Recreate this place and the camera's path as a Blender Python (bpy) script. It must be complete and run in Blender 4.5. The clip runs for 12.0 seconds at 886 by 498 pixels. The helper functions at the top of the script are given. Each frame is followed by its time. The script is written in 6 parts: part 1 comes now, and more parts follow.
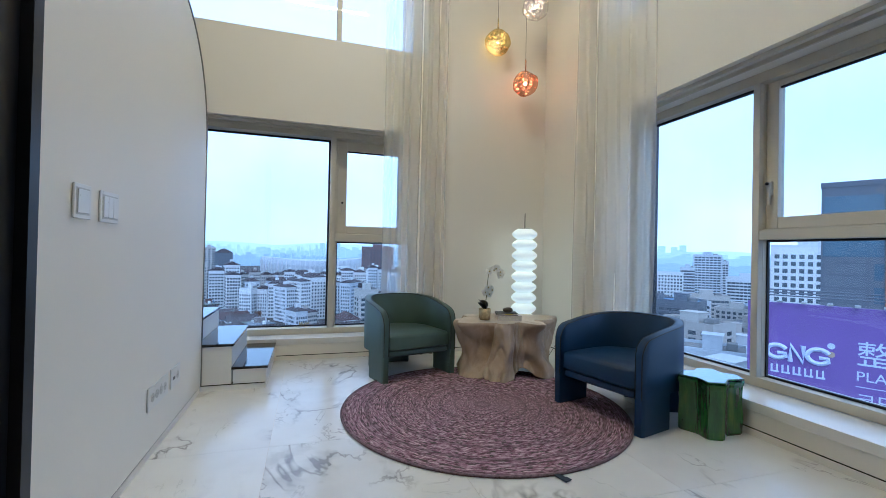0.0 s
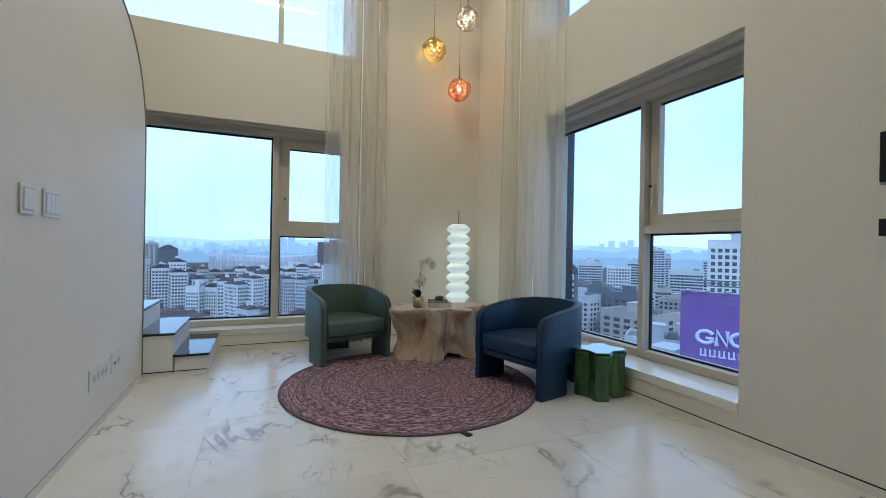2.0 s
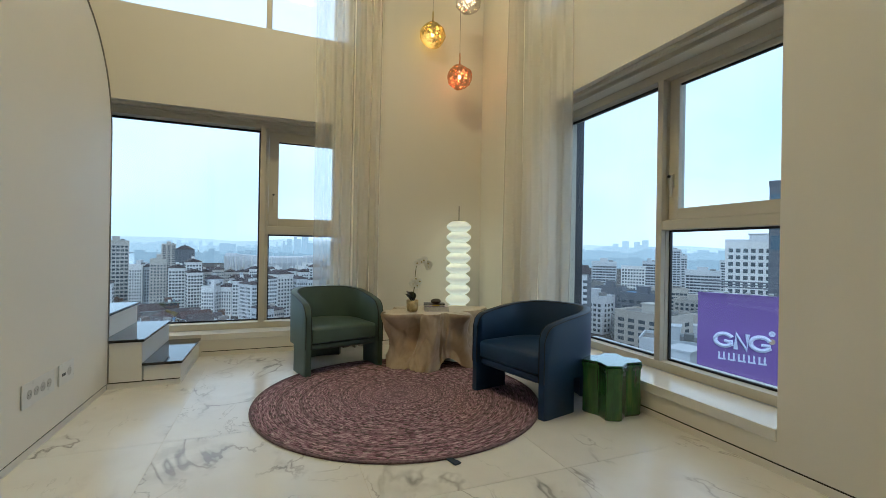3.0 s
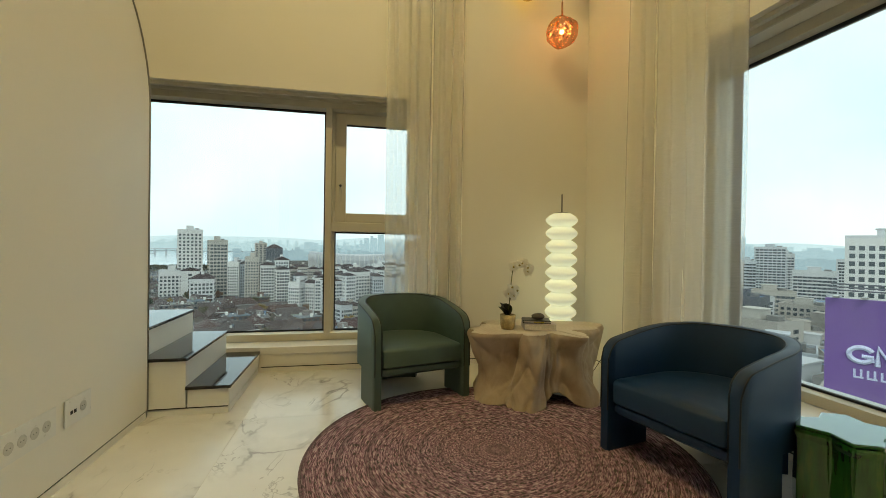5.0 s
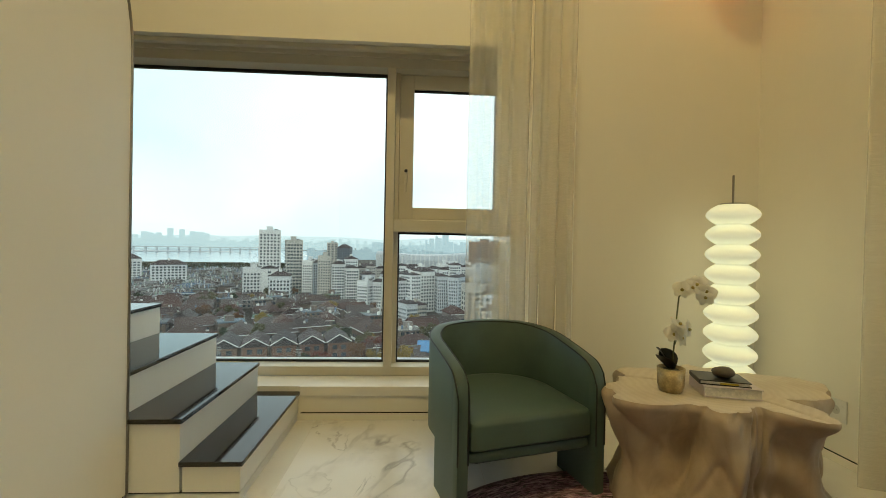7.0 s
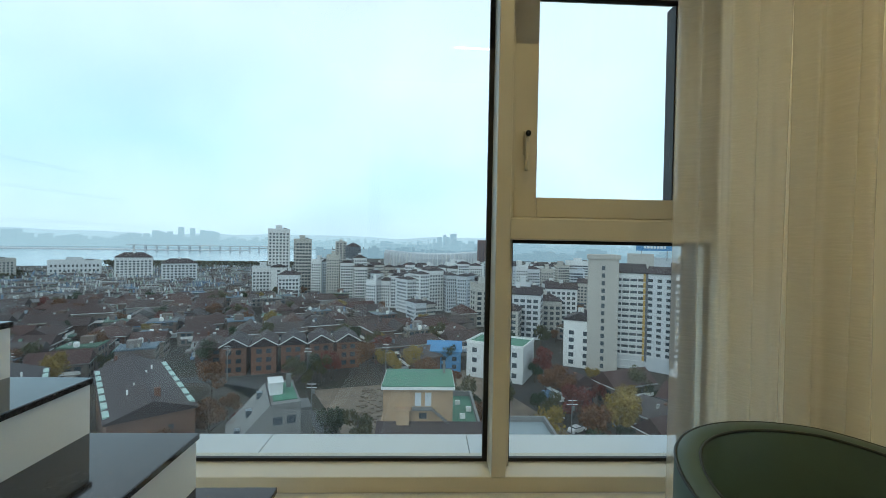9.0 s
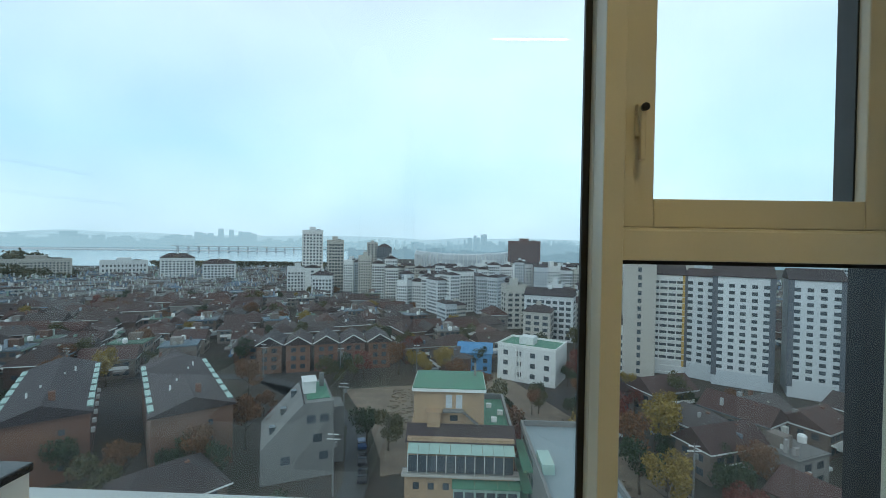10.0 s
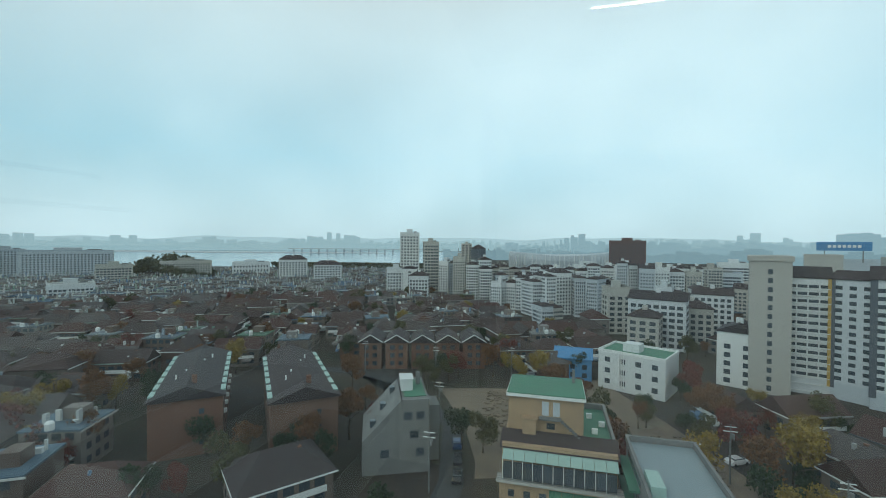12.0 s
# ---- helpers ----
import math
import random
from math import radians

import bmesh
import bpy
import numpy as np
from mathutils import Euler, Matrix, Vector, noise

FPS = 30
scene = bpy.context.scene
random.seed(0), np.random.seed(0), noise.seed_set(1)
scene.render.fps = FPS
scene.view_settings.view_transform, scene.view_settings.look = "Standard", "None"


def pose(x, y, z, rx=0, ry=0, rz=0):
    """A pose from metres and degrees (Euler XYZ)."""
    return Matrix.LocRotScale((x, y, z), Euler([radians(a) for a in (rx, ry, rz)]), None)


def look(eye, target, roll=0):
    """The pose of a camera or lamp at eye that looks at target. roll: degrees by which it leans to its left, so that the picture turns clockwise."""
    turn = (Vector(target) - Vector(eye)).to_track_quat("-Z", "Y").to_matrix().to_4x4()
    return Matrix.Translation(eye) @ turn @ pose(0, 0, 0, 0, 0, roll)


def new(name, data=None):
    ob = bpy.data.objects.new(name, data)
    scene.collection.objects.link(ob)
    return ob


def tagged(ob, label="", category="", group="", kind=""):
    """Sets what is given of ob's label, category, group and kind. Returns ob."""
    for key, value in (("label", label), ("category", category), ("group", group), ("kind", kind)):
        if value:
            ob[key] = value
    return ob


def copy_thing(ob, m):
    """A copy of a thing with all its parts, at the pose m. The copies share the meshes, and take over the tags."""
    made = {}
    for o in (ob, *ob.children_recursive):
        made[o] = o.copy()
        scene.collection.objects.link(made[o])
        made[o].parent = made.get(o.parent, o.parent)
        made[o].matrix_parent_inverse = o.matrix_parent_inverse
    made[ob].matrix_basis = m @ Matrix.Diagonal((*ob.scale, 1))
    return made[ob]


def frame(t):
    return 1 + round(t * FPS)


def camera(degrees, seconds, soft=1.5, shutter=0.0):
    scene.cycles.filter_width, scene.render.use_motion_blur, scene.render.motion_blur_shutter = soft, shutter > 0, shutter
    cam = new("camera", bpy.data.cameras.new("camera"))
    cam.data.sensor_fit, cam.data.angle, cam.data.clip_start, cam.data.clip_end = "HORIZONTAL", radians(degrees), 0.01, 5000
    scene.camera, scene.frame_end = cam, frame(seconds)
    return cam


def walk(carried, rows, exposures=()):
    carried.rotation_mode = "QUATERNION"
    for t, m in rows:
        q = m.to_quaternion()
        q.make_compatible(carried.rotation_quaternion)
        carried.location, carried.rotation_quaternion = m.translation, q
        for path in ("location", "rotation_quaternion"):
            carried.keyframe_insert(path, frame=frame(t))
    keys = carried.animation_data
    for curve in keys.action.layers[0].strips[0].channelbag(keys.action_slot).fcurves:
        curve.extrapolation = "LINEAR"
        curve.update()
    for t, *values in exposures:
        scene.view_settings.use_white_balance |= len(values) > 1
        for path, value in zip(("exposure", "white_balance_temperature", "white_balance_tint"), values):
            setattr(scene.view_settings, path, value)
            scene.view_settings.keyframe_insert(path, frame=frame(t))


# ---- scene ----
cam = camera(92.2, 12.0, soft=0.75)
PATH = [
    (0, (0.238, -0.122, 1.137), (0.836, 1.786, 1.155), 1.2),
    (0.5, (0.214, -0.232, 1.137), (0.892, 1.65, 1.156), 1.1),
    (1, (0.228, -0.404, 1.155), (0.957, 1.459, 1.169), 1.0),
    (1.5, (0.254, -0.561, 1.149), (1.028, 1.283, 1.157), 1.1),
    (2, (0.34, -0.542, 1.119), (1.122, 1.299, 1.119), 1.0),
    (2.5, (0.518, -0.432, 1.108), (1.281, 1.417, 1.107), 0.9),
    (4.5, (0.695, 0.38, 1.107), (1.221, 2.31, 1.102), 1.1),
    (5, (0.719, 0.631, 1.115), (1.126, 2.589, 1.102), 0.8),
    (5.5, (0.746, 0.888, 1.13), (1.033, 2.867, 1.117), 0.9),
    (6, (0.734, 1.168, 1.127), (0.934, 3.158, 1.115), 1.0),
    (6.5, (0.715, 1.454, 1.116), (0.848, 3.449, 1.103), 0.9),
    (7, (0.691, 1.745, 1.148), (0.8, 3.742, 1.132), 1.1),
    (7.5, (0.563, 2.127, 1.153), (0.671, 4.124, 1.131), 0.9),
    (9.3, (0.128, 3.232, 1.234), (0.175, 5.231, 1.211), 1.2),
    (9.5, (0.104, 3.332, 1.246), (0.118, 5.332, 1.230), 1.2),
    (10, (0.050, 3.580, 1.275), (-0.019, 5.579, 1.253), 1.0),
    (10.5, (0.033, 3.870, 1.302), (-0.133, 5.863, 1.278), 0.8),
    (11, (0.050, 4.120, 1.314), (-0.221, 6.102, 1.289), 0.5),
    (11.5, (0.080, 4.300, 1.318), (-0.322, 6.259, 1.297), 0.5),
    (12, (0.105, 4.420, 1.322), (-0.398, 6.355, 1.299), 0.4),
]
walk(cam, [(t, look(eye, target, roll)) for t, eye, target, roll in PATH],
     exposures=[(0.0, 0.55, 4400, 18), (1.5, 0.32, 4520, 18), (2.7, 0.28, 4950, 13), (4.4, 0.28, 6500, 2), (6.5, 0.4, 6700, 2), (7.7, 0.32, 6500, 3), (9.3, 0.02, 5600, 3), (10.5, -0.12, 5650, 1), (12.0, -0.31, 5950, -1)])

# ---- world, sun and lamps ----
world = bpy.data.worlds.new("overcast_sky")
scene.world = world
world.use_nodes = True
wn, wl = world.node_tree.nodes, world.node_tree.links
sky = wn.new("ShaderNodeTexSky")
sky.sky_type, sky.sun_disc = "NISHITA", False
sky.sun_elevation, sky.sun_rotation = radians(38), radians(210)
sky.air_density, sky.dust_density, sky.altitude = 1.2, 3.0, 60
w_co = wn.new("ShaderNodeTexCoord")
w_map = wn.new("ShaderNodeMapping")
w_map.inputs["Scale"].default_value = (1.0, 1.0, 1.8)
w_noise = wn.new("ShaderNodeTexNoise")
w_noise.inputs["Scale"].default_value, w_noise.inputs["Detail"].default_value = 1.3, 5
w_ramp = wn.new("ShaderNodeMapRange")
w_ramp.inputs[1].default_value, w_ramp.inputs[2].default_value = 0.42, 0.74
w_ramp.inputs[3].default_value, w_ramp.inputs[4].default_value = 0.0, 0.85
w_sep = wn.new("ShaderNodeSeparateXYZ")
w_el = wn.new("ShaderNodeMapRange")
w_el.inputs[1].default_value, w_el.inputs[2].default_value = 0.02, 0.50
w_grad = wn.new("ShaderNodeValToRGB")
for el, (p, c) in zip([w_grad.color_ramp.elements[0], w_grad.color_ramp.elements[1], w_grad.color_ramp.elements.new(0.35)],
                      ((0.0, (0.69, 0.80, 0.86, 1)), (1.0, (0.25, 0.60, 0.98, 1)), (0.35, (0.60, 0.83, 0.94, 1)))):
    el.position, el.color = p, c
w_scale = wn.new("ShaderNodeVectorMath")
w_scale.operation = "SCALE"
w_scale.inputs[3].default_value = 10.0
w_sky = wn.new("ShaderNodeMix")
w_sky.data_type = "RGBA"
w_sky.inputs[0].default_value = 0.82
w_mix = wn.new("ShaderNodeMix")
w_mix.data_type = "RGBA"
w_mix.inputs[7].default_value = (9.8, 10.6, 11.1, 1)
wl.new(w_co.outputs["Generated"], w_sep.inputs[0])
wl.new(w_sep.outputs[2], w_el.inputs[0])
wl.new(w_el.outputs[0], w_grad.inputs[0])
wl.new(w_grad.outputs[0], w_scale.inputs[0])
wl.new(sky.outputs[0], w_sky.inputs[6])
wl.new(w_scale.outputs[0], w_sky.inputs[7])
wl.new(w_co.outputs["Generated"], w_map.inputs[0])
wl.new(w_map.outputs[0], w_noise.inputs[0])
wl.new(w_noise.outputs[0], w_ramp.inputs[0])
wl.new(w_ramp.outputs[0], w_mix.inputs[0])
wl.new(w_sky.outputs[2], w_mix.inputs[6])
# sky dimmed overhead, mostly out of view, to lessen the light on the town
w_zen = wn.new("ShaderNodeMapRange")
w_zen.inputs[1].default_value, w_zen.inputs[2].default_value = 0.42, 0.95
w_zen.inputs[3].default_value, w_zen.inputs[4].default_value = 1.0, 0.5
w_dimmed = wn.new("ShaderNodeVectorMath")
w_dimmed.operation = "SCALE"
wl.new(w_sep.outputs[2], w_zen.inputs[0])
wl.new(w_mix.outputs[2], w_dimmed.inputs[0])
wl.new(w_zen.outputs[0], w_dimmed.inputs[3])
wl.new(w_dimmed.outputs[0], wn["Background"].inputs[0])
wn["Background"].inputs[1].default_value = 0.128

sun = new("sun", bpy.data.lights.new("sun", "SUN"))
sun.data.energy, sun.data.angle, sun.data.color = 0.6, radians(11), (1.0, 0.95, 0.88)
sun.matrix_world = pose(0, 0, 60, 52, 0, -30)


def area_lamp(name, m, sx, sy, watts, color):
    lamp = new(name, bpy.data.lights.new(name, "AREA"))
    lamp.data.shape, lamp.data.size, lamp.data.size_y = "RECTANGLE", sx, sy
    lamp.data.energy, lamp.data.color = watts, color
    lamp.matrix_world = m
    return lamp


WARM = (1.0, 0.74, 0.30)
area_lamp("strip_lamp", pose(0.5, 2.1, 5.455), 1.3, 0.05, 58, WARM)
area_lamp("strip_lamp", pose(1.45, -2.5, 5.455), 1.5, 0.05, 10, WARM)


# ---- materials ----
class Nodes:
    """Short ways to add nodes to one material."""

    def __init__(self, name):
        self.mat = bpy.data.materials.new(name)
        self.mat.use_nodes = True
        self.tree = self.mat.node_tree
        self.n, self.l = self.tree.nodes, self.tree.links
        self.bsdf = self.n["Principled BSDF"]
        self.out = self.n["Material Output"]

    def co(self, kind="Object", scale=(1, 1, 1)):
        c, m = self.n.new("ShaderNodeTexCoord"), self.n.new("ShaderNodeMapping")
        m.inputs["Scale"].default_value = scale
        self.l.new(c.outputs[kind], m.inputs[0])
        return m.outputs[0]

    def noise(self, vec, scale, detail=4, rough=0.5, distort=0.0):
        t = self.n.new("ShaderNodeTexNoise")
        t.inputs["Scale"].default_value, t.inputs["Detail"].default_value = scale, detail
        t.inputs["Roughness"].default_value, t.inputs["Distortion"].default_value = rough, distort
        self.l.new(vec, t.inputs["Vector"])
        return t.outputs[0]

    def ramp(self, fac, stops):
        r = self.n.new("ShaderNodeValToRGB")
        e = r.color_ramp.elements
        while len(e) < len(stops):
            e.new(0.5)
        for el, (p, c) in zip(e, stops):
            el.position, el.color = p, (*c, 1)
        self.l.new(fac, r.inputs[0])
        return r.outputs[0]

    def mix(self, fac, a, b, blend="MIX"):
        m = self.n.new("ShaderNodeMix")
        m.data_type, m.blend_type = "RGBA", blend
        for sock, v in ((m.inputs[0], fac), (m.inputs[6], a), (m.inputs[7], b)):
            if hasattr(v, "is_linked"):
                self.l.new(v, sock)
            elif isinstance(v, tuple):
                sock.default_value = (*v, 1)
            else:
                sock.default_value = v
        return m.outputs[2]

    def math(self, op, a, b=0.0):
        m = self.n.new("ShaderNodeMath")
        m.operation = op
        for sock, v in ((m.inputs[0], a), (m.inputs[1], b)):
            if hasattr(v, "is_linked"):
                self.l.new(v, sock)
            else:
                sock.default_value = v
        return m.outputs[0]

    def range(self, v, a, b, c, d):
        m = self.n.new("ShaderNodeMapRange")
        for i, k in zip((1, 2, 3, 4), (a, b, c, d)):
            m.inputs[i].default_value = k
        self.l.new(v, m.inputs[0])
        return m.outputs[0]

    def bump(self, height, strength, dist=0.01):
        b = self.n.new("ShaderNodeBump")
        b.inputs["Strength"].default_value, b.inputs["Distance"].default_value = strength, dist
        self.l.new(height, b.inputs["Height"])
        self.l.new(b.outputs[0], self.bsdf.inputs["Normal"])

    def set(self, color=None, rough=None, metal=None, **more):
        for key, v in {"Base Color": color, "Roughness": rough, "Metallic": metal, **more}.items():
            if v is None:
                continue
            if hasattr(v, "is_linked"):
                self.l.new(v, self.bsdf.inputs[key])
            elif isinstance(v, tuple):
                self.bsdf.inputs[key].default_value = (*v, 1)
            else:
                self.bsdf.inputs[key].default_value = v
        return self.mat


def worn(name, color, rough=0.5, metal=0.0, scale=6.0, amount=0.12, bump=0.05, fine=120.0, kind="Object"):
    """A plain surface with large soft variation, fine grain and a little relief."""
    k = Nodes(name)
    vec = k.co(kind)
    big, small = k.noise(vec, scale, 5), k.noise(vec, fine, 3)
    f = k.math("ADD", k.math("MULTIPLY", big, 0.7), k.math("MULTIPLY", small, 0.3))
    lo = tuple(c * (1 - amount) for c in color)
    hi = tuple(min(1, c * (1 + amount)) for c in color)
    k.set(k.ramp(f, ((0.3, lo), (0.7, hi))), k.range(big, 0.3, 0.7, rough * 0.88, min(1, rough * 1.12)), metal)
    k.bump(small, bump, 0.002)
    return k.mat


def varied(name, colors, rough=0.8, scale=0.6, bump=0.3):
    """A surface whose tint differs from object to object, with stains."""
    k = Nodes(name)
    info = k.n.new("ShaderNodeObjectInfo")
    stops = [((i + 0.5) / len(colors), c) for i, c in enumerate(colors)]
    base = k.ramp(info.outputs["Random"], stops)
    vec = k.co("Object")
    stain = k.noise(vec, scale, 6)
    grain = k.noise(vec, scale * 18, 3)
    dirt = k.mix(k.range(stain, 0.35, 0.75, 0.0, 0.45), base, tuple(c * 0.55 for c in colors[0]))
    k.set(k.mix(k.range(grain, 0.3, 0.7, 0.0, 0.25), dirt, tuple(min(1, c * 1.35) for c in colors[0])), rough)
    k.bump(grain, bump, 0.05)
    return k.mat


M_WALL = worn("wall_paint", (0.80, 0.765, 0.69), 0.55, scale=1.3, amount=0.02, bump=0.04, fine=260)
M_CEIL = worn("ceiling_paint", (0.82, 0.80, 0.76), 0.7, scale=1.0, amount=0.02)
M_SILL = worn("sill_lacquer", (0.80, 0.78, 0.73), 0.22, scale=2.0, amount=0.03, bump=0.02)
M_FRAME = worn("window_frame_paint", (0.60, 0.56, 0.46), 0.38, scale=5, amount=0.04, bump=0.02)
M_GASKET = worn("rubber_gasket", (0.012, 0.012, 0.014), 0.6)
M_GROOVE = worn("shadow_gap", (0.03, 0.028, 0.026), 0.8)
M_BLACK = worn("black_door_lacquer", (0.006, 0.006, 0.007), 0.4)
M_NAVY = worn("dark_metal_frame", (0.012, 0.014, 0.022), 0.35, 0.3)
M_TRIM = worn("brushed_trim", (0.30, 0.28, 0.25), 0.4, 0.6)
M_PLASTIC = worn("white_plastic", (0.74, 0.73, 0.70), 0.3, scale=20, amount=0.03)
M_HOLE = worn("socket_recess", (0.55, 0.54, 0.51), 0.5)
M_DARKHOLE = worn("socket_dark", (0.02, 0.02, 0.02), 0.6)
M_STEEL = worn("steel", (0.45, 0.44, 0.42), 0.3, 0.9)
M_COPING = worn("white_coping_panel", (0.62, 0.66, 0.69), 0.45, scale=3, amount=0.08)


def marble():
    """White porcelain with grey veins; each tile shows its own piece of the pattern."""
    k = Nodes("white_veined_porcelain")
    info = k.n.new("ShaderNodeObjectInfo")
    vec = k.co("Object")
    add = k.n.new("ShaderNodeVectorMath")
    add.operation = "MULTIPLY_ADD"
    comb = k.n.new("ShaderNodeCombineXYZ")
    k.l.new(k.math("MULTIPLY", info.outputs["Random"], 37.0), comb.inputs[0])
    k.l.new(k.math("MULTIPLY", info.outputs["Random"], 91.0), comb.inputs[1])
    k.l.new(comb.outputs[0], add.inputs[2])
    k.l.new(vec, add.inputs[0])
    add.inputs[1].default_value = (1, 1, 1)
    p = add.outputs[0]

    def vein(scale, width, distort, seed):
        sh = k.n.new("ShaderNodeMapping")
        sh.inputs["Location"].default_value = (seed, seed * 1.7, 0)
        sh.inputs["Rotation"].default_value = (0, 0, 0.6)
        sh.inputs["Scale"].default_value = (1.0, 0.55, 1)
        k.l.new(p, sh.inputs[0])
        n = k.noise(sh.outputs[0], scale, 5, 0.55, distort)
        d = k.math("ABSOLUTE", k.math("SUBTRACT", n, 0.5))
        return k.range(d, 0.0, width, 1.0, 0.0)

    gate = k.range(k.noise(p, 1.5, 2), 0.47, 0.62, 0.0, 1.0)
    v1 = k.math("MULTIPLY", vein(1.35, 0.012, 0.55, 3.0), gate)
    v2 = k.math("MULTIPLY", vein(2.6, 0.009, 0.8, 11.0), k.range(k.noise(p, 2.1, 2), 0.5, 0.66, 0.0, 0.75))
    cloud = k.math("MULTIPLY", vein(1.35, 0.055, 0.55, 3.0), k.math("MULTIPLY", gate, k.range(k.noise(p, 7, 4), 0.42, 0.62, 0.0, 0.6)))
    v = k.math("MINIMUM", k.math("ADD", k.math("ADD", v1, v2), cloud), 1.0)
    body = k.ramp(k.noise(p, 2.2, 4), ((0.3, (0.70, 0.68, 0.65)), (0.7, (0.78, 0.77, 0.74))))
    tone = k.ramp(k.noise(p, 6, 4), ((0.3, (0.16, 0.16, 0.17)), (0.7, (0.40, 0.37, 0.34))))
    k.set(k.mix(k.math("MULTIPLY", v, 0.8), body, tone), k.range(k.noise(p, 9, 3), 0.3, 0.7, 0.16, 0.26))
    return k.mat


M_TILE = marble()
M_GROUT = worn("grout", (0.60, 0.54, 0.46), 0.8)


def granite():
    k = Nodes("black_polished_granite")
    vec = k.co("Object")
    f = k.noise(vec, 160, 4, 0.7)
    k.set(k.ramp(f, ((0.38, (0.010, 0.009, 0.009)), (0.60, (0.035, 0.03, 0.028)), (0.75, (0.16, 0.14, 0.13)))), 0.06)
    return k.mat


M_GRANITE = granite()


def glass(name, tint=(0.93, 0.97, 0.97)):
    """Clear pane: mirror gloss that grows at grazing angles, and a thin film of dust that also veils the view like
    haze.
    """
    k = Nodes(name)
    tr, gl, tl = (k.n.new(x) for x in ("ShaderNodeBsdfTransparent", "ShaderNodeBsdfGlossy", "ShaderNodeBsdfTranslucent"))
    lw = k.n.new("ShaderNodeLayerWeight")
    lw.inputs[0].default_value = 0.5
    f5 = k.math("POWER", lw.outputs["Facing"], 5.0)
    fac = k.math("ADD", k.math("MULTIPLY", f5, 0.9), 0.035)
    tr.inputs[0].default_value = (*tint, 1)
    tl.inputs[0].default_value = (0.8, 0.85, 0.87, 1)
    gl.inputs["Roughness"].default_value = 0.0
    mx, dust_veil = k.n.new("ShaderNodeMixShader"), k.n.new("ShaderNodeMixShader")
    smear = k.noise(k.co("Object", (1.5, 1.5, 0.6)), 2.0, 4)
    k.l.new(k.range(smear, 0.3, 0.7, 0.008, 0.03), dust_veil.inputs[0])
    k.l.new(tr.outputs[0], dust_veil.inputs[1])
    k.l.new(tl.outputs[0], dust_veil.inputs[2])
    k.l.new(fac, mx.inputs[0])
    k.l.new(dust_veil.outputs[0], mx.inputs[1])
    k.l.new(gl.outputs[0], mx.inputs[2])
    k.l.new(mx.outputs[0], k.out.inputs[0])
    return k.mat


M_GLASS = glass("window_glass")


def sheer(name, thin, dense, through_light):
    """Open-weave voile: part of the light passes straight, part is scattered."""
    k = Nodes(name)
    vec = k.co("Object")
    weave = k.noise(k.co("Object", (900, 900, 700)), 1.0, 1)
    slub = k.noise(k.co("Object", (12, 12, 260)), 1.0, 2)
    tr, tl, df = (k.n.new(x) for x in ("ShaderNodeBsdfTransparent", "ShaderNodeBsdfTranslucent", "ShaderNodeBsdfDiffuse"))
    col = k.ramp(k.noise(vec, 2.0, 3), ((0.3, (0.93, 0.90, 0.82)), (0.7, (0.96, 0.93, 0.86))))
    k.l.new(col, tl.inputs[0])
    k.l.new(col, df.inputs[0])
    a, b = k.n.new("ShaderNodeMixShader"), k.n.new("ShaderNodeMixShader")
    a.inputs[0].default_value = through_light
    k.l.new(df.outputs[0], a.inputs[1])
    k.l.new(tl.outputs[0], a.inputs[2])
    k.l.new(k.math("ADD", k.range(weave, 0.35, 0.65, thin, dense), k.range(slub, 0.4, 0.7, 0.0, 0.03)), b.inputs[0])
    k.l.new(tr.outputs[0], b.inputs[1])
    k.l.new(a.outputs[0], b.inputs[2])
    k.l.new(b.outputs[0], k.out.inputs[0])
    return k.mat


M_SHEER = sheer("sheer_cream_voile", 0.28, 0.38, 0.3)
M_GATHER = sheer("gathered_cream_voile", 0.72, 0.82, 0.12)


def rug_yarn():
    """Flecked yarn wound in rings: streaks run along each ring."""
    k = Nodes("flecked_rug_yarn")
    c = k.n.new("ShaderNodeTexCoord")
    sep = k.n.new("ShaderNodeSeparateXYZ")
    k.l.new(c.outputs["Object"], sep.inputs[0])
    x, y = sep.outputs[0], sep.outputs[1]
    r = k.math("SQRT", k.math("ADD", k.math("MULTIPLY", x, x), k.math("MULTIPLY", y, y)))
    th = k.math("ARCTAN2", y, x)

    def polar(ka, kr, scale, detail=3):
        comb = k.n.new("ShaderNodeCombineXYZ")
        k.l.new(k.math("MULTIPLY", th, ka), comb.inputs[0])
        k.l.new(k.math("MULTIPLY", r, kr), comb.inputs[1])
        return k.noise(comb.outputs[0], scale, detail, 0.65)

    fleck = polar(14.0, 150.0, 1.0)
    fleck2 = polar(15.0, 70.0, 1.0, 2)
    ring = k.noise(k.co("Object"), 1.2, 2)
    comb = k.n.new("ShaderNodeCombineXYZ")
    k.l.new(k.math("MULTIPLY", k.math("ADD", r, k.math("MULTIPLY", ring, 0.02)), 26.0), comb.inputs[0])
    band = k.noise(comb.outputs[0], 1.0, 2)
    base = k.ramp(fleck, ((0.30, (0.045, 0.030, 0.042)), (0.42, (0.15, 0.065, 0.10)), (0.52, (0.36, 0.21, 0.28)), (0.64, (0.66, 0.52, 0.55))))
    green = k.mix(k.range(fleck2, 0.54, 0.62, 0.0, 0.8), base, (0.035, 0.045, 0.030))
    pale = k.mix(k.range(fleck2, 0.42, 0.35, 0.0, 0.6), green, (0.50, 0.38, 0.40))
    k.set(k.mix(k.range(band, 0.46, 0.62, 0.0, 0.5), pale, (0.075, 0.050, 0.065)), 0.95)
    k.bump(fleck, 0.6, 0.006)
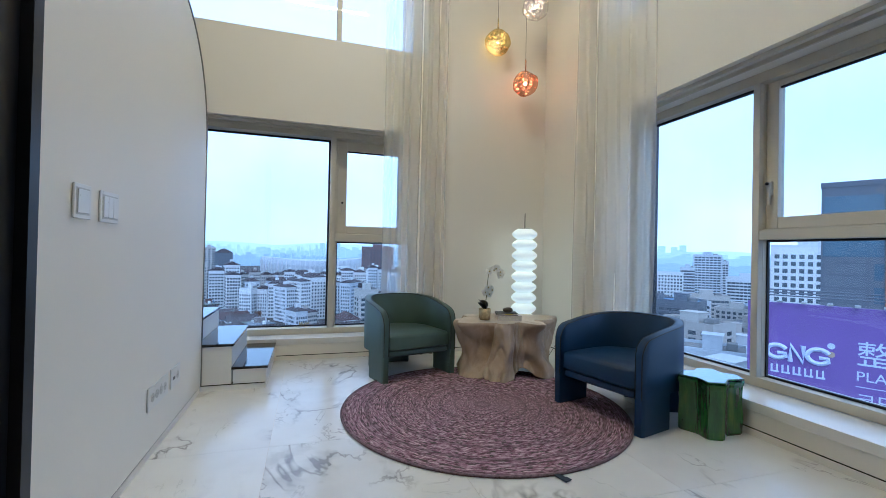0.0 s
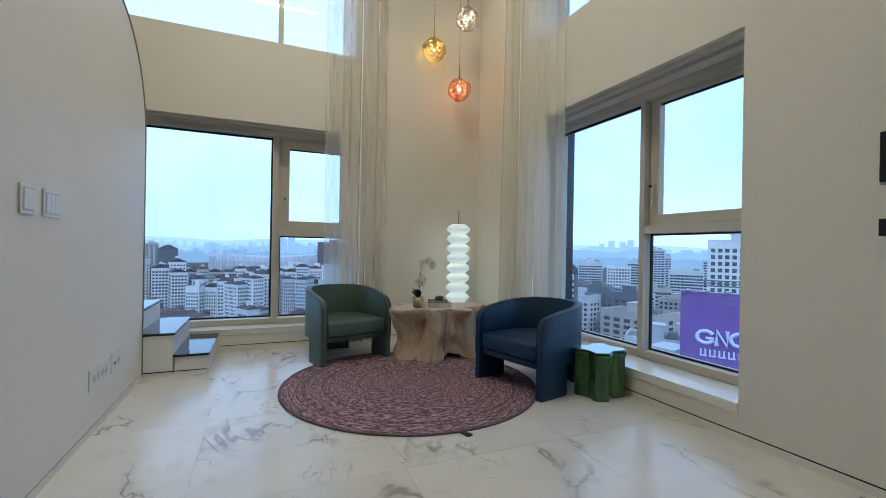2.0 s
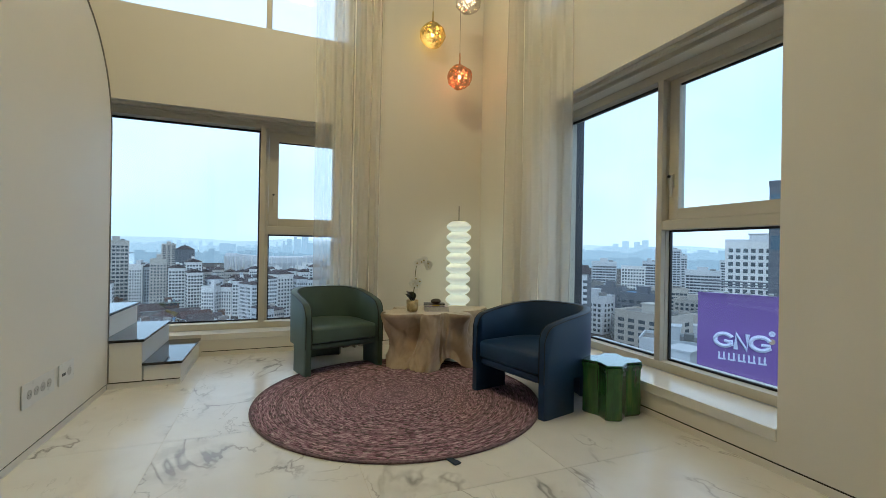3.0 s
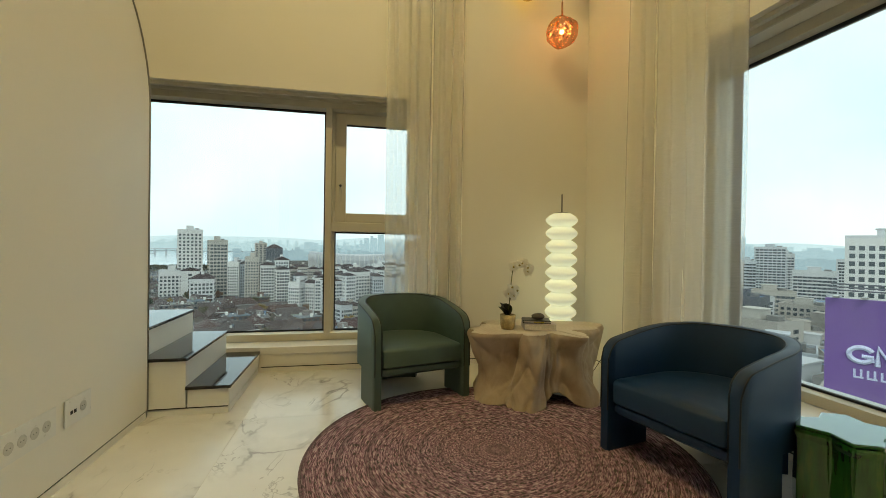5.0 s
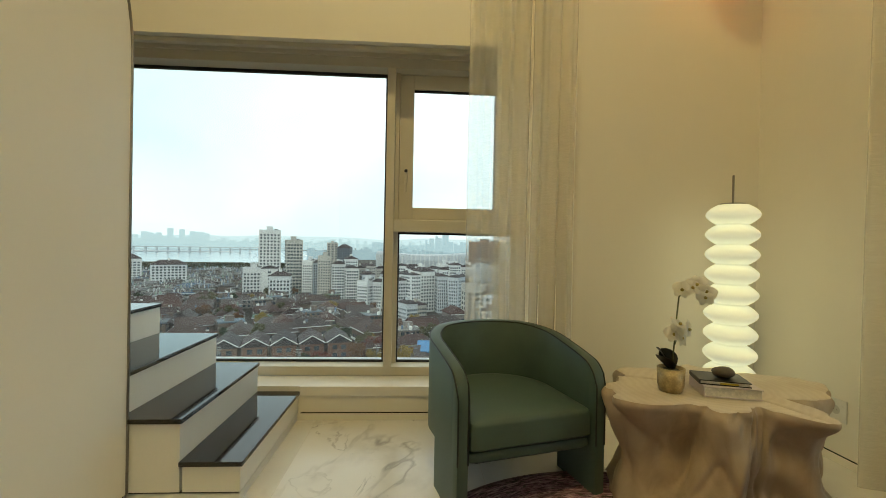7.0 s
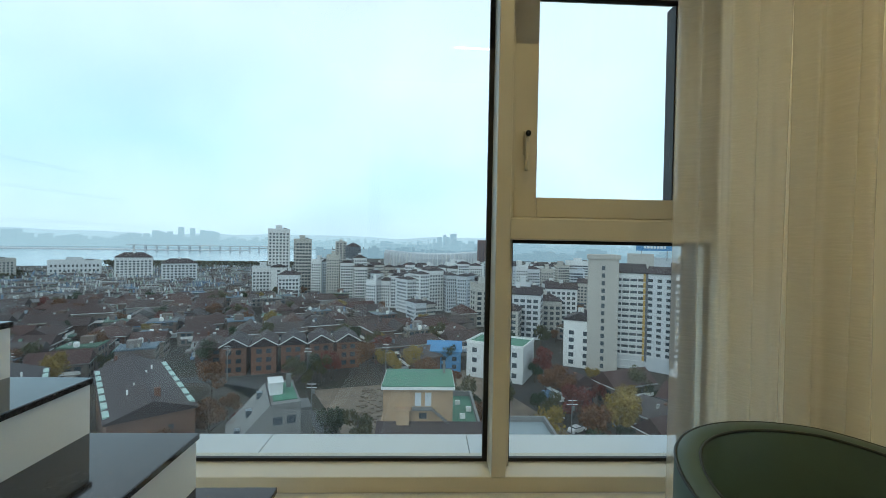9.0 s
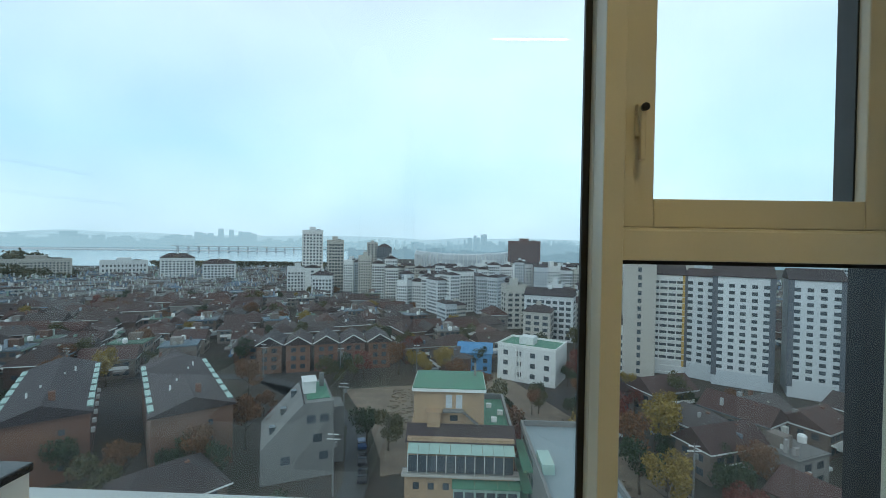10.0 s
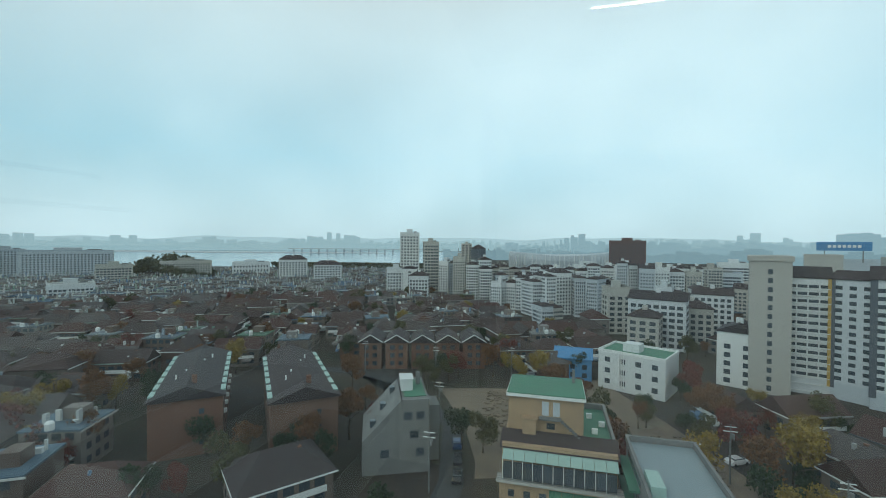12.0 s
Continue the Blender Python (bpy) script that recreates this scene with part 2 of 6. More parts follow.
    return k.mat


M_RUG = rug_yarn()


def leather(name, color):
    k = Nodes(name)
    vec = k.co("Object")
    v = k.n.new("ShaderNodeTexVoronoi")
    v.inputs["Scale"].default_value = 260
    k.l.new(vec, v.inputs["Vector"])
    big = k.noise(vec, 5, 4)
    k.set(k.ramp(big, ((0.3, tuple(c * 0.86 for c in color)), (0.7, tuple(c * 1.12 for c in color)))), k.range(big, 0.3, 0.7, 0.40, 0.52))
    k.bump(v.outputs["Distance"], 0.12, 0.001)
    return k.mat


M_GREEN = leather("sage_green_leather", (0.070, 0.112, 0.092))
M_BLUE = leather("deep_blue_leather", (0.003, 0.027, 0.082))


def root_wood():
    k = Nodes("bleached_root_wood")
    vec = k.co("Object", (1, 1, 0.6))
    grain = k.noise(vec, 10, 6, 0.6, 0.8)
    big = k.noise(k.co("Object"), 3.5, 4)
    col = k.ramp(grain, ((0.2, (0.40, 0.31, 0.21)), (0.5, (0.54, 0.44, 0.31)), (0.8, (0.62, 0.53, 0.41))))
    k.set(k.mix(k.range(big, 0.42, 0.66, 0.0, 0.5), col, (0.36, 0.26, 0.17)), 0.55)
    k.bump(grain, 0.12, 0.006)
    return k.mat


M_ROOT = root_wood()


def glow(name, color, strength):
    k = Nodes(name)
    k.set(color, 0.3, **{"Emission Color": color, "Emission Strength": strength})
    return k.mat


M_LAMP = glow("lit_opal_glass", (0.95, 0.97, 0.74), 0.31)
M_BULB = glow("lit_filament_bulb", (1.0, 0.62, 0.25), 60.0)
M_LEDSTRIP = glow("lit_led_strip", (1.0, 0.9, 0.75), 14.0)


def melted(name, tint, clear):
    """Thin mirrored shell that lets some light through."""
    k = Nodes(name)
    vec = k.co("Object")
    gl, tr = k.n.new("ShaderNodeBsdfGlossy"), k.n.new("ShaderNodeBsdfTransparent")
    gl.inputs[0].default_value, tr.inputs[0].default_value = (*tint, 1), (*tint, 1)
    gl.inputs["Roughness"].default_value = 0.03
    bump = k.n.new("ShaderNodeBump")
    bump.inputs["Strength"].default_value, bump.inputs["Distance"].default_value = 0.9, 0.05
    k.l.new(k.noise(vec, 9, 2, 0.4, 1.2), bump.inputs["Height"])
    k.l.new(bump.outputs[0], gl.inputs["Normal"])
    mx = k.n.new("ShaderNodeMixShader")
    k.l.new(k.range(k.noise(vec, 6, 2), 0.35, 0.65, clear - 0.2, clear + 0.2), mx.inputs[0])
    k.l.new(gl.outputs[0], mx.inputs[1])
    k.l.new(tr.outputs[0], mx.inputs[2])
    k.l.new(mx.outputs[0], k.out.inputs[0])
    return k.mat


M_COPPER = melted("copper_mirror_glass", (0.80, 0.50, 0.34), 0.36)
M_GOLD = melted("gold_mirror_glass", (0.72, 0.60, 0.28), 0.3)
M_SMOKE = melted("silver_mirror_glass", (0.82, 0.80, 0.78), 0.45)


def glazed_green():
    k = Nodes("green_glazed_ceramic")
    run = k.noise(k.co("Object", (1, 1, 0.12)), 26, 4, 0.6)
    k.set(k.ramp(run, ((0.3, (0.008, 0.045, 0.008)), (0.55, (0.022, 0.11, 0.018)), (0.8, (0.09, 0.17, 0.02)))), 0.08, **{"Coat Weight": 0.8, "Coat Roughness": 0.03})
    k.bump(run, 0.15, 0.004)
    return k.mat


M_CERAMIC = glazed_green()


# ---- building helpers ----
def box(bm, x0, x1, y0, y1, z0, z1, bevel=0.0, seg=2):
    vs = [bm.verts.new((x, y, z)) for z in (z0, z1) for x, y in ((x0, y0), (x1, y0), (x1, y1), (x0, y1))]
    fs = [bm.faces.new([vs[i] for i in q]) for q in
          ((3, 2, 1, 0), (4, 5, 6, 7), (0, 1, 5, 4), (1, 2, 6, 5), (2, 3, 7, 6), (3, 0, 4, 7))]
    if bevel:
        edges = list({e for f in fs for e in f.edges})
        bmesh.ops.bevel(bm, geom=edges, offset=bevel, segments=seg, affect="EDGES", profile=0.5)
    return bm


def boxes(*rows, bevel=0.0, seg=2):
    bm = bmesh.new()
    for row in rows:
        box(bm, *row, bevel=bevel, seg=seg)
    return bm


def lathe(profile, seg=48, cap=True):
    """A solid turned round z from (radius, z) pairs."""
    bm = bmesh.new()
    rings = [[bm.verts.new((r * math.cos(2 * math.pi * i / seg), r * math.sin(2 * math.pi * i / seg), z)) for i in range(seg)] for r, z in profile]
    for a, b in zip(rings, rings[1:]):
        for i in range(seg):
            bm.faces.new((a[i], a[(i + 1) % seg], b[(i + 1) % seg], b[i]))
    if cap:
        bm.faces.new(list(reversed(rings[0])))
        bm.faces.new(rings[-1])
    return bm


def tube(points, radius, seg=8):
    """A round rod along points."""
    bm = bmesh.new()
    pts = [Vector(p) for p in points]
    rings = []
    for i, p in enumerate(pts):
        d = (pts[min(i + 1, len(pts) - 1)] - pts[max(i - 1, 0)]).normalized()
        q = d.to_track_quat("Z", "Y").to_matrix()
        rad = radius[i] if isinstance(radius, (list, tuple)) else radius
        rings.append([bm.verts.new(p + q @ Vector((rad * math.cos(2 * math.pi * k / seg), rad * math.sin(2 * math.pi * k / seg), 0))) for k in range(seg)])
    for a, b in zip(rings, rings[1:]):
        for i in range(seg):
            bm.faces.new((a[i], a[(i + 1) % seg], b[(i + 1) % seg], b[i]))
    bm.faces.new(list(reversed(rings[0])))
    bm.faces.new(rings[-1])
    return bm


def finish(bm, material, smooth=None):
    bmesh.ops.recalc_face_normals(bm, faces=bm.faces)
    me = bpy.data.meshes.new("mesh")
    bm.to_mesh(me)
    bm.free()
    me.materials.append(material)
    if smooth:
        me.shade_smooth()
    if smooth == "crisp":
        me.set_sharp_from_angle(angle=radians(38))
    return me


def part(name, bm, material, parent, label="", smooth=False):
    ob = new(name, finish(bm, material, smooth))
    ob.parent = parent
    if label:
        ob["label"] = label
    return ob


def piece(name, mesh, parent, at, rz=0.0):
    """One more object on a mesh that alike pieces share."""
    ob = new(name, mesh)
    ob.parent = parent
    ob.location, ob.rotation_euler = at, (0, 0, rz)
    return ob


def thing(name, m, label, category, group=""):
    ob = new(name)
    ob.empty_display_size = 0.1
    ob.matrix_world = m
    return tagged(ob, label, category, group)


def solid(name, bm, material, label, category, m=None, group="", smooth=False, kind=""):
    ob = new(name, finish(bm, material, smooth))
    if m is not None:
        ob.matrix_world = m
    return tagged(ob, label, category, group, kind)


def structure(name, bm, material, label, smooth=False):
    return solid(name, bm, material, label, "structure", kind="structure", smooth=smooth)


# ---- the room ----
WA, WB, LX = 4.55, 3.0, -0.555          # window walls and the stair wall
GA, GB = 4.91, 3.44                     # panes
CEIL, BACK = 5.5, -4.6

wall_north = structure("wall_north", boxes(
    (-2.7, WB, WA, WA + 0.42, -0.2, 0.156), (-2.7, -1.95, WA, WA + 0.42, 0.156, CEIL), (1.45, WB, WA, WA + 0.42, 0.156, CEIL),
    (-1.95, 1.45, WA, WA + 0.42, 2.465, 3.38), (-1.95, 1.45, WA, WA + 0.42, 4.75, CEIL)), M_WALL, "smooth cream painted wall above and beside the windows")
wall_east = structure("wall_east", boxes(
    (WB, WB + 0.52, BACK, WA + 0.42, -0.2, 0.156), (WB, WB + 0.52, BACK, 1.124, 0.156, CEIL), (WB, WB + 0.52, 3.40, WA + 0.42, 0.156, CEIL),
    (WB, WB + 0.52, 1.124, 3.40, 2.495, 3.36), (WB, WB + 0.52, 1.124, 3.40, 4.75, CEIL)), M_WALL, "smooth cream painted wall with a large window")
wall_west = structure("wall_west", boxes((-2.9, -2.7, BACK, WA + 0.42, -0.2, CEIL)), M_WALL, "plain cream wall closing the stairwell")
wall_south = structure("wall_south", boxes((-2.9, WB + 0.42, BACK - 0.2, BACK, -0.2, CEIL)), M_WALL, "plain cream wall closing the room")
ceiling = structure("ceiling", boxes((-2.9, WB + 0.42, BACK - 0.2, WA + 0.42, CEIL, CEIL + 0.2)), M_CEIL, "white painted high ceiling")


def arch_wall():
    """The stair wall: its end edge curves back into the top in a wide arc."""
    bm = bmesh.new()
    end, r, z0, top, near = 3.645, 0.84, 1.94, 2.78, 1.47
    out = [(near, 0.05), (end, 0.05)]
    out += [(end - r + r * math.cos(a), z0 + r * math.sin(a)) for a in [math.pi / 2 * i / 28 for i in range(29)]]
    out += [(near, top)]
    near_ring = [bm.verts.new((LX, y, z)) for y, z in out]
    far_ring = [bm.verts.new((LX - 0.1, y, z)) for y, z in out]
    bm.faces.new(near_ring)
    bm.faces.new(list(reversed(far_ring)))
    for i in range(len(out)):
        j = (i + 1) % len(out)
        bm.faces.new((near_ring[i], far_ring[i], far_ring[j], near_ring[j]))
    return bm


stair_wall = structure("wall_stair", arch_wall(), M_WALL, "pale painted wall whose upper end curves in a wide arc")
arc = [(LX + 0.001, 3.648, 0.05), (LX + 0.001, 3.648, 1.94)] + [(LX + 0.001, 3.648 - 0.843 + 0.843 * math.cos(a), 1.94 + 0.843 * math.sin(a)) for a in [math.pi / 2 * i / 28 for i in range(29)]]
part("edge_trim", tube(arc, 0.007, 6), M_TRIM, stair_wall, "thin grey edge trim", True)
part("baseboard", boxes((LX - 0.1, LX - 0.004, 1.47, 3.645, 0.0, 0.040)), M_WALL, stair_wall)
part("shadow_gap", boxes((LX - 0.1, LX - 0.006, 1.47, 3.64, 0.040, 0.05)), M_GROOVE, stair_wall)

# black doorway at the near end of the stair wall
door = tagged(new("door_1"), "black lacquered door in a dark metal frame", "door", kind="structure")
part("door_frame", boxes((LX - 0.1, LX + 0.012, 1.42, 1.468, 0, 2.78), (LX - 0.1, LX + 0.012, 0.42, 0.468, 0, 2.78), (LX - 0.1, LX + 0.012, 0.468, 1.42, 2.2, 2.78)), M_BLACK, door)
part("door_leaf", boxes((LX - 0.07, LX - 0.02, 0.47, 1.418, 0.004, 2.198)), M_BLACK, door, "black door leaf")
structure("wall_hall", boxes((LX - 0.1, LX, BACK, 0.418, 0, 2.78)), M_WALL, "plain cream wall beyond the black door")


def skirting(name, rows, grooves):
    sk = structure(name, boxes(*rows), M_WALL, "cream baseboard with a thin shadow gap above it")
    part("shadow_gap", boxes(*grooves), M_GROOVE, sk)


skirting("baseboard_north", [(-0.06, WB - 0.004, WA - 0.004, WA - 0.0005, 0.0, 0.042)], [(-0.06, WB - 0.004, WA - 0.003, WA - 0.0005, 0.042, 0.049)])
skirting("baseboard_east", [(WB - 0.004, WB - 0.0005, BACK, WA - 0.004, 0.0, 0.042)], [(WB - 0.003, WB - 0.0005, BACK, WA - 0.004, 0.042, 0.049)])

sill_a = structure("sill_north", boxes((-0.07, 1.45, WA - 0.012, 4.763, 0.156, 0.22), bevel=0.004), M_SILL, "glossy cream window sill")
sill_b = structure("sill_east", boxes((WB - 0.012, 3.335, 1.124, 3.40, 0.156, 0.22), bevel=0.004), M_SILL, "glossy cream window sill")
structure("sill_fill_north", boxes((-1.95, -0.07, WA, 4.763, 0.156, 0.218)), M_SILL, "cream sill behind the stairs")


def window(name, m, u0, u1, mull, sash, top, glass_v, face, label, depth=0.143, rail=(1.24, 1.335, 1.422), light_top=2.283):
    """A fixed pane, a mullion, and a tilting sash over a small fixed pane. u runs along the wall, v outwards."""
    w = tagged(new(name), label, "window", kind="structure")
    w.matrix_world = m
    a, b, g = glass_v - depth, glass_v + 0.06, glass_v - 0.02
    ml, mr = mull
    si, so = sash
    r0, r1, r2 = rail
    sl, sr = mr + 0.001, u1 - 0.05
    z0, z1 = 0.22, top
    part("window_frame", boxes((u0, u1, a, b, z0, 0.285), (u0, u1, a, b, z1 - 0.075, z1), (u0, u0 + 0.06, a, b, 0.285, z1 - 0.075), (u1 - 0.05, u1, a, b, 0.285, z1 - 0.075), bevel=0.004), M_FRAME, w, "warm grey painted aluminium frame")
    part("mullion", boxes((ml, ml + face, a - 0.004, glass_v - 0.06, 0.285, z1 - 0.075), (ml, mr, glass_v - 0.058, glass_v - 0.001, 0.285, z1 - 0.075), bevel=0.003), M_FRAME, w)
    part("outer_mullion", boxes((ml + 0.004, mr - 0.004, glass_v + 0.004, glass_v + 0.02, 0.285, z1 - 0.075)), M_GASKET, w, "black outer mullion")
    part("transom", boxes((ml + face, u1 - 0.05, a + 0.004, glass_v - 0.06, r0, r1 - 0.01), (mr, u1 - 0.05, glass_v - 0.058, b, r0, r1), bevel=0.004), M_FRAME, w)
    part("head_track", boxes((u0, u1, 0.05, 0.09, z1 - 0.03, z1 - 0.002), (u0, u1, 0.13, 0.145, z1 - 0.04, z1 - 0.002)), M_FRAME, w)
    f, e = glass_v - 0.035, glass_v + 0.03
    s = part("sash", boxes((sl, si, f, e, r1 + 0.002, z1 - 0.077), (so, sr, f, e, r1 + 0.002, z1 - 0.077),
                           (si, so, f, e, r1 + 0.002, r2), (si, so, f, e, light_top, z1 - 0.077), bevel=0.004), M_FRAME, w, "tilting sash")
    c = (sl + si) / 2
    part("handle", boxes((c - 0.011, c + 0.011, f - 0.02, f, 1.60, 1.70), (c - 0.008, c + 0.008, f - 0.04, f - 0.02, 1.53, 1.69), bevel=0.004), M_FRAME, s, "slim lever handle")
    knob = part("handle_spindle", lathe([(0.001, 0), (0.011, 0), (0.012, 0.012), (0.009, 0.018), (0.001, 0.018)], 14, False), M_NAVY, s, "dark round spindle", True)
    knob.matrix_local = pose(c, f - 0.04, 1.68, 90)
    part("gasket", boxes((u0 + 0.06, ml, g, g + 0.018, 0.285, 0.300), (u0 + 0.06, ml, g, g + 0.018, z1 - 0.095, z1 - 0.075), (ml - 0.02, ml, g, g + 0.018, 0.3, z1 - 0.095),
                         (mr, mr + 0.01, g, g + 0.018, 0.285, r0), (mr + 0.01, u1 - 0.05, g, g + 0.018, 0.285, 0.3), (mr + 0.01, u1 - 0.05, g, g + 0.018, r0 - 0.015, r0),
                         (u1 - 0.062, u1 - 0.05, g, g + 0.018, 0.3, r0 - 0.015), (si, so, g, g + 0.018, light_top - 0.013, light_top), (so - 0.006, so, g + 0.022, g + 0.09, r2, light_top)), M_GASKET, w, "black rubber gasket")
    # dark metal lining of the outer reveal
    part("outer_reveal", boxes((u1 - 0.042, u1 + 0.01, b + 0.002, glass_v + 0.20, 0.2, z1), (u0 - 0.01, u0 + 0.05, b + 0.002, glass_v + 0.16, 0.2, z1), (u0 + 0.05, u1 - 0.042, b + 0.002, glass_v + 0.16, z1 - 0.018, z1 + 0.04)), M_NAVY, w, "dark metal outer reveal")
    for p0, p1, q0, q1 in ((u0 + 0.06, ml - 0.001, 0.286, z1 - 0.076), (mr + 0.001, u1 - 0.051, 0.286, r0 - 0.001), (si + 0.001, so - 0.001, r2 + 0.001, light_top - 0.001)):
        pane = part("pane", boxes((p0, p1, glass_v, glass_v + 0.003, q0, q1)), M_GLASS, w)
        pane.visible_shadow = False
    return w


def clerestory(name, m, u0, u1, mu, z0, z1, glass_v):
    w = tagged(new(name), "high clerestory window with a slim warm grey frame", "window", kind="structure")
    w.matrix_world = m
    a, b = glass_v - 0.04, glass_v + 0.05
    part("window_frame", boxes((u0, u1, a, b, z0, z0 + 0.06), (u0, u1, a, b, z1 - 0.06, z1), (u0, u0 + 0.06, a, b, z0 + 0.06, z1 - 0.06),
                               (u1 - 0.06, u1, a, b, z0 + 0.06, z1 - 0.06), (mu - 0.03, mu + 0.03, a - 0.01, b, z0 + 0.06, z1 - 0.06), bevel=0.004), M_FRAME, w)
    for p0, p1 in ((u0 + 0.06, mu - 0.031), (mu + 0.031, u1 - 0.06)):
        g = part("pane", boxes((p0, p1, glass_v, glass_v + 0.003, z0 + 0.06, z1 - 0.06)), M_GLASS, w)
        g.visible_shadow = False


MA, MB = pose(0, WA, 0), pose(WB, 0, 0, 0, 0, -90)
window("window_1", MA, -1.95, 1.45, (0.445, 0.53), (0.632, 1.245), 2.465, GA - WA, 0.058, "wide window with a fixed pane and a tilting sash")
window("window_2", MB, -3.40, -1.124, (-2.19, -2.14), (-2.056, -1.24), 2.495, GB - WB, 0.05, "wide window with a fixed pane and a tilting sash",
       0.10, (1.279, 1.357, 1.44), 2.376)
clerestory("window_3", MA, -1.95, 1.45, 0.51, 3.38, 4.75, GA - WA)
clerestory("window_4", MB, -3.40, -1.124, -2.12, 3.36, 4.75, GB - WB)

# outside coping below the panes
coping = structure("coping_north", boxes((-3.4, -0.62, 5.0, 5.34, 0.10, 0.20), (-0.615, 0.395, 5.0, 5.34, 0.10, 0.20), (0.40, 1.6, 5.0, 5.34, 0.10, 0.20)), M_COPING, "white metal coping panels outside the window")
structure("coping_east", boxes((3.53, 3.84, 0.3, 2.0, 0.10, 0.20), (3.53, 3.84, 2.005, 3.4, 0.10, 0.20)), M_COPING, "white metal coping panels outside the window")


# ---- stairs ----
M_RISER = worn("white_riser_paint", (0.78, 0.77, 0.73), 0.45, scale=2, amount=0.03)
stairs = tagged(new("staircase"), "white staircase with polished black granite treads", "stairs", kind="structure")
edge = [-0.065, -0.325, -0.587, -0.94, -1.2, -1.46, -1.72, -1.98, -2.24]
RISE, SF, SB = 0.1865, 3.642, WA - 0.003
for i, x1 in enumerate(edge):
    x0 = edge[i + 1] if i + 1 < len(edge) else -2.7
    top = RISE * (i + 1)
    front = SF if i < 2 else SF + 0.004
    part("step_body", boxes((x0 + 0.0, x1 - 0.012, front + 0.012, SB, 0.05 if i == 0 else top - RISE - 0.0, top - 0.022)) if i == 0 else
         boxes((-2.7 if i > 2 else x0, x1 - 0.012, front + 0.012, SB, 0.05 if i < 3 else RISE * 2.5, top - 0.022)), M_RISER, stairs)
    part("tread", boxes((x0 - 0.012, x1, front, SB, top - 0.021, top), bevel=0.003), M_GRANITE, stairs, "polished black granite tread")
part("baseboard", boxes((-0.56, -0.081, SF + 0.017, SB, 0.0, 0.040)), M_RISER, stairs)
part("shadow_gap", boxes((-0.56, -0.086, SF + 0.022, SB, 0.040, 0.05)), M_GROOVE, stairs)


# ---- curtains ----
def curtain(name, m, length, label, seed, gather):
    """A tall sheer hung in soft vertical folds from the ceiling to the floor; u along the wall."""
    rnd = random.Random(seed)
    bm = bmesh.new()
    cols, rows, top = 220, 26, CEIL - 0.05
    ph = [rnd.uniform(0, 6.28) for _ in range(4)]
    grid = []
    for j in range(rows + 1):
        z = 0.012 + (top - 0.012) * j / rows
        line = []
        for i in range(cols + 1):
            f = i / cols
            g = f if gather > 0 else 1 - f
            amp = 0.014 + 0.03 * g
            w = amp * math.sin(f * 44 + ph[0] + 0.25 * math.sin(z * 0.9 + ph[2])) + 0.5 * amp * math.sin(f * 71 + ph[1] + 0.3 * z)
            w += 0.012 * math.sin(f * 7 + z * 0.7 + ph[3])
            spread = 1 + 0.03 * (1 - j / rows) * math.sin(z + ph[1])
            line.append(bm.verts.new((f * length * spread, w, z)))
        grid.append(line)
    for j in range(rows):
        for i in range(cols):
            bm.faces.new((grid[j][i], grid[j][i + 1], grid[j + 1][i + 1], grid[j + 1][i]))
    c = thing(name, m, label, "curtain", "sheer curtains")
    part("cloth", bm, M_SHEER, c, "", True)
    # the cloth doubles back on itself where it is gathered
    fold = bmesh.new()
    f0, f1 = (0.26, 1.0) if gather > 0 else (0.0, 0.7)
    lines = []
    for j in range(rows + 1):
        z = 0.012 + (top - 0.012) * j / rows
        lines.append([fold.verts.new(((f0 + (f1 - f0) * i / 130) * length, 0.048 + 0.014 * math.sin(i * 0.36 + ph[1] + 0.2 * math.sin(z)) + 0.008 * math.sin(i * 0.83 + ph[0]), z)) for i in range(131)])
    for j in range(rows):
        for i in range(130):
            fold.faces.new((lines[j][i], lines[j][i + 1], lines[j + 1][i + 1], lines[j + 1][i]))
    part("gathered_fold", fold, M_GATHER, c, "", True)
    part("curtain_track", boxes((-0.05, length + 0.1, -0.02, 0.02, top, CEIL)), M_SILL, c)
    return c


curtain("curtain", pose(0.985, WA - 0.085, 0), 0.72, "tall sheer cream curtain gathered beside the window", 3, 1)
curtain("curtain", pose(WB - 0.085, 3.77, 0, 0, 0, -90), 1.06, "tall sheer cream curtain gathered beside the wide window", 8, -1)


# ---- barrel armchairs ----
def u_path(s, half, straight):
    """Point and outward normal along the U-shaped plan; s runs from 0 to 1 between the two front ends."""
    arc_len = math.pi * half
    total = 2 * straight + arc_len
    d = s * total
    if d < straight:
        return Vector((-half, -straight + d, 0)), Vector((-1, 0, 0))
    if d > straight + arc_len:
        return Vector((half, -(d - straight - arc_len), 0)), Vector((1, 0, 0))
    a = math.pi - (d - straight) / half
    return Vector((half * math.cos(a), half * math.sin(a), 0)), Vector((math.cos(a), math.sin(a), 0))


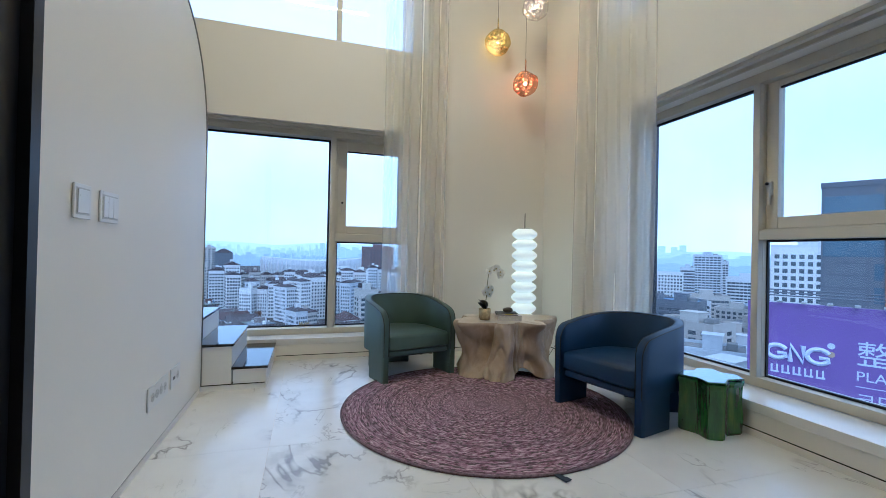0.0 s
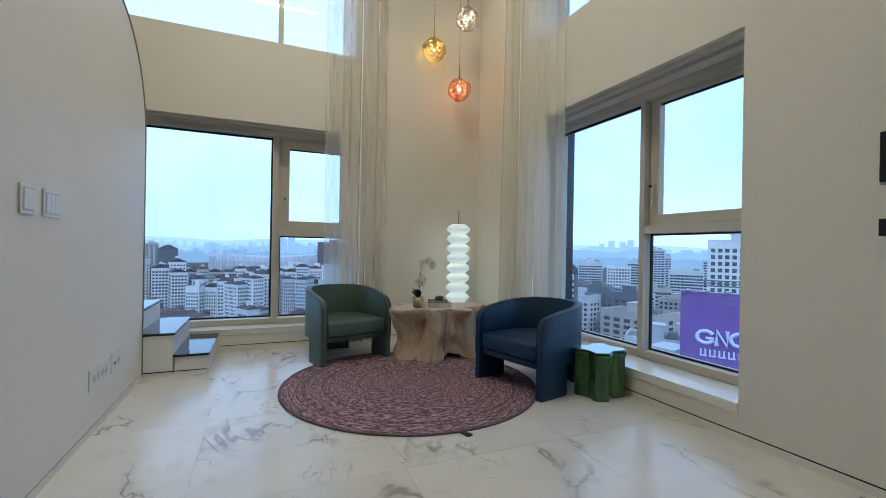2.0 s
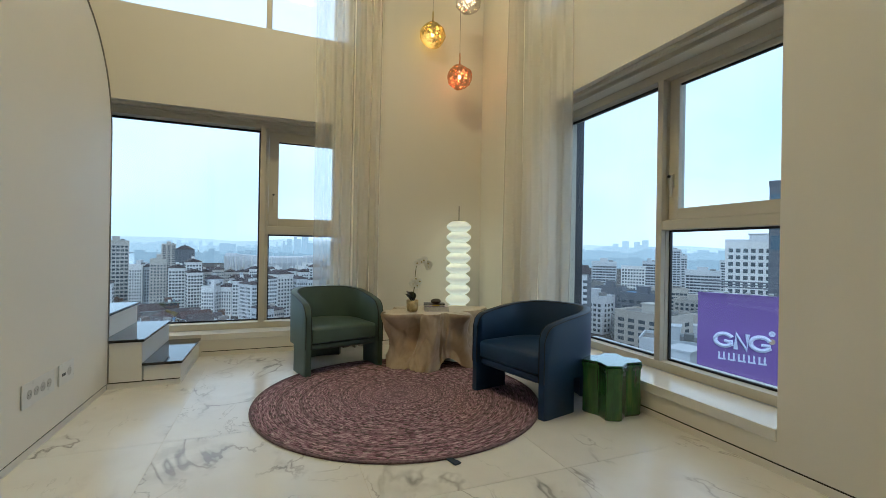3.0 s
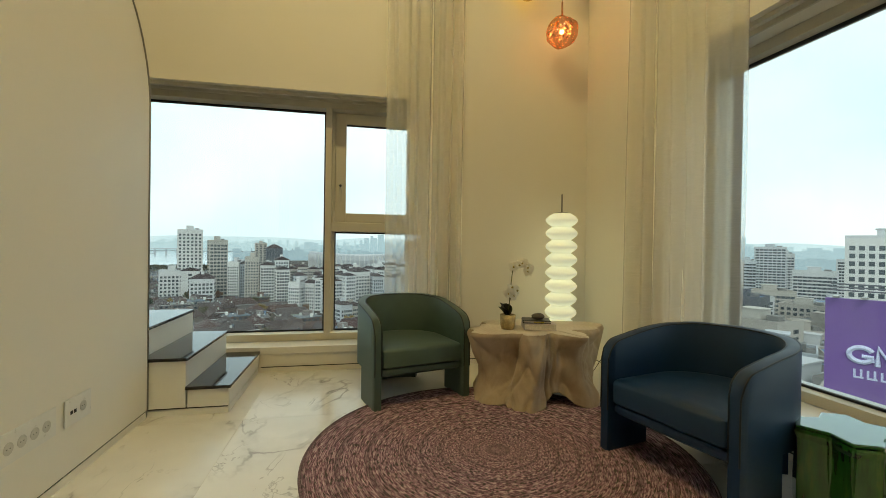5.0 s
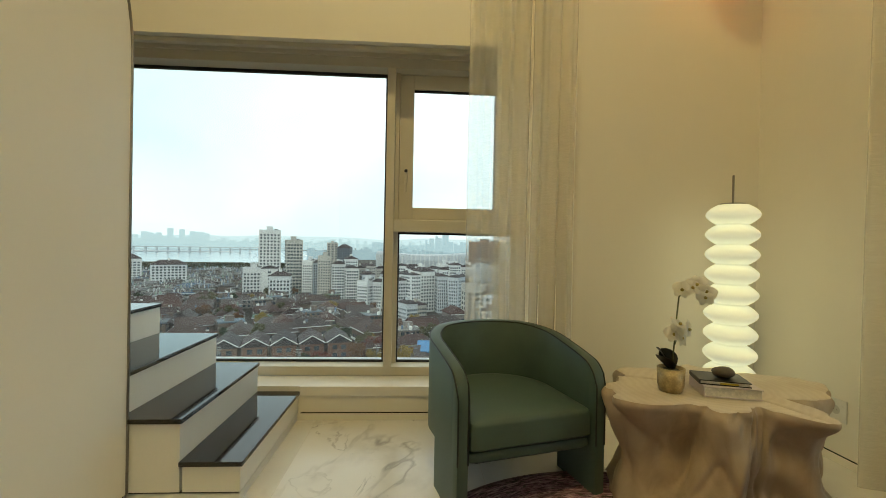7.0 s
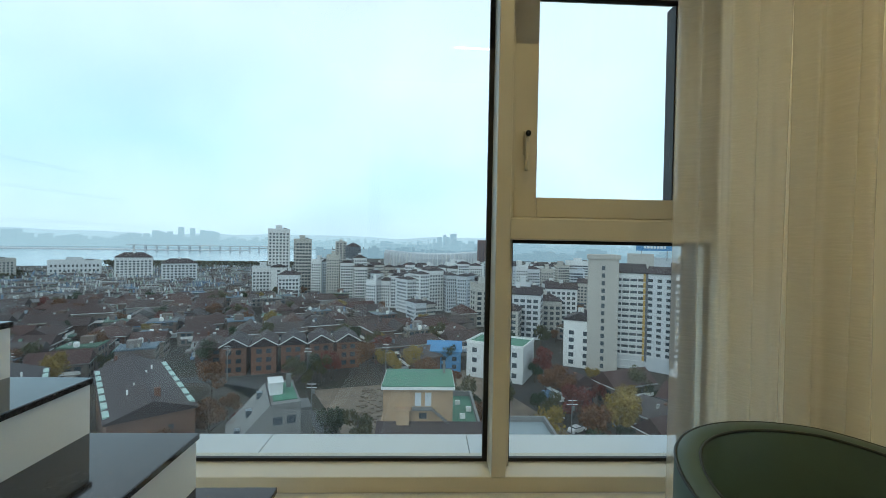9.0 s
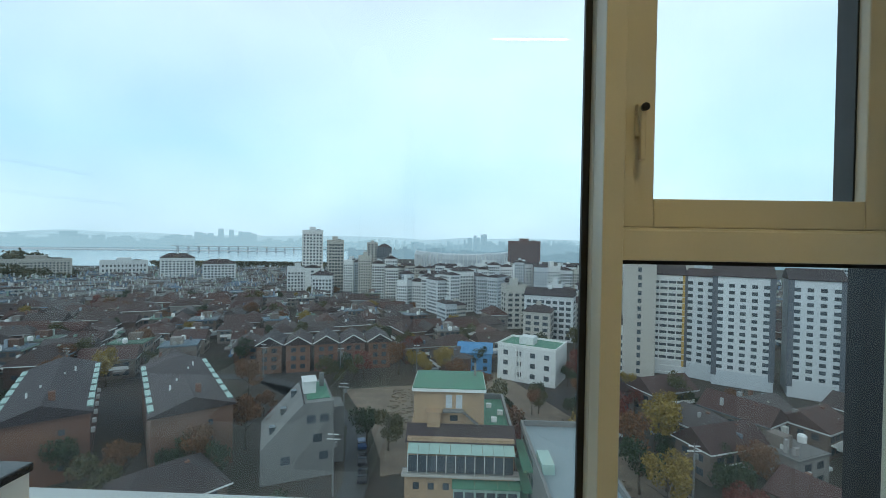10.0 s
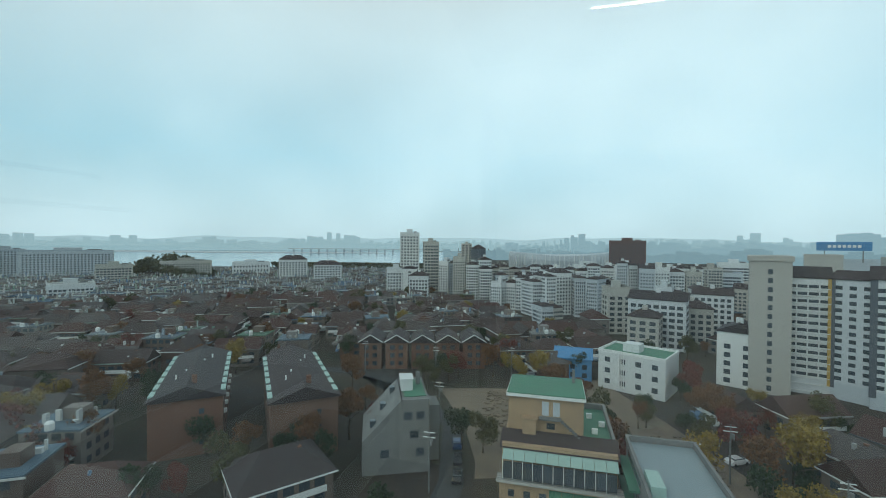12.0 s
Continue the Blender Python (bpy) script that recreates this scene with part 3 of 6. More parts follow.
def shell(s0, s1, n, half, straight, thick, low, high, rim=True):
    """A bent slab along the U between s0 and s1, from low(s) to high(s); its rim may be rounded."""
    bm = bmesh.new()
    loops = []
    h = thick / 2
    for i in range(n + 1):
        s = s0 + (s1 - s0) * i / n
        p, nrm = u_path(s, half - h, straight)
        z0, z1 = low(s), high(s)
        taper = 0.8 if s < 1e-6 or s > 1 - 1e-6 else 1.0
        if rim:
            prof = [(-h, z0), (-h, z1 - 0.014), (-h * 0.75, z1 - 0.003), (-h * 0.4, z1), (h * 0.4, z1), (h * 0.75, z1 - 0.003), (h, z1 - 0.014), (h, z0)]
        else:
            prof = [(-h, z0), (-h, z1), (h, z1), (h, z0)]
        loops.append([bm.verts.new((p.x + nrm.x * o * taper, p.y + nrm.y * o * taper, z)) for o, z in prof])
    k = len(loops[0])
    for a, b in zip(loops, loops[1:]):
        for j in range(k):
            bm.faces.new((a[j], a[(j + 1) % k], b[(j + 1) % k], b[j]))
    bm.faces.new(list(reversed(loops[0])))
    bm.faces.new(loops[-1])
    return bm


def armchair(m, material, welt, label, back_h):
    c = thing("armchair", m, label, "armchair", "barrel armchairs")
    half, straight, thick, gap = 0.37, 0.36, 0.06, 0.235
    total = 2 * straight + math.pi * (half - thick / 2)
    front, arm = 16 / 96, 0.60

    def high(s):
        f = math.sin(math.pi * s)
        z = arm + (back_h - arm) * min(1, max(0, (f - 0.05) / 0.85)) ** 0.8
        d = min(s, 1 - s) * total
        if d < 0.085:
            z -= 0.085 - math.sqrt(max(0, 0.085 ** 2 - (0.085 - d) ** 2))
        return z

    part("backrest", shell(0, 1, 96, half, straight, thick, lambda s: gap, high), material, c, "", "crisp")
    for s0, s1 in ((0, front), (1 - front, 1), (0.5 - 12 / 96, 0.5 + 12 / 96)):
        part("leg", shell(s0, s1, round((s1 - s0) * 96), half, straight, thick, lambda s: 0, lambda s: gap, False), material, c, "", "crisp")
    # welts along both edges of the rim, carried down the front ends
    for side in (-1, 1):
        line = []
        for i in range(97):
            s = i / 96
            p, nrm = u_path(s, half - thick / 2, straight)
            o = side * (thick / 2 - 0.003) * (0.86 if i in (0, 96) else 1)
            top = (p.x + nrm.x * o, p.y + nrm.y * o, high(s) - 0.006)
            if i == 0:
                line.append((top[0], top[1] - 0.001, gap))
            line.append(top)
            if i == 96:
                line.append((top[0], top[1] - 0.001, gap))
        part("piping", tube(line, 0.0042, 6), welt, c, "darker leather welt", True)

    def plan(inset, z0, z1, front_y, crown):
        bm = bmesh.new()
        rr, k = half - thick - inset, 0.035
        out = [(-rr, front_y + k), (-rr + k * 0.3, front_y + k * 0.3), (-rr + k, front_y), (rr - k, front_y), (rr - k * 0.3, front_y + k * 0.3), (rr, front_y + k)]
        out += [(rr * math.cos(a), rr * math.sin(a)) for a in [math.pi * i / 28 for i in range(29)]]
        rings = []
        for off, z in ((0.012, z0), (0.0, z0 + 0.012), (0.0, z1 - 0.022), (0.004, z1 - 0.009), (0.016, z1), (0.06, z1 + crown), (0.2, z1 + crown * 1.6)):
            rings.append([bm.verts.new((x * (1 - off / rr), (y - 0.02) * (1 - off / rr) + 0.02, z)) for x, y in out])
        for a, b in zip(rings, rings[1:]):
            for j in range(len(out)):
                bm.faces.new((a[j], a[(j + 1) % len(out)], b[(j + 1) % len(out)], b[j]))
        bm.faces.new(list(reversed(rings[0])))
        bm.faces.new(rings[-1])
        return bm

    part("seat_base", plan(0.001, 0.218, 0.272, -straight + 0.022, 0), material, c, "", "crisp")
    part("seat", plan(0.003, 0.274, 0.405, -straight + 0.006, 0.006), material, c, "plump loose seat cushion", "crisp")
    return c


M_GREENWELT, M_BLUEWELT = leather("dark_green_welt", (0.018, 0.026, 0.022)), leather("dark_blue_welt", (0.004, 0.008, 0.018))
armchair(pose(1.12, 3.93, 0, 0, 0, 15), M_GREEN, M_GREENWELT, "sage green leather barrel armchair on slab legs", 0.712)
armchair(pose(2.51, 2.50, 0, 0, 0, -76), M_BLUE, M_BLUEWELT, "deep blue leather barrel armchair on the round rug", 0.69)


# ---- round braided rug ----
def rug():
    prof, n = [], 54
    r_max = 1.025
    for i in range(n):
        r0 = r_max * i / n
        w = r_max / n
        prof += [(max(r0 + w * 0.06, 0.0005), 0.008), (r0 + w * 0.5, 0.0125), (r0 + w * 0.94, 0.008)]
    prof = [(0.0004, 0.008)] + prof + [(r_max, 0.001), (r_max - 0.01, 0.0005)]
    return lathe(prof, 160)


rug_ob = thing("round_rug", pose(1.50, 2.835, 0.0), "round braided rug in mauve, plum and dark green flecked yarn", "rug")
part("weave", rug(), M_RUG, rug_ob, "", True)
ring = [(1.029 * math.cos(2 * math.pi * i / 180), 1.029 * math.sin(2 * math.pi * i / 180), 0.007) for i in range(181)]
M_EDGE = worn("rug_edge_yarn", (0.16, 0.11, 0.13), 0.9, scale=60, amount=0.6)
part("edge_binding", tube(ring, 0.007, 6), M_EDGE, rug_ob, "", True)
M_TAG = worn("navy_tag_cloth", (0.02, 0.03, 0.05), 0.8)
tag = boxes((-0.018, 0.018, -0.085, 0.0, 0.010, 0.016), (-0.018, 0.02, -0.089, -0.055, 0.016, 0.020), bevel=0.002)
t_ob = part("maker_tag", tag, M_TAG, rug_ob, "small navy cloth tag")
t_ob.location, t_ob.rotation_euler = (-0.02, -1.025, -0.006), (0, 0, 0.25)


# ---- root table ----
def root_table():
    """A flat-cut tree root: deep folds, overhanging top lobes and arches between its feet. Returns the root and its cut top."""
    bm, top = bmesh.new(), bmesh.new()
    nt, nz = 260, 46
    lobes = [(0.15, 0.10), (1.4, 0.05), (2.4, 0.08), (3.40, 0.12), (4.25, 0.06), (5.12, 0.13)]
    feet = [(0.05, 0.06), (1.2, 0.04), (2.4, 0.05), (3.4, 0.05), (4.12, 0.09), (5.5, 0.11)]
    notches = [(5.62, 0.10, 0.15), (3.85, 0.07, 0.13), (0.75, 0.08, 0.15), (2.9, 0.06, 0.14), (4.72, 0.035, 0.12)]
    hollows = [(3.75, 0.30, 0.07, 0.28, 0.13), (4.7, 0.16, 0.06, 0.30, 0.12), (5.55, 0.36, 0.08, 0.17, 0.16), (4.95, 0.36, 0.05, 0.20, 0.08),
               (0.6, 0.25, 0.06, 0.25, 0.14), (3.1, 0.22, 0.05, 0.22, 0.10), (6.1, 0.12, 0.05, 0.20, 0.09), (1.9, 0.25, 0.06, 0.3, 0.14)]

    def near(a, b):
        return abs((a - b + math.pi) % (2 * math.pi) - math.pi)

    def oval(t, a, b):
        return 1 / math.sqrt((math.cos(t) / a) ** 2 + (math.sin(t) / b) ** 2)

    def body(t, z, zz):
        """Core, overhanging lobes at the cut, spreading feet, clefts from the rim down and hollows."""
        r = oval(t, 0.525, 0.35) * (0.96 - 0.06 * math.sin(math.pi * min(1, zz * 1.05)))
        r += sum(w * 0.85 * math.exp(-(near(t, c) / 0.24) ** 2) for c, w in lobes) * zz ** 1.8
        r += sum(w * 0.8 * math.exp(-(near(t, c) / 0.30) ** 2) for c, w in feet) * (1 - zz) ** 1.3
        r -= sum(d * math.exp(-(near(t + 0.25 * (1 - zz), c) / w) ** 2) for c, d, w in notches) * zz ** 1.4
        return r - sum(d * math.exp(-(near(t, c) / wt) ** 2 - ((z - h) / wz) ** 2) for c, h, d, wt, wz in hollows)

    def lift(t):
        return 0.10 * (1 - max(math.exp(-(near(t, c) / 0.46) ** 4) for c, _ in feet)) ** 1.1

    def fold(t, z):
        p = Vector((math.cos(t) * 1.7, math.sin(t) * 1.7, z * 1.6))
        cleft = 1 - abs(noise.noise(p + Vector((5, 2, 0)))) * 2.2
        streak = Vector((math.cos(t) * 5.5, math.sin(t) * 5.5, z * 2.2 + 0.6 * noise.noise(p * 2)))
        return -0.045 * max(0, cleft) ** 4 + 0.035 * noise.noise(p * 1.0) + 0.036 * noise.noise(p * 2.6) + 0.018 * noise.noise(streak) + 0.013 * noise.noise(p * 6) - 0.022 * max(0, 1 - abs(noise.noise(p * 2.1 + Vector((1, 8, 3)))) * 4) ** 2

    grid = []
    for j in range(nz + 1):
        f = j / nz
        line = []
        for i in range(nt):
            t = 2 * math.pi * i / nt
            z = lift(t) + (0.510 - lift(t)) * f
            zz = min(1.0, max(0.0, z / 0.510))
            r = body(t, z, zz) + fold(t, z)
            r -= max(0, (f - 0.93) / 0.07) ** 2 * 0.016
            line.append(bm.verts.new((r * math.cos(t), r * math.sin(t), z)))
        grid.append(line)
    for j in range(nz):
        for i in range(nt):
            bm.faces.new((grid[j][i], grid[j][(i + 1) % nt], grid[j + 1][(i + 1) % nt], grid[j + 1][i]))
    prev = grid[0]
    for sc, up in ((0.9, 0.03), (0.6, 0.16), (0.1, 0.2)):
        line = [bm.verts.new((grid[0][i].co.x * sc, grid[0][i].co.y * sc, grid[0][i].co.z + up)) for i in range(nt)]
        for i in range(nt):
            bm.faces.new((prev[(i + 1) % nt], prev[i], line[i], line[(i + 1) % nt]))
        prev = line
    bm.faces.new(list(reversed(prev)))
    prev = None
    for sc in (1.0, 0.985, 0.9, 0.75, 0.55, 0.35, 0.15, 0.04):
        line = []
        for i in range(nt):
            v = grid[-1][i].co
            t = 2 * math.pi * i / nt
            crack = -0.014 * max(math.exp(-(near(t, c) / 0.025) ** 2) for c in (0.8, 5.1, 2.7)) * (sc > 0.3)
            line.append(top.verts.new((v.x * sc, v.y * sc, 0.5105 + 0.003 * (sc < 0.99) + 0.002 * noise.noise(Vector((v.x * sc * 6, v.y * sc * 6, 3))) + crack)))
        if prev:
            for i in range(nt):
                top.faces.new((prev[i], prev[(i + 1) % nt], line[(i + 1) % nt], line[i]))
        prev = line
    top.faces.new(prev)
    return bm, top


def cut_wood():
    """Sawn end grain: faint rings and checks."""
    k = Nodes("bleached_cut_wood")
    vec = k.co("Object")
    ring = k.n.new("ShaderNodeTexWave")
    ring.wave_type, ring.rings_direction = "RINGS", "Z"
    ring.inputs["Scale"].default_value, ring.inputs["Distortion"].default_value, ring.inputs["Detail"].default_value = 9, 7, 3
    k.l.new(vec, ring.inputs["Vector"])
    col = k.ramp(ring.outputs[1], ((0.2, (0.63, 0.56, 0.465)), (0.8, (0.665, 0.595, 0.50))))
    k.set(k.mix(k.range(k.noise(vec, 5, 4), 0.5, 0.75, 0.0, 0.4), col, (0.46, 0.36, 0.25)), 0.5)
    k.bump(ring.outputs[1], 0.1, 0.003)
    return k.mat


table = thing("root_table", pose(2.09, 3.66, 0.0), "pale bleached tree root side table with a flat top", "side table")
root_bm, top_bm = root_table()
part("root", root_bm, M_ROOT, table, "gnarled bleached root with deep folds", True)
part("tabletop", top_bm, cut_wood(), table, "smooth sawn top", True)


# ---- wavy floor lamp ----
def wavy():
    prof = [(0.03, 0.10)]
    n, pitch = 11, 0.1185
    for i in range(n):
        for k in range(18):
            a = 2 * math.pi * k / 18
            prof.append((0.080 + 0.059 * abs(math.sin(a / 2)) ** 0.95, 0.12 + pitch * (i + k / 18)))
    prof.append((0.08, 0.12 + pitch * n))
    prof.append((0.02, 0.122 + pitch * n))
    return lathe(prof, 56)


lamp = thing("floor_lamp", pose(2.557, 4.2, 0.0), "lit floor lamp with a white wavy opal glass column", "floor lamp")
part("shade", wavy(), M_LAMP, lamp, "stacked wavy white opal glass", True)
part("base", lathe([(0.001, 0.0), (0.10, 0.0), (0.105, 0.006), (0.10, 0.012), (0.03, 0.016), (0.03, 0.10)], 40), M_STEEL, lamp)
part("cap", lathe([(0.02, 1.424), (0.065, 1.424), (0.066, 1.432), (0.02, 1.436)], 32), M_STEEL, lamp)
part("rod", lathe([(0.006, 1.43), (0.006, 1.598), (0.004, 1.602)], 12), M_TRIM, lamp, "thin bronze rod")


# ---- orchid, books and stone on the table ----
M_POT = worn("mottled_gold_pot", (0.42, 0.33, 0.17), 0.35, 0.5, scale=22, amount=0.5, bump=0.3)
M_LEAF = worn("dark_orchid_leaf", (0.020, 0.022, 0.012), 0.35, scale=12, amount=0.3)
M_STEM = worn("orchid_stem", (0.10, 0.11, 0.04), 0.5)


def petal_skin():
    """Thin waxy petal that lets light through."""
    k = Nodes("white_orchid_petal")
    col = k.ramp(k.noise(k.co("Object"), 60, 3), ((0.3, (0.86, 0.83, 0.75)), (0.7, (0.90, 0.88, 0.82))))
    tl, df, mx = (k.n.new(x) for x in ("ShaderNodeBsdfTranslucent", "ShaderNodeBsdfDiffuse", "ShaderNodeMixShader"))
    k.l.new(col, tl.inputs[0])
    k.l.new(col, df.inputs[0])
    mx.inputs[0].default_value = 0.55
    k.l.new(df.outputs[0], mx.inputs[1])
    k.l.new(tl.outputs[0], mx.inputs[2])
    k.l.new(mx.outputs[0], k.out.inputs[0])
    return k.mat


M_PETAL = petal_skin()
M_LIP = worn("orchid_lip", (0.45, 0.36, 0.10), 0.5)
M_SOIL = worn("moss", (0.05, 0.045, 0.02), 0.9, scale=40, amount=0.5)
TOP = 0.5155
orchid = thing("potted_orchid", pose(1.83, 3.60, TOP), "white orchid with dark leaves in a mottled gold pot", "plant")
part("pot", lathe([(0.001, 0), (0.046, 0), (0.055, 0.03), (0.058, 0.105), (0.052, 0.105), (0.050, 0.09), (0.001, 0.088)], 36, False), M_POT, orchid, "mottled gold glazed pot", True)
part("soil", lathe([(0.001, 0.086), (0.05, 0.088), (0.03, 0.098), (0.001, 0.10)], 24, False), M_SOIL, orchid, "", True)


def leaf_mesh(length, width, curl):
    bm = bmesh.new()
    rows = []
    for i in range(9):
        f = i / 8
        w = width * math.sin(math.pi * (0.06 + 0.9 * f)) ** 0.7
        z = curl * f - 0.35 * curl * f * f
        rows.append([bm.verts.new((length * f, w * k, z + 0.15 * w * abs(k))) for k in (-1, -0.5, 0, 0.5, 1)])
    for a, b in zip(rows, rows[1:]):
        for k in range(4):
            bm.faces.new((a[k], a[k + 1], b[k + 1], b[k]))
    bmesh.ops.solidify(bm, geom=bm.faces, thickness=0.002)
    return bm


for ang, ln, cu in ((2.6, 0.09, 0.10), (3.5, 0.10, 0.06), (1.6, 0.08, 0.09)):
    lf = part("leaf", leaf_mesh(ln, 0.044, cu), M_LEAF, orchid, "glossy dark leaf", True)
    lf.location, lf.rotation_euler = (0, 0, 0.095), (0, -0.35, ang)
stem_pts = [(0.0, 0.0, 0.09), (0.012, 0.0, 0.2), (0.022, 0.004, 0.32), (0.035, 0.01, 0.42), (0.075, 0.02, 0.47), (0.125, 0.025, 0.475), (0.16, 0.02, 0.44)]
part("stem", tube(stem_pts, 0.0035, 6), M_STEM, orchid, "", True)
part("stem", tube([(0.012, 0.0, 0.2), (0.03, -0.012, 0.27), (0.05, -0.02, 0.29)], 0.0025, 6), M_STEM, orchid, "", True)


def petal_mesh(length, width):
    bm = bmesh.new()
    rows = []
    for i in range(6):
        f = i / 5
        w = width * math.sin(math.pi * (0.1 + 0.86 * f)) ** 0.6
        rows.append([bm.verts.new((length * f, w * k, 0.010 * math.sin(2.6 * f) - 0.004 * abs(k))) for k in (-1, 0, 1)])
    for a, b in zip(rows, rows[1:]):
        for k in range(2):
            bm.faces.new((a[k], a[k + 1], b[k + 1], b[k]))
    return finish(bm, M_PETAL, True)


big_petal, small_petal = petal_mesh(0.044, 0.026), petal_mesh(0.042, 0.017)
lip_me = finish(lathe([(0.001, 0.0), (0.006, 0.002), (0.008, 0.008), (0.003, 0.014)], 10), M_LIP, True)
rnd = random.Random(5)
blooms = [(0.03, -0.01, 0.24, 0), (0.05, -0.03, 0.285, 0), (0.015, -0.02, 0.30, 0), (0.045, 0.0, 0.455, 0), (0.075, -0.015, 0.465, 0),
          (0.105, -0.01, 0.48, 0), (0.13, 0.0, 0.47, 0), (0.15, -0.01, 0.445, 0), (0.165, 0.01, 0.42, 0), (0.005, -0.01, 0.26, 0)]
for bx, by, bz, _ in blooms:
    fl = part("flower", lathe([(0.001, -0.002), (0.006, 0.0), (0.006, 0.003), (0.001, 0.005)], 10), M_PETAL, orchid, "white orchid bloom")
    fl.matrix_local = pose(bx, by, bz, 62 + rnd.uniform(-25, 25), rnd.uniform(-15, 15), rnd.uniform(-50, 50))
    for k in range(5):
        piece("petal", big_petal if k in (1, 4) else small_petal, fl, (0, 0, 0.002), math.pi / 2 + k * 2 * math.pi / 5)
    piece("lip", lip_me, fl, (0, -0.004, 0.004))

M_BOOK = worn("pale_book_cover", (0.62, 0.55, 0.55), 0.5)
M_PAGES = worn("book_pages", (0.70, 0.66, 0.58), 0.8, scale=80, amount=0.2)
M_BOOK2 = worn("black_book_cover", (0.015, 0.014, 0.014), 0.4)
M_GOLDINK = worn("yellow_print", (0.55, 0.42, 0.06), 0.5)
M_STONE = worn("smooth_pebble", (0.10, 0.08, 0.055), 0.6, scale=25, amount=0.35)


def book(m, w, d, h, cover, label):
    b = thing("book", m, label, "book", "books on the root table")
    part("cover", boxes((-w, w, -d, d, 0, 0.004), (-w, w, -d, d, h - 0.004, h), (-w, -w + 0.004, -d, d, 0.004, h - 0.004), bevel=0.001), cover, b)
    part("page_block", boxes((-w + 0.004, w - 0.005, -d + 0.005, d - 0.005, 0.0042, h - 0.0042)), M_PAGES, b)
    return b


book(pose(2.06, 3.57, TOP + 0.002, 0, 0, -14), 0.115, 0.085, 0.045, M_BOOK, "thick pale hardback book lying on the table")
bk = book(pose(2.045, 3.585, TOP + 0.048, 0, 0, -18), 0.10, 0.075, 0.02, M_BOOK2, "black hardback book on a pale book")
part("title_bar", boxes((-0.02, 0.05, -0.0765, -0.0752, 0.006, 0.013)), M_GOLDINK, bk, "yellow printed title")
peb = bmesh.new()
bmesh.ops.create_icosphere(peb, subdivisions=3, radius=1)
for v in peb.verts:
    k = 1 + 0.10 * noise.noise(v.co * 1.4)
    v.co = Vector((v.co.x * 0.055 * k, v.co.y * 0.04 * k, v.co.z * 0.024 * k + 0.022))
solid("pebble", peb, M_STONE, "smooth brown pebble resting on the books", "stone", pose(2.06, 3.58, TOP + 0.068, 0, 0, 20), smooth=True)


# ---- green stool ----
def stool():
    bm = bmesh.new()
    out = [(0.10, -0.13), (0.155, -0.07), (0.125, 0.0), (0.16, 0.075), (0.095, 0.125), (0.02, 0.10), (-0.06, 0.145), (-0.145, 0.09), (-0.12, 0.0), (-0.155, -0.08), (-0.085, -0.13), (0.0, -0.10)]
    rings = []
    for sc, z in ((0.97, 0.0), (1.0, 0.01), (1.0, 0.12), (0.985, 0.24), (1.0, 0.33), (1.04, 0.35), (1.05, 0.362), (1.02, 0.372), (0.97, 0.375)):
        rings.append([bm.verts.new((x * sc, y * sc, z)) for x, y in out])
    for a, b in zip(rings, rings[1:]):
        for j in range(len(out)):
            bm.faces.new((a[j], a[(j + 1) % 12], b[(j + 1) % 12], b[j]))
    bm.faces.new(list(reversed(rings[0])))
    bm.faces.new(rings[-1])
    bmesh.ops.bevel(bm, geom=[e for e in bm.edges if abs(e.verts[0].co.z - e.verts[1].co.z) > 0.005], offset=0.008, segments=2, affect="EDGES")
    return bm


stool_ob = thing("ceramic_stool", pose(2.795, 2.055, 0.0, 0, 0, 12), "green glazed ceramic stool with a lobed outline", "stool")
stool_ob.scale = (1.16, 1.16, 0.93)
part("body", stool(), M_CERAMIC, stool_ob, "streaked green glazed body")
lid = bmesh.new()
lo = [(0.10, -0.13), (0.155, -0.07), (0.125, 0.0), (0.16, 0.075), (0.095, 0.125), (0.02, 0.10), (-0.06, 0.145), (-0.145, 0.09), (-0.12, 0.0), (-0.155, -0.08), (-0.085, -0.13), (0.0, -0.10)]
lr = [[lid.verts.new((x * k, y * k, z)) for x, y in lo] for k, z in ((1.0, 0.3755), (1.03, 0.381), (1.02, 0.387), (0.97, 0.390))]
for p, q in zip(lr, lr[1:]):
    for j in range(12):
        lid.faces.new((p[j], p[(j + 1) % 12], q[(j + 1) % 12], q[j]))
lid.faces.new(list(reversed(lr[0])))
lid.faces.new(lr[-1])
part("top", lid, M_CERAMIC, stool_ob, "glossy green glazed top")


# ---- pendant lamps ----
def pendant(at, radius, shell_mat, seed, label, lit):
    p = thing("pendant_lamp", pose(*at), label, "pendant lamp", "hanging glass globes")
    bm = bmesh.new()
    bmesh.ops.create_icosphere(bm, subdivisions=4, radius=radius)
    off = Vector((seed * 3.1, seed * 1.7, seed))
    for v in bm.verts:
        n = v.co.normalized()
        k = 1 + 0.10 * noise.noise(n * 1.5 + off) + 0.05 * noise.noise(n * 3.2 + off)
        v.co = Vector((v.co.x * k, v.co.y * k, v.co.z * k * 0.96))
    part("shade", bm, shell_mat, p, label.split(" pendant")[0], True)
    bulb = bmesh.new()
    bmesh.ops.create_icosphere(bulb, subdivisions=2, radius=0.02 if lit else 0.014)
    part("bulb", bulb, M_BULB, p, "", True)
    part("socket", lathe([(0.012, 0.02), (0.016, 0.03), (0.016, radius * 0.9), (0.012, radius)], 16), M_STEEL, p, "", True)
    part("stem", lathe([(0.009, radius * 0.9), (0.009, radius + 0.13), (0.004, radius + 0.14)], 10), shell_mat, p, "", True)
    part("cord", lathe([(0.002, radius + 0.13), (0.002, CEIL - at[2])], 6), M_NAVY, p)
    return p


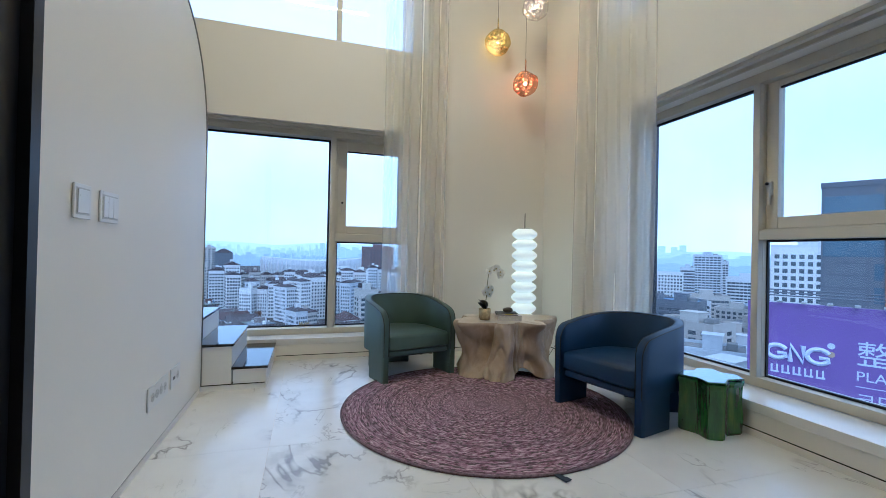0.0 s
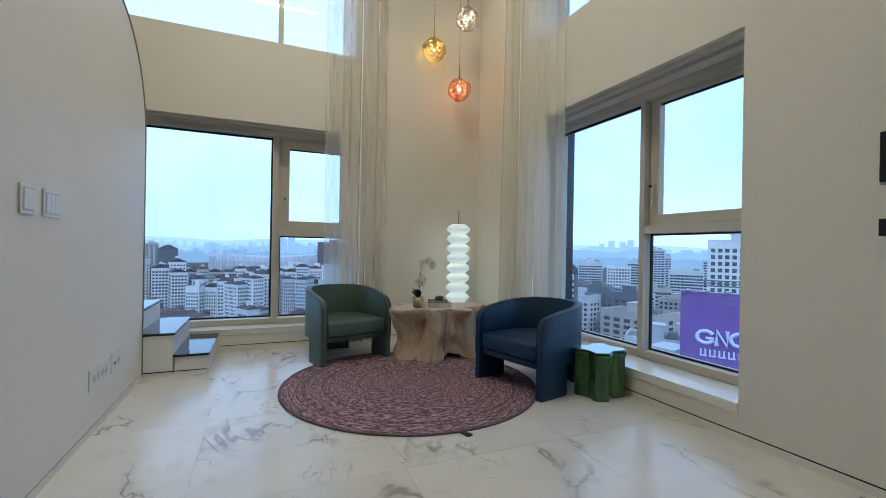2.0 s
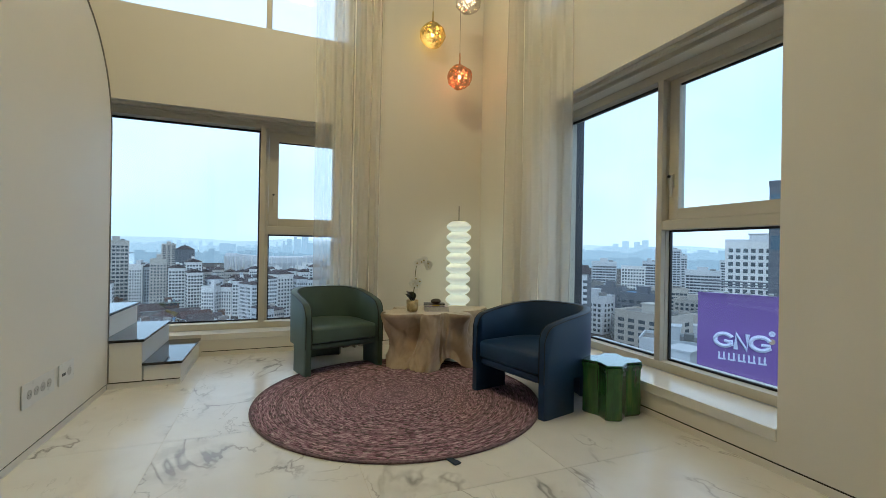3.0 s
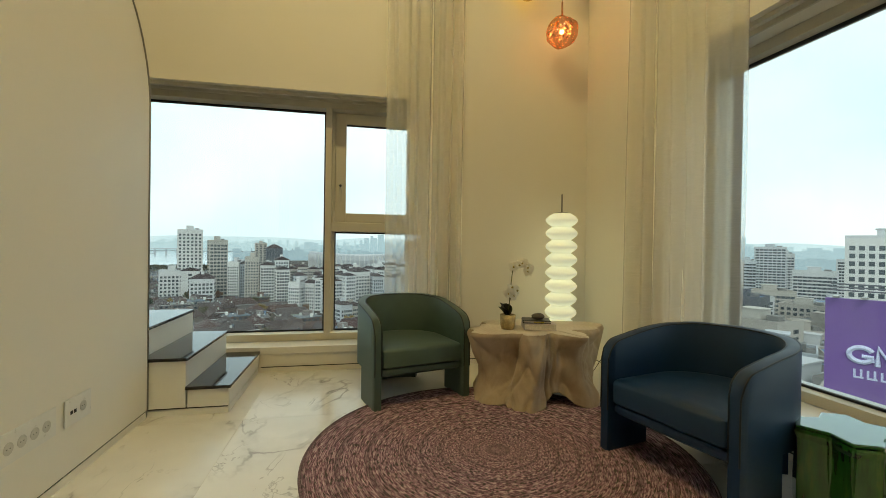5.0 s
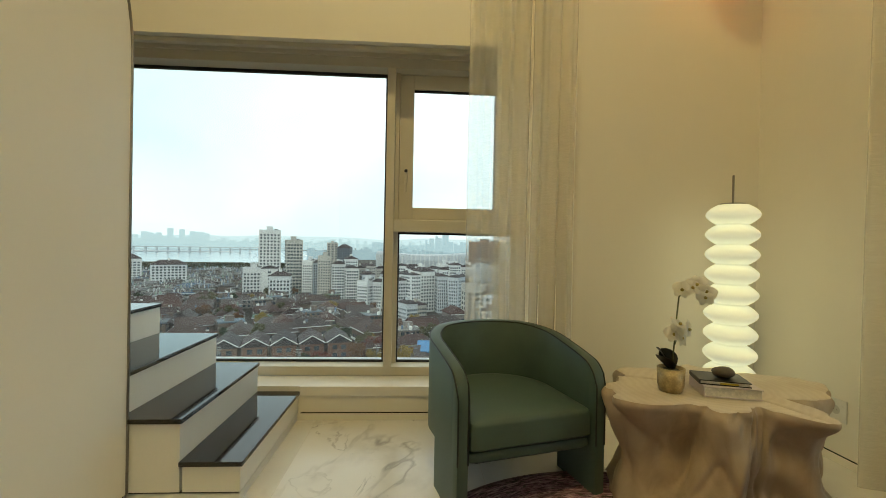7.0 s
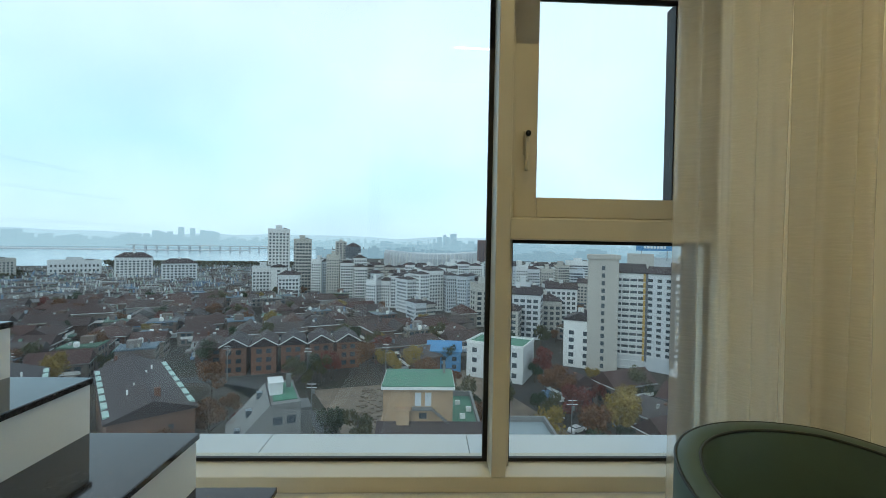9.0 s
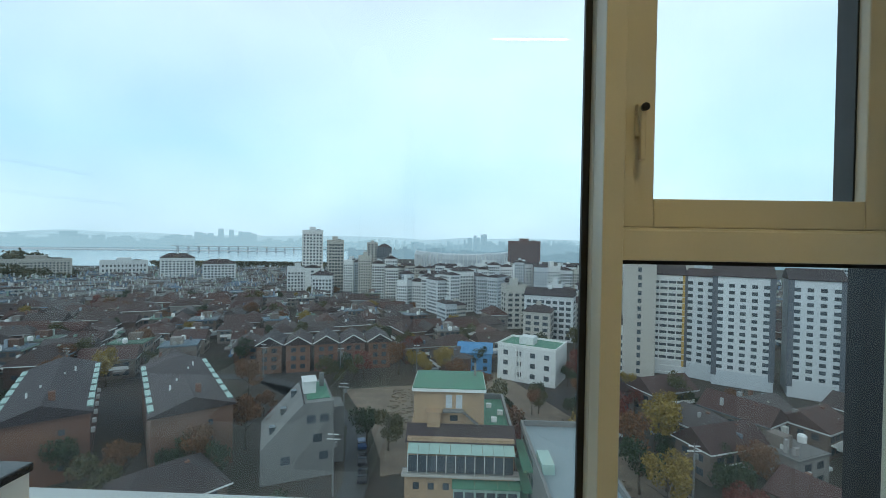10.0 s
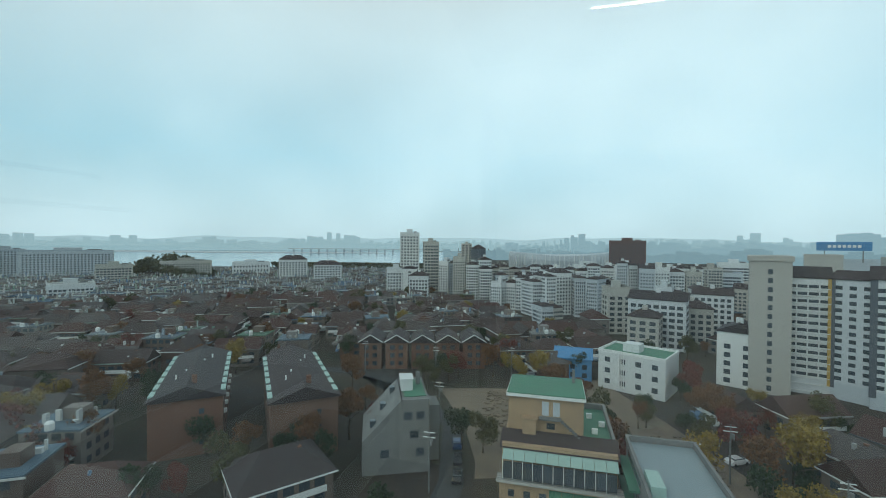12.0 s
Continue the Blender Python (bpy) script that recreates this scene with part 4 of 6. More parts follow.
for at, watts in (((2.565, 4.27, 3.10), 2.4), ((2.288, 4.44, 3.61), 2.2), ((2.60, 4.13, 3.915), 2.2)):
    bulb_lamp = new("bulb_lamp", bpy.data.lights.new("bulb_lamp", "POINT"))
    bulb_lamp.data.energy, bulb_lamp.data.color, bulb_lamp.data.shadow_soft_size = watts, (1.0, 0.72, 0.34), 0.05
    bulb_lamp.location = at
pendant((2.565, 4.27, 3.10), 0.142, M_COPPER, 1, "copper tinted melted glass pendant globe, lit", True)
pendant((2.288, 4.44, 3.61), 0.145, M_GOLD, 2, "gold tinted melted glass pendant globe, lit", False)
pendant((2.60, 4.13, 3.915), 0.142, M_SMOKE, 3, "silver tinted melted glass pendant globe, lit", False)


# ---- switches and sockets ----
def plate(name, m, w, h, label, category, keys=0, sockets=0, data=0):
    """A wall plate: local x along the wall, y out of it, z up."""
    p = thing(name, m, label, category)
    part("plate", boxes((-w / 2, w / 2, 0.003, 0.009, -h / 2, h / 2), bevel=0.002), M_PLASTIC, p)
    part("backing", boxes((-w / 2 + 0.003, w / 2 - 0.003, 0.0, 0.003, -h / 2 + 0.003, h / 2 - 0.003)), M_HOLE, p)
    part("inner_rim", boxes((-w / 2 + 0.012, w / 2 - 0.012, 0.009, 0.0098, -h / 2 + 0.014, h / 2 - 0.014)), M_HOLE, p) if keys else None
    for i in range(keys):
        kw = (w - 0.036) / keys
        x = -w / 2 + 0.018 + i * kw
        part("rocker", boxes((x + 0.001, x + kw - 0.001, 0.009, 0.013, -h / 2 + 0.02, h / 2 - 0.02), bevel=0.0015), M_PLASTIC, p)
    for i in range(sockets):
        x = (i - (sockets - 1) / 2) * 0.068 - (0.03 if data else 0)
        s = part("socket", lathe([(0.024, 0.0), (0.024, 0.002), (0.021, 0.002), (0.020, 0.0005), (0.001, 0.0005)], 24, False), M_HOLE, p)
        s.matrix_local = pose(x, 0.0095, 0, -90)
        for k in (-0.008, 0.008):
            part("pin_hole", boxes((k - 0.002, k + 0.002, -0.002, 0.002, 0.0008, 0.0016)), M_DARKHOLE, s)
    for i in range(data):
        x = 0.02 + i * 0.026
        part("data_port", boxes((x, x + 0.016, 0.009, 0.0105, -0.012, 0.004)), M_DARKHOLE, p)
    return p


LEFT = -90
plate("light_switch", pose(LX + 0.001, 1.735, 1.295, 0, 0, LEFT), 0.12, 0.125, "white single rocker light switch", "switch", keys=1)
plate("light_switch", pose(LX + 0.001, 1.955, 1.293, 0, 0, LEFT), 0.165, 0.125, "white triple rocker light switch", "switch", keys=3)
plate("power_outlet", pose(LX + 0.001, 2.625, 0.33, 0, 0, LEFT), 0.33, 0.125, "white four gang power outlet", "outlet", sockets=4)
plate("data_outlet", pose(LX + 0.001, 2.945, 0.33, 0, 0, LEFT), 0.19, 0.125, "white outlet with antenna and data ports", "outlet", sockets=1, data=2)
plate("power_outlet", pose(WB - 0.001, 3.96, 0.29, 0, 0, 90), 0.12, 0.12, "white power outlet beside the table", "outlet", sockets=1)
intercom = thing("video_intercom", pose(WB - 0.001, 0.40, 1.583, 0, 0, 90), "black glass video intercom on the cream wall", "intercom")
part("body", boxes((-0.095, 0.095, 0.0, 0.018, -0.117, 0.117), bevel=0.004), M_BLACK, intercom)
part("screen", boxes((-0.085, 0.085, 0.0185, 0.0205, -0.05, 0.105)), M_BLACK, intercom, "dark glossy screen")
part("lower_rim", boxes((-0.093, 0.093, 0.002, 0.016, -0.131, -0.1175), bevel=0.002), M_TRIM, intercom)
thermostat = thing("thermostat", pose(WB - 0.001, 0.42, 1.205, 0, 0, 90), "small thermostat with a black display on the wall", "thermostat")
part("body", boxes((-0.075, 0.075, 0.0, 0.014, -0.095, 0.009), bevel=0.003), M_PLASTIC, thermostat)
part("display", boxes((-0.075, 0.075, 0.0, 0.016, 0.0095, 0.09), bevel=0.003), M_BLACK, thermostat, "black glass display")
part_cord = thing("lamp_plug", pose(WB - 0.01, 4.0, 0.29), "black plug and cord of the lamp", "cord")
part("plug", boxes((-0.03, 0.0, -0.015, 0.015, -0.012, 0.012), bevel=0.004), M_GASKET, part_cord)
part("cord", tube([(-0.03, 0, 0), (-0.07, 0.01, -0.02), (-0.1, 0.05, -0.15), (-0.15, 0.1, -0.275), (-0.3, 0.15, -0.283), (-0.36, 0.18, -0.283)], 0.003, 6), M_GASKET, part_cord, "", True)

# ---- ceiling lights ----
for x0, y0, half in ((0.5, 2.1, 0.65), (1.45, -2.5, 0.75)):
    lt = thing("ceiling_light", pose(x0, y0, CEIL - 0.03), "long slim lit ceiling light strip", "ceiling light", "ceiling light strips")
    part("housing", boxes((-half - 0.02, half + 0.02, -0.04, 0.04, 0.0, 0.03)), M_SILL, lt)
    part("diffuser", boxes((-half, half, -0.03, 0.03, -0.006, -0.001)), M_LEDSTRIP, lt)
gallery = structure("gallery", boxes((LX, WB, BACK, -1.35, 2.7, 3.0)), M_CEIL, "white gallery floor above the back of the room")
M_DOWN = glow("lit_downlight", (1.0, 0.9, 0.74), 6.0)
for x0 in (0.1, 0.9, 1.7, 2.5):
    for y0 in (-1.9, -3.0, -4.0):
        dl = thing("downlight", pose(x0, y0, 2.7), "small round lit recessed downlight", "ceiling light", "recessed downlights")
        part("rim", lathe([(0.03, -0.003), (0.045, -0.006), (0.05, -0.001), (0.05, 0.0)], 20, False), M_SILL, dl)
        part("lens", lathe([(0.001, -0.003), (0.031, -0.003), (0.031, -0.001), (0.001, -0.001)], 20, False), M_DOWN, dl)

# ---- the town outside ----
GZ = -40.0
M_GROUND = Nodes("town_ground")
gv = M_GROUND.co("Object")
g1, g2 = M_GROUND.noise(gv, 0.03, 6), M_GROUND.noise(gv, 0.4, 5)
M_GROUND.set(M_GROUND.mix(M_GROUND.range(g2, 0.35, 0.7, 0.0, 0.7), M_GROUND.ramp(g1, ((0.35, (0.035, 0.036, 0.038)), (0.5, (0.045, 0.036, 0.027)), (0.65, (0.022, 0.028, 0.014)))), (0.06, 0.045, 0.033)), 0.95)
M_GROUND = M_GROUND.mat
M_ASPHALT = worn("asphalt", (0.055, 0.056, 0.058), 0.9, scale=0.3, amount=0.25, fine=8)
M_DIRT = worn("bare_rubble_soil", (0.173, 0.137, 0.101), 0.95, scale=0.25, amount=0.35, bump=0.6, fine=4)
M_WATER = worn("grey_river_water", (0.30, 0.38, 0.42), 0.16, scale=0.01, amount=0.06, fine=0.3)
M_WHITEWALL = varied("white_apartment_render", ((0.66, 0.67, 0.67), (0.60, 0.61, 0.60), (0.70, 0.69, 0.66), (0.56, 0.58, 0.60)), 0.8, 0.05, 0.05)
M_GREYWALL = varied("grey_apartment_render", ((0.50, 0.53, 0.56), (0.42, 0.46, 0.50), (0.54, 0.55, 0.56)), 0.8, 0.05, 0.05)
M_BEIGE = varied("beige_apartment_render", ((0.44, 0.42, 0.38), (0.38, 0.35, 0.31), (0.46, 0.45, 0.41)), 0.8, 0.05, 0.05)
M_BRICK = varied("brown_brick", ((0.162, 0.085, 0.058), (0.136, 0.068, 0.049), (0.187, 0.098, 0.064), (0.170, 0.102, 0.072)), 0.85, 0.15)
M_TANBRICK = worn("tan_brick", (0.36, 0.25, 0.155), 0.85, scale=0.8, amount=0.25, bump=0.5, fine=9)
M_HOUSEWALL = varied("house_wall", ((0.124, 0.074, 0.056), (0.211, 0.192, 0.167), (0.105, 0.065, 0.050), (0.285, 0.279, 0.267), (0.136, 0.105, 0.087)), 0.85, 0.2)
M_TILEROOF = varied("weathered_tile_roof", ((0.064, 0.032, 0.027), (0.046, 0.032, 0.030), (0.079, 0.042, 0.034), (0.041, 0.038, 0.039), (0.045, 0.034, 0.032), (0.090, 0.086, 0.086)), 0.85, 0.3)
M_SLATE = varied("dark_slate_roof", ((0.042, 0.027, 0.028), (0.048, 0.034, 0.034), (0.036, 0.029, 0.032)), 0.8, 0.25)
M_FLATROOF = varied("flat_roof_coating", ((0.175, 0.175, 0.168), (0.056, 0.154, 0.091), (0.231, 0.231, 0.224), (0.070, 0.140, 0.210), (0.140, 0.133, 0.126)), 0.8, 0.12)
M_GREENROOF = worn("green_roof_coating", (0.072, 0.187, 0.119), 0.7, scale=0.5, amount=0.2)
M_MINT = worn("mint_canopy_panel", (0.320, 0.440, 0.392), 0.45, scale=1.0, amount=0.1)
M_WINDARK = varied("dark_window_glass", ((0.055, 0.07, 0.085), (0.085, 0.105, 0.12), (0.04, 0.052, 0.06)), 0.25, 0.2, 0.0)
M_WHITE = worn("white_painted_metal", (0.72, 0.72, 0.70), 0.5, scale=1, amount=0.08)
M_CONCRETE = worn("raw_concrete", (0.182, 0.182, 0.175), 0.9, scale=0.4, amount=0.2, bump=0.4, fine=6)
M_BLUEROOF = worn("blue_metal_roof", (0.08, 0.22, 0.42), 0.5, scale=0.5, amount=0.15)
M_REDBROWN = worn("red_brown_cladding", (0.13, 0.08, 0.075), 0.8, scale=0.1, amount=0.15)
M_ORANGE = worn("orange_brown_cladding", (0.34, 0.11, 0.06), 0.6, scale=0.2, amount=0.12)
M_DARKCLAD = worn("dark_grey_cladding", (0.10, 0.11, 0.13), 0.5, scale=0.2, amount=0.12)
M_BLUEGLASS = worn("blue_tower_glass", (0.07, 0.12, 0.165), 0.15, scale=0.3, amount=0.2)
M_YELLOW = worn("ochre_painted_band", (0.46, 0.30, 0.08), 0.8, scale=0.3, amount=0.1)

ground = structure("ground", boxes((-4800, 4800, -4800, 4800, GZ - 1.0, GZ)), M_GROUND, "town ground of asphalt, soil and dry grass")


def flat(name, pts, z, material, label):
    bm = bmesh.new()
    top = [bm.verts.new((x, y, GZ + z)) for x, y in pts]
    low = [bm.verts.new((x, y, GZ - 0.5)) for x, y in pts]
    bm.faces.new(top)
    for i in range(len(pts)):
        j = (i + 1) % len(pts)
        bm.faces.new((top[i], low[i], low[j], top[j]))
    return structure(name, bm, material, label)


flat("water", [(-720, 585), (-420, 655), (-215, 700), (-150, 900), (-260, 2350), (-2600, 2100), (-2100, 900)], 0.12, M_WATER, "wide pale grey river")
flat("river_bank_far", [(-2100, 1250), (-1050, 1500), (-700, 1700), (-760, 1760), (-1150, 1680), (-2300, 1600)], 2.0, M_GREYWALL, "low far bank of the river")
flat("road", [(-19, 40), (-13.5, 40), (-14.5, 76), (-19.5, 96), (-33, 117), (-60, 128), (-60, 133), (-36, 121), (-24, 98), (-19, 76)], 0.06, M_ASPHALT, "narrow asphalt lane")
flat("road_cross", [(-140, 128), (-139, 123), (-60, 128), (-60, 133)], 0.055, M_ASPHALT, "narrow asphalt lane between houses")
flat("vacant_lot", [(-13, 78), (-7.5, 80), (-7.5, 100), (-8, 128), (-31, 122), (-18.8, 98), (-14, 84)], 0.10, M_DIRT, "vacant lot of bare soil and rubble")
flat("dirt_track", [(10, 76), (21, 76), (34, 74), (40, 74), (27, 110), (14, 142), (2, 142), (10, 110)], 0.08, M_DIRT, "bare soil strip with rubble")

rubble = bmesh.new()
rr = random.Random(12)
for _ in range(420):
    x, y = (rr.uniform(-17, -8.5), rr.uniform(98, 124)) if rr.random() < 0.6 else (rr.uniform(20, 30), rr.uniform(76, 106))
    s = rr.uniform(0.12, 0.5)
    box(rubble, x - s, x + s, y - s * rr.uniform(0.5, 1), y + s, GZ + 0.05, GZ + 0.1 + s * rr.uniform(0.4, 1.1))
solid("rubble", rubble, M_DIRT, "scattered rubble stones on bare soil", "rubble", kind="stuff")


def facade(parent, w, cols, fill, h, rows, z0, storey, at=(0, 0, 0), rz=0.0):
    """All the small windows of one far facade, too small to pick apart."""
    bm = bmesh.new()
    cw = w / cols
    for k in range(rows):
        for i in range(cols):
            c = -w / 2 + cw * (i + 0.5)
            box(bm, c - cw * fill / 2, c + cw * fill / 2, -0.06, 0.02, z0 + k * storey, z0 + k * storey + h)
    ob = part("window_rows", bm, M_WINDARK, parent)
    ob.location, ob.rotation_euler = at, (0, 0, rz)
    tagged(ob, kind="stuff")


def roof_mesh(w, d, kind, rise, over=0.5, z=0.0):
    bm = bmesh.new()
    x0, x1, y0, y1 = -w / 2 - over, w / 2 + over, -over, d + over
    t = 0.22
    low = [bm.verts.new((x, y, z)) for x, y in ((x0, y0), (x1, y0), (x1, y1), (x0, y1))]
    mid = [bm.verts.new((x, y, z + t)) for x, y in ((x0, y0), (x1, y0), (x1, y1), (x0, y1))]
    if kind == "gable":
        ridge = [bm.verts.new((0, y0, z + rise)), bm.verts.new((0, y1, z + rise))]
    elif kind == "gable_x":
        ridge = [bm.verts.new((x0, (y0 + y1) / 2, z + rise)), bm.verts.new((x1, (y0 + y1) / 2, z + rise))]
    else:
        k = min(w, d) * 0.42
        if w >= d:
            ridge = [bm.verts.new((x0 + k, (y0 + y1) / 2, z + rise)), bm.verts.new((x1 - k, (y0 + y1) / 2, z + rise))]
        else:
            ridge = [bm.verts.new((0, y0 + k, z + rise)), bm.verts.new((0, y1 - k, z + rise))]
    bm.faces.new(list(reversed(low)))
    for i in range(4):
        j = (i + 1) % 4
        bm.faces.new((low[i], low[j], mid[j], mid[i]))
    a, b = ridge
    if kind == "gable" or (kind == "hip" and w < d):
        bm.faces.new((mid[0], mid[1], a))
        bm.faces.new((mid[1], mid[2], b, a))
        bm.faces.new((mid[2], mid[3], b))
        bm.faces.new((mid[3], mid[0], a, b))
    else:
        bm.faces.new((mid[0], mid[1], b, a))
        bm.faces.new((mid[1], mid[2], b))
        bm.faces.new((mid[2], mid[3], a, b))
        bm.faces.new((mid[3], mid[0], a))
    return bm


def tower(at, yaw, w, d, top, wall, roof, label, cols=6, fill=0.6, win=1.4, storey=2.5, sides=True, group="apartment blocks", roof_mat=None, name="apartment_building", core=True, ledges=False, single=False):
    """A block whose front middle stands at (x, y): wall, storeys of windows, roof with its lift core."""
    x, y = at
    b = thing(name, pose(x, y, GZ, 0, 0, yaw), label, "building", group)
    h = top - GZ
    cols = cols if single else int(cols * 1.15 + 0.5)
    part("wall", boxes((-w / 2, w / 2, 0, d, -0.5, h)), wall, b)
    n = int((h - 1.2) / storey)
    if single:
        unit = finish(boxes((-w * 0.47 / cols * fill, w * 0.47 / cols * fill, -0.06, 0.02, 0, win)), M_WINDARK)
        for k in range(n):
            for i in range(cols):
                piece("window", unit, b, (w * 0.94 * ((i + 0.5) / cols - 0.5), 0, 1.1 + k * storey))
    else:
        facade(b, w * 0.94, cols, fill, win, n, 1.1, storey)
    if sides:
        sc = max(2, int(cols * d / w * 0.8))
        facade(b, d * 0.8, sc, fill * 0.8, win, n, 1.1, storey, (-w / 2, d / 2, 0), -math.pi / 2)
        facade(b, d * 0.8, sc, fill * 0.8, win, n, 1.1, storey, (w / 2, d / 2, 0), math.pi / 2)
    if ledges:
        ledge = finish(boxes((-w * 0.47, w * 0.47, -0.35, 0.0, -0.12, 0.0)), M_WHITE)
        for k in range(n):
            piece("ledge", ledge, b, (0, 0, 0.95 + k * storey))
    if roof == "flat":
        t = 0.3
        part("parapet", boxes((-w / 2 - 0.05, w / 2 + 0.05, -0.05, t, h, h + 0.9), (-w / 2 - 0.05, w / 2 + 0.05, d - t, d + 0.05, h, h + 0.9),
                              (-w / 2 - 0.05, -w / 2 + t, t, d - t, h, h + 0.9), (w / 2 - t, w / 2 + 0.05, t, d - t, h, h + 0.9)), wall, b)
        part("roof", boxes((-w / 2 + t, w / 2 - t, t, d - t, h + 0.02, h + 0.15)), roof_mat or M_FLATROOF, b)
        if core:
            part("lift_core", boxes((-w * 0.16, w * 0.14, d * 0.4, d * 0.8, h + 0.15, h + 3.4), (-w * 0.18, w * 0.16, d * 0.38, d * 0.82, h + 3.4, h + 3.7)), wall, b)
            part("water_tank", boxes((w * 0.2, w * 0.36, d * 0.45, d * 0.7, h + 0.15, h + 1.9), bevel=0.15), M_CONCRETE, b)
    else:
        part("roof", roof_mesh(w, d, roof, min(w, d) * 0.26, 0.35, h), roof_mat or M_SLATE, b)
        if core:
            part("chimney", boxes((-0.9, 0.9, d * 0.4, d * 0.55, h + 0.5, h + min(w, d) * 0.26 + 1.2)), wall, b)
    return b


# middle distance: stepped groups of slim blocks
def stepped(at, yaw, w, d, top, n, seed, cols=3):
    """A row of n slim blocks, set back and stepped against each other."""
    rs = random.Random(seed)
    c, q = math.cos(radians(yaw)), math.sin(radians(yaw))
    for i in range(n):
        u, v = (i + 0.5) * w / n - w / 2, rs.uniform(-4, 4)
        look_of = rs.choice(((M_WHITEWALL, "white"), (M_WHITEWALL, "white"), (M_WHITEWALL, "white"), (M_GREYWALL, "grey"), (M_BEIGE, "beige")))
        shape = rs.choice(("hip", "hip", "gable", "gable_x", "flat"))
        tower((at[0] + u * c - v * q, at[1] + u * q + v * c), yaw + rs.choice((-16, -6, 0, 8, 20)), w / n * 0.95, d, top + rs.uniform(-4.5, 0.8), look_of[0], shape,
              look_of[1] + (" slim apartment block with a flat roof" if shape == "flat" else " slim apartment block with a dark pitched roof"), cols + 1, rs.choice((0.5, 0.6, 0.7)), rs.uniform(0.95, 1.2), 2.0)


for x, y, yaw, w, d, top, n in (
        (-59, 318, 14, 29, 14, -9.5, 3), (-80, 330, 14, 16, 14, -12, 2), (-40, 300, 30, 18, 13, -16, 2), (-27, 276, -8, 24, 12, -20, 3),
        (-5, 255, 24, 13, 14, -17, 2), (7, 262, 24, 11, 13, -13, 1), (18, 258, -12, 13, 16, -17, 2), (30, 266, -12, 12, 16, -20, 1),
        (0, 223, 20, 13, 11, -29, 2), (46, 300, 8, 14, 14, -11, 2), (60, 292, 8, 18, 14, -12, 2), (80, 300, -20, 18, 14, -12.5, 2),
        (-30, 345, 6, 40, 12, -15, 5), (20, 340, -6, 46, 12, -14, 5), (-70, 372, 10, 40, 12, -17, 4), (40, 378, -4, 44, 12, -15, 4),
        (95, 345, -14, 40, 12, -14, 4), (66, 255, -14, 26, 11, -22, 3), (110, 262, -22, 34, 12, -19, 3), (-8, 300, 4, 30, 12, -18, 3)):
    stepped((x, y), yaw, w, d, top, n, int(x * 7 + y))
tower((40, 191), -20, 21, 12, -20.5, M_WHITEWALL, "gable_x", "white apartment block with balconies", 6, 0.7)
tower((33, 180), -20, 11, 11, -26, M_BEIGE, "hip", "beige low apartment block", 3)
tower((57, 204), -8, 15, 12, -25, M_BEIGE, "hip", "beige apartment block with a dark roof", 4)
tower((30, 216), 10, 11, 10, -19, M_BEIGE, "flat", "yellowish apartment block among the houses", 3)
tower((70, 222), -16, 16, 12, -21, M_WHITEWALL, "gable_x", "white apartment block with a dark roof", 5)
tower((90, 216), -24, 15, 12, -20, M_WHITEWALL, "gable", "white gabled apartment block", 2)
tower((-95, 300), 12, 14, 12, -22, M_WHITEWALL, "hip", "white apartment block among the houses", 5)
tower((-116, 341), 19, 16, 14, 10, M_WHITEWALL, "flat", "tall white apartment tower", 5, 0.55)
tower((-96, 338), 22, 12, 16, 2.5, M_BEIGE, "flat", "tall beige apartment tower", 4, 0.75)
tower((-108, 318), 17, 11, 9, -18, M_WHITEWALL, "gable", "narrow white gabled building", 1, 0.2, group="", sides=False)
tower((-124, 330), 17, 15, 10, -19, M_WHITEWALL, "flat", "stepped white apartment block", 5)
tower((-280, 421), 34, 30, 18, -17, M_WHITEWALL, "hip", "white apartment block with a dark hipped roof", 8, 0.6)
tower((-226, 401), 30, 28, 17, -21, M_WHITEWALL, "hip", "white apartment block with a dark hipped roof", 8, 0.6)
tower((67, 436), -9, 32, 24, 5, M_REDBROWN, "flat", "red brown office tower with a stepped top", 8, 0.5, group="")
tower((-128, 640), 11, 16, 20, 1.5, M_BEIGE, "flat", "slim beige building far off", 3)
tower((-110, 640), 11, 22, 20, -5, M_DARKCLAD, "hip", "dark building far off", 5)
tower((-508, 348), 50, 78, 22, -9, M_GREYWALL, "flat", "long grey apartment building with a terraced top", 22, 0.5)
tower((-575, 330), 55, 34, 22, -8, M_GREYWALL, "flat", "grey apartment building among the houses", 10, 0.5)
tower((-395, 391), 46, 50, 20, -20, M_BEIGE, "flat", "beige brick school building", 16, 0.5)
tower((-358, 450), 39, 42, 20, -23, M_WHITEWALL, "flat", "pale green white hall", 10, 0.45, win=2.4, storey=5.0)
tower((-420, 330), 52, 30, 18, -22, M_BEIGE, "flat", "beige terraced building among the houses", 9, 0.7)
tower((-330, 230), 58, 26, 14, -29, M_WHITEWALL, "flat", "low white building among the houses", 9, 0.7)
tower((120, 380), -15, 40, 20, -20, M_GREYWALL, "flat", "grey office building among the houses", 12, 0.9)
tower((150, 420), -15, 24, 20, -14, M_WHITEWALL, "flat", "white office building among the houses", 8, 0.9)
tower((30, 420), -5, 26, 20, -18, M_WHITEWALL, "flat", "white building among the houses", 8)
tower((-10, 400), 5, 30, 16, -21, M_WHITEWALL, "hip", "white apartment block among the houses", 9)
tower((-60, 420), 8, 34, 16, -22, M_WHITEWALL, "hip", "white apartment block among the houses", 10)
tower((125, 300), -22, 18, 14, -20, M_DARKCLAD, "flat", "dark office building among the houses", 5, 0.9)


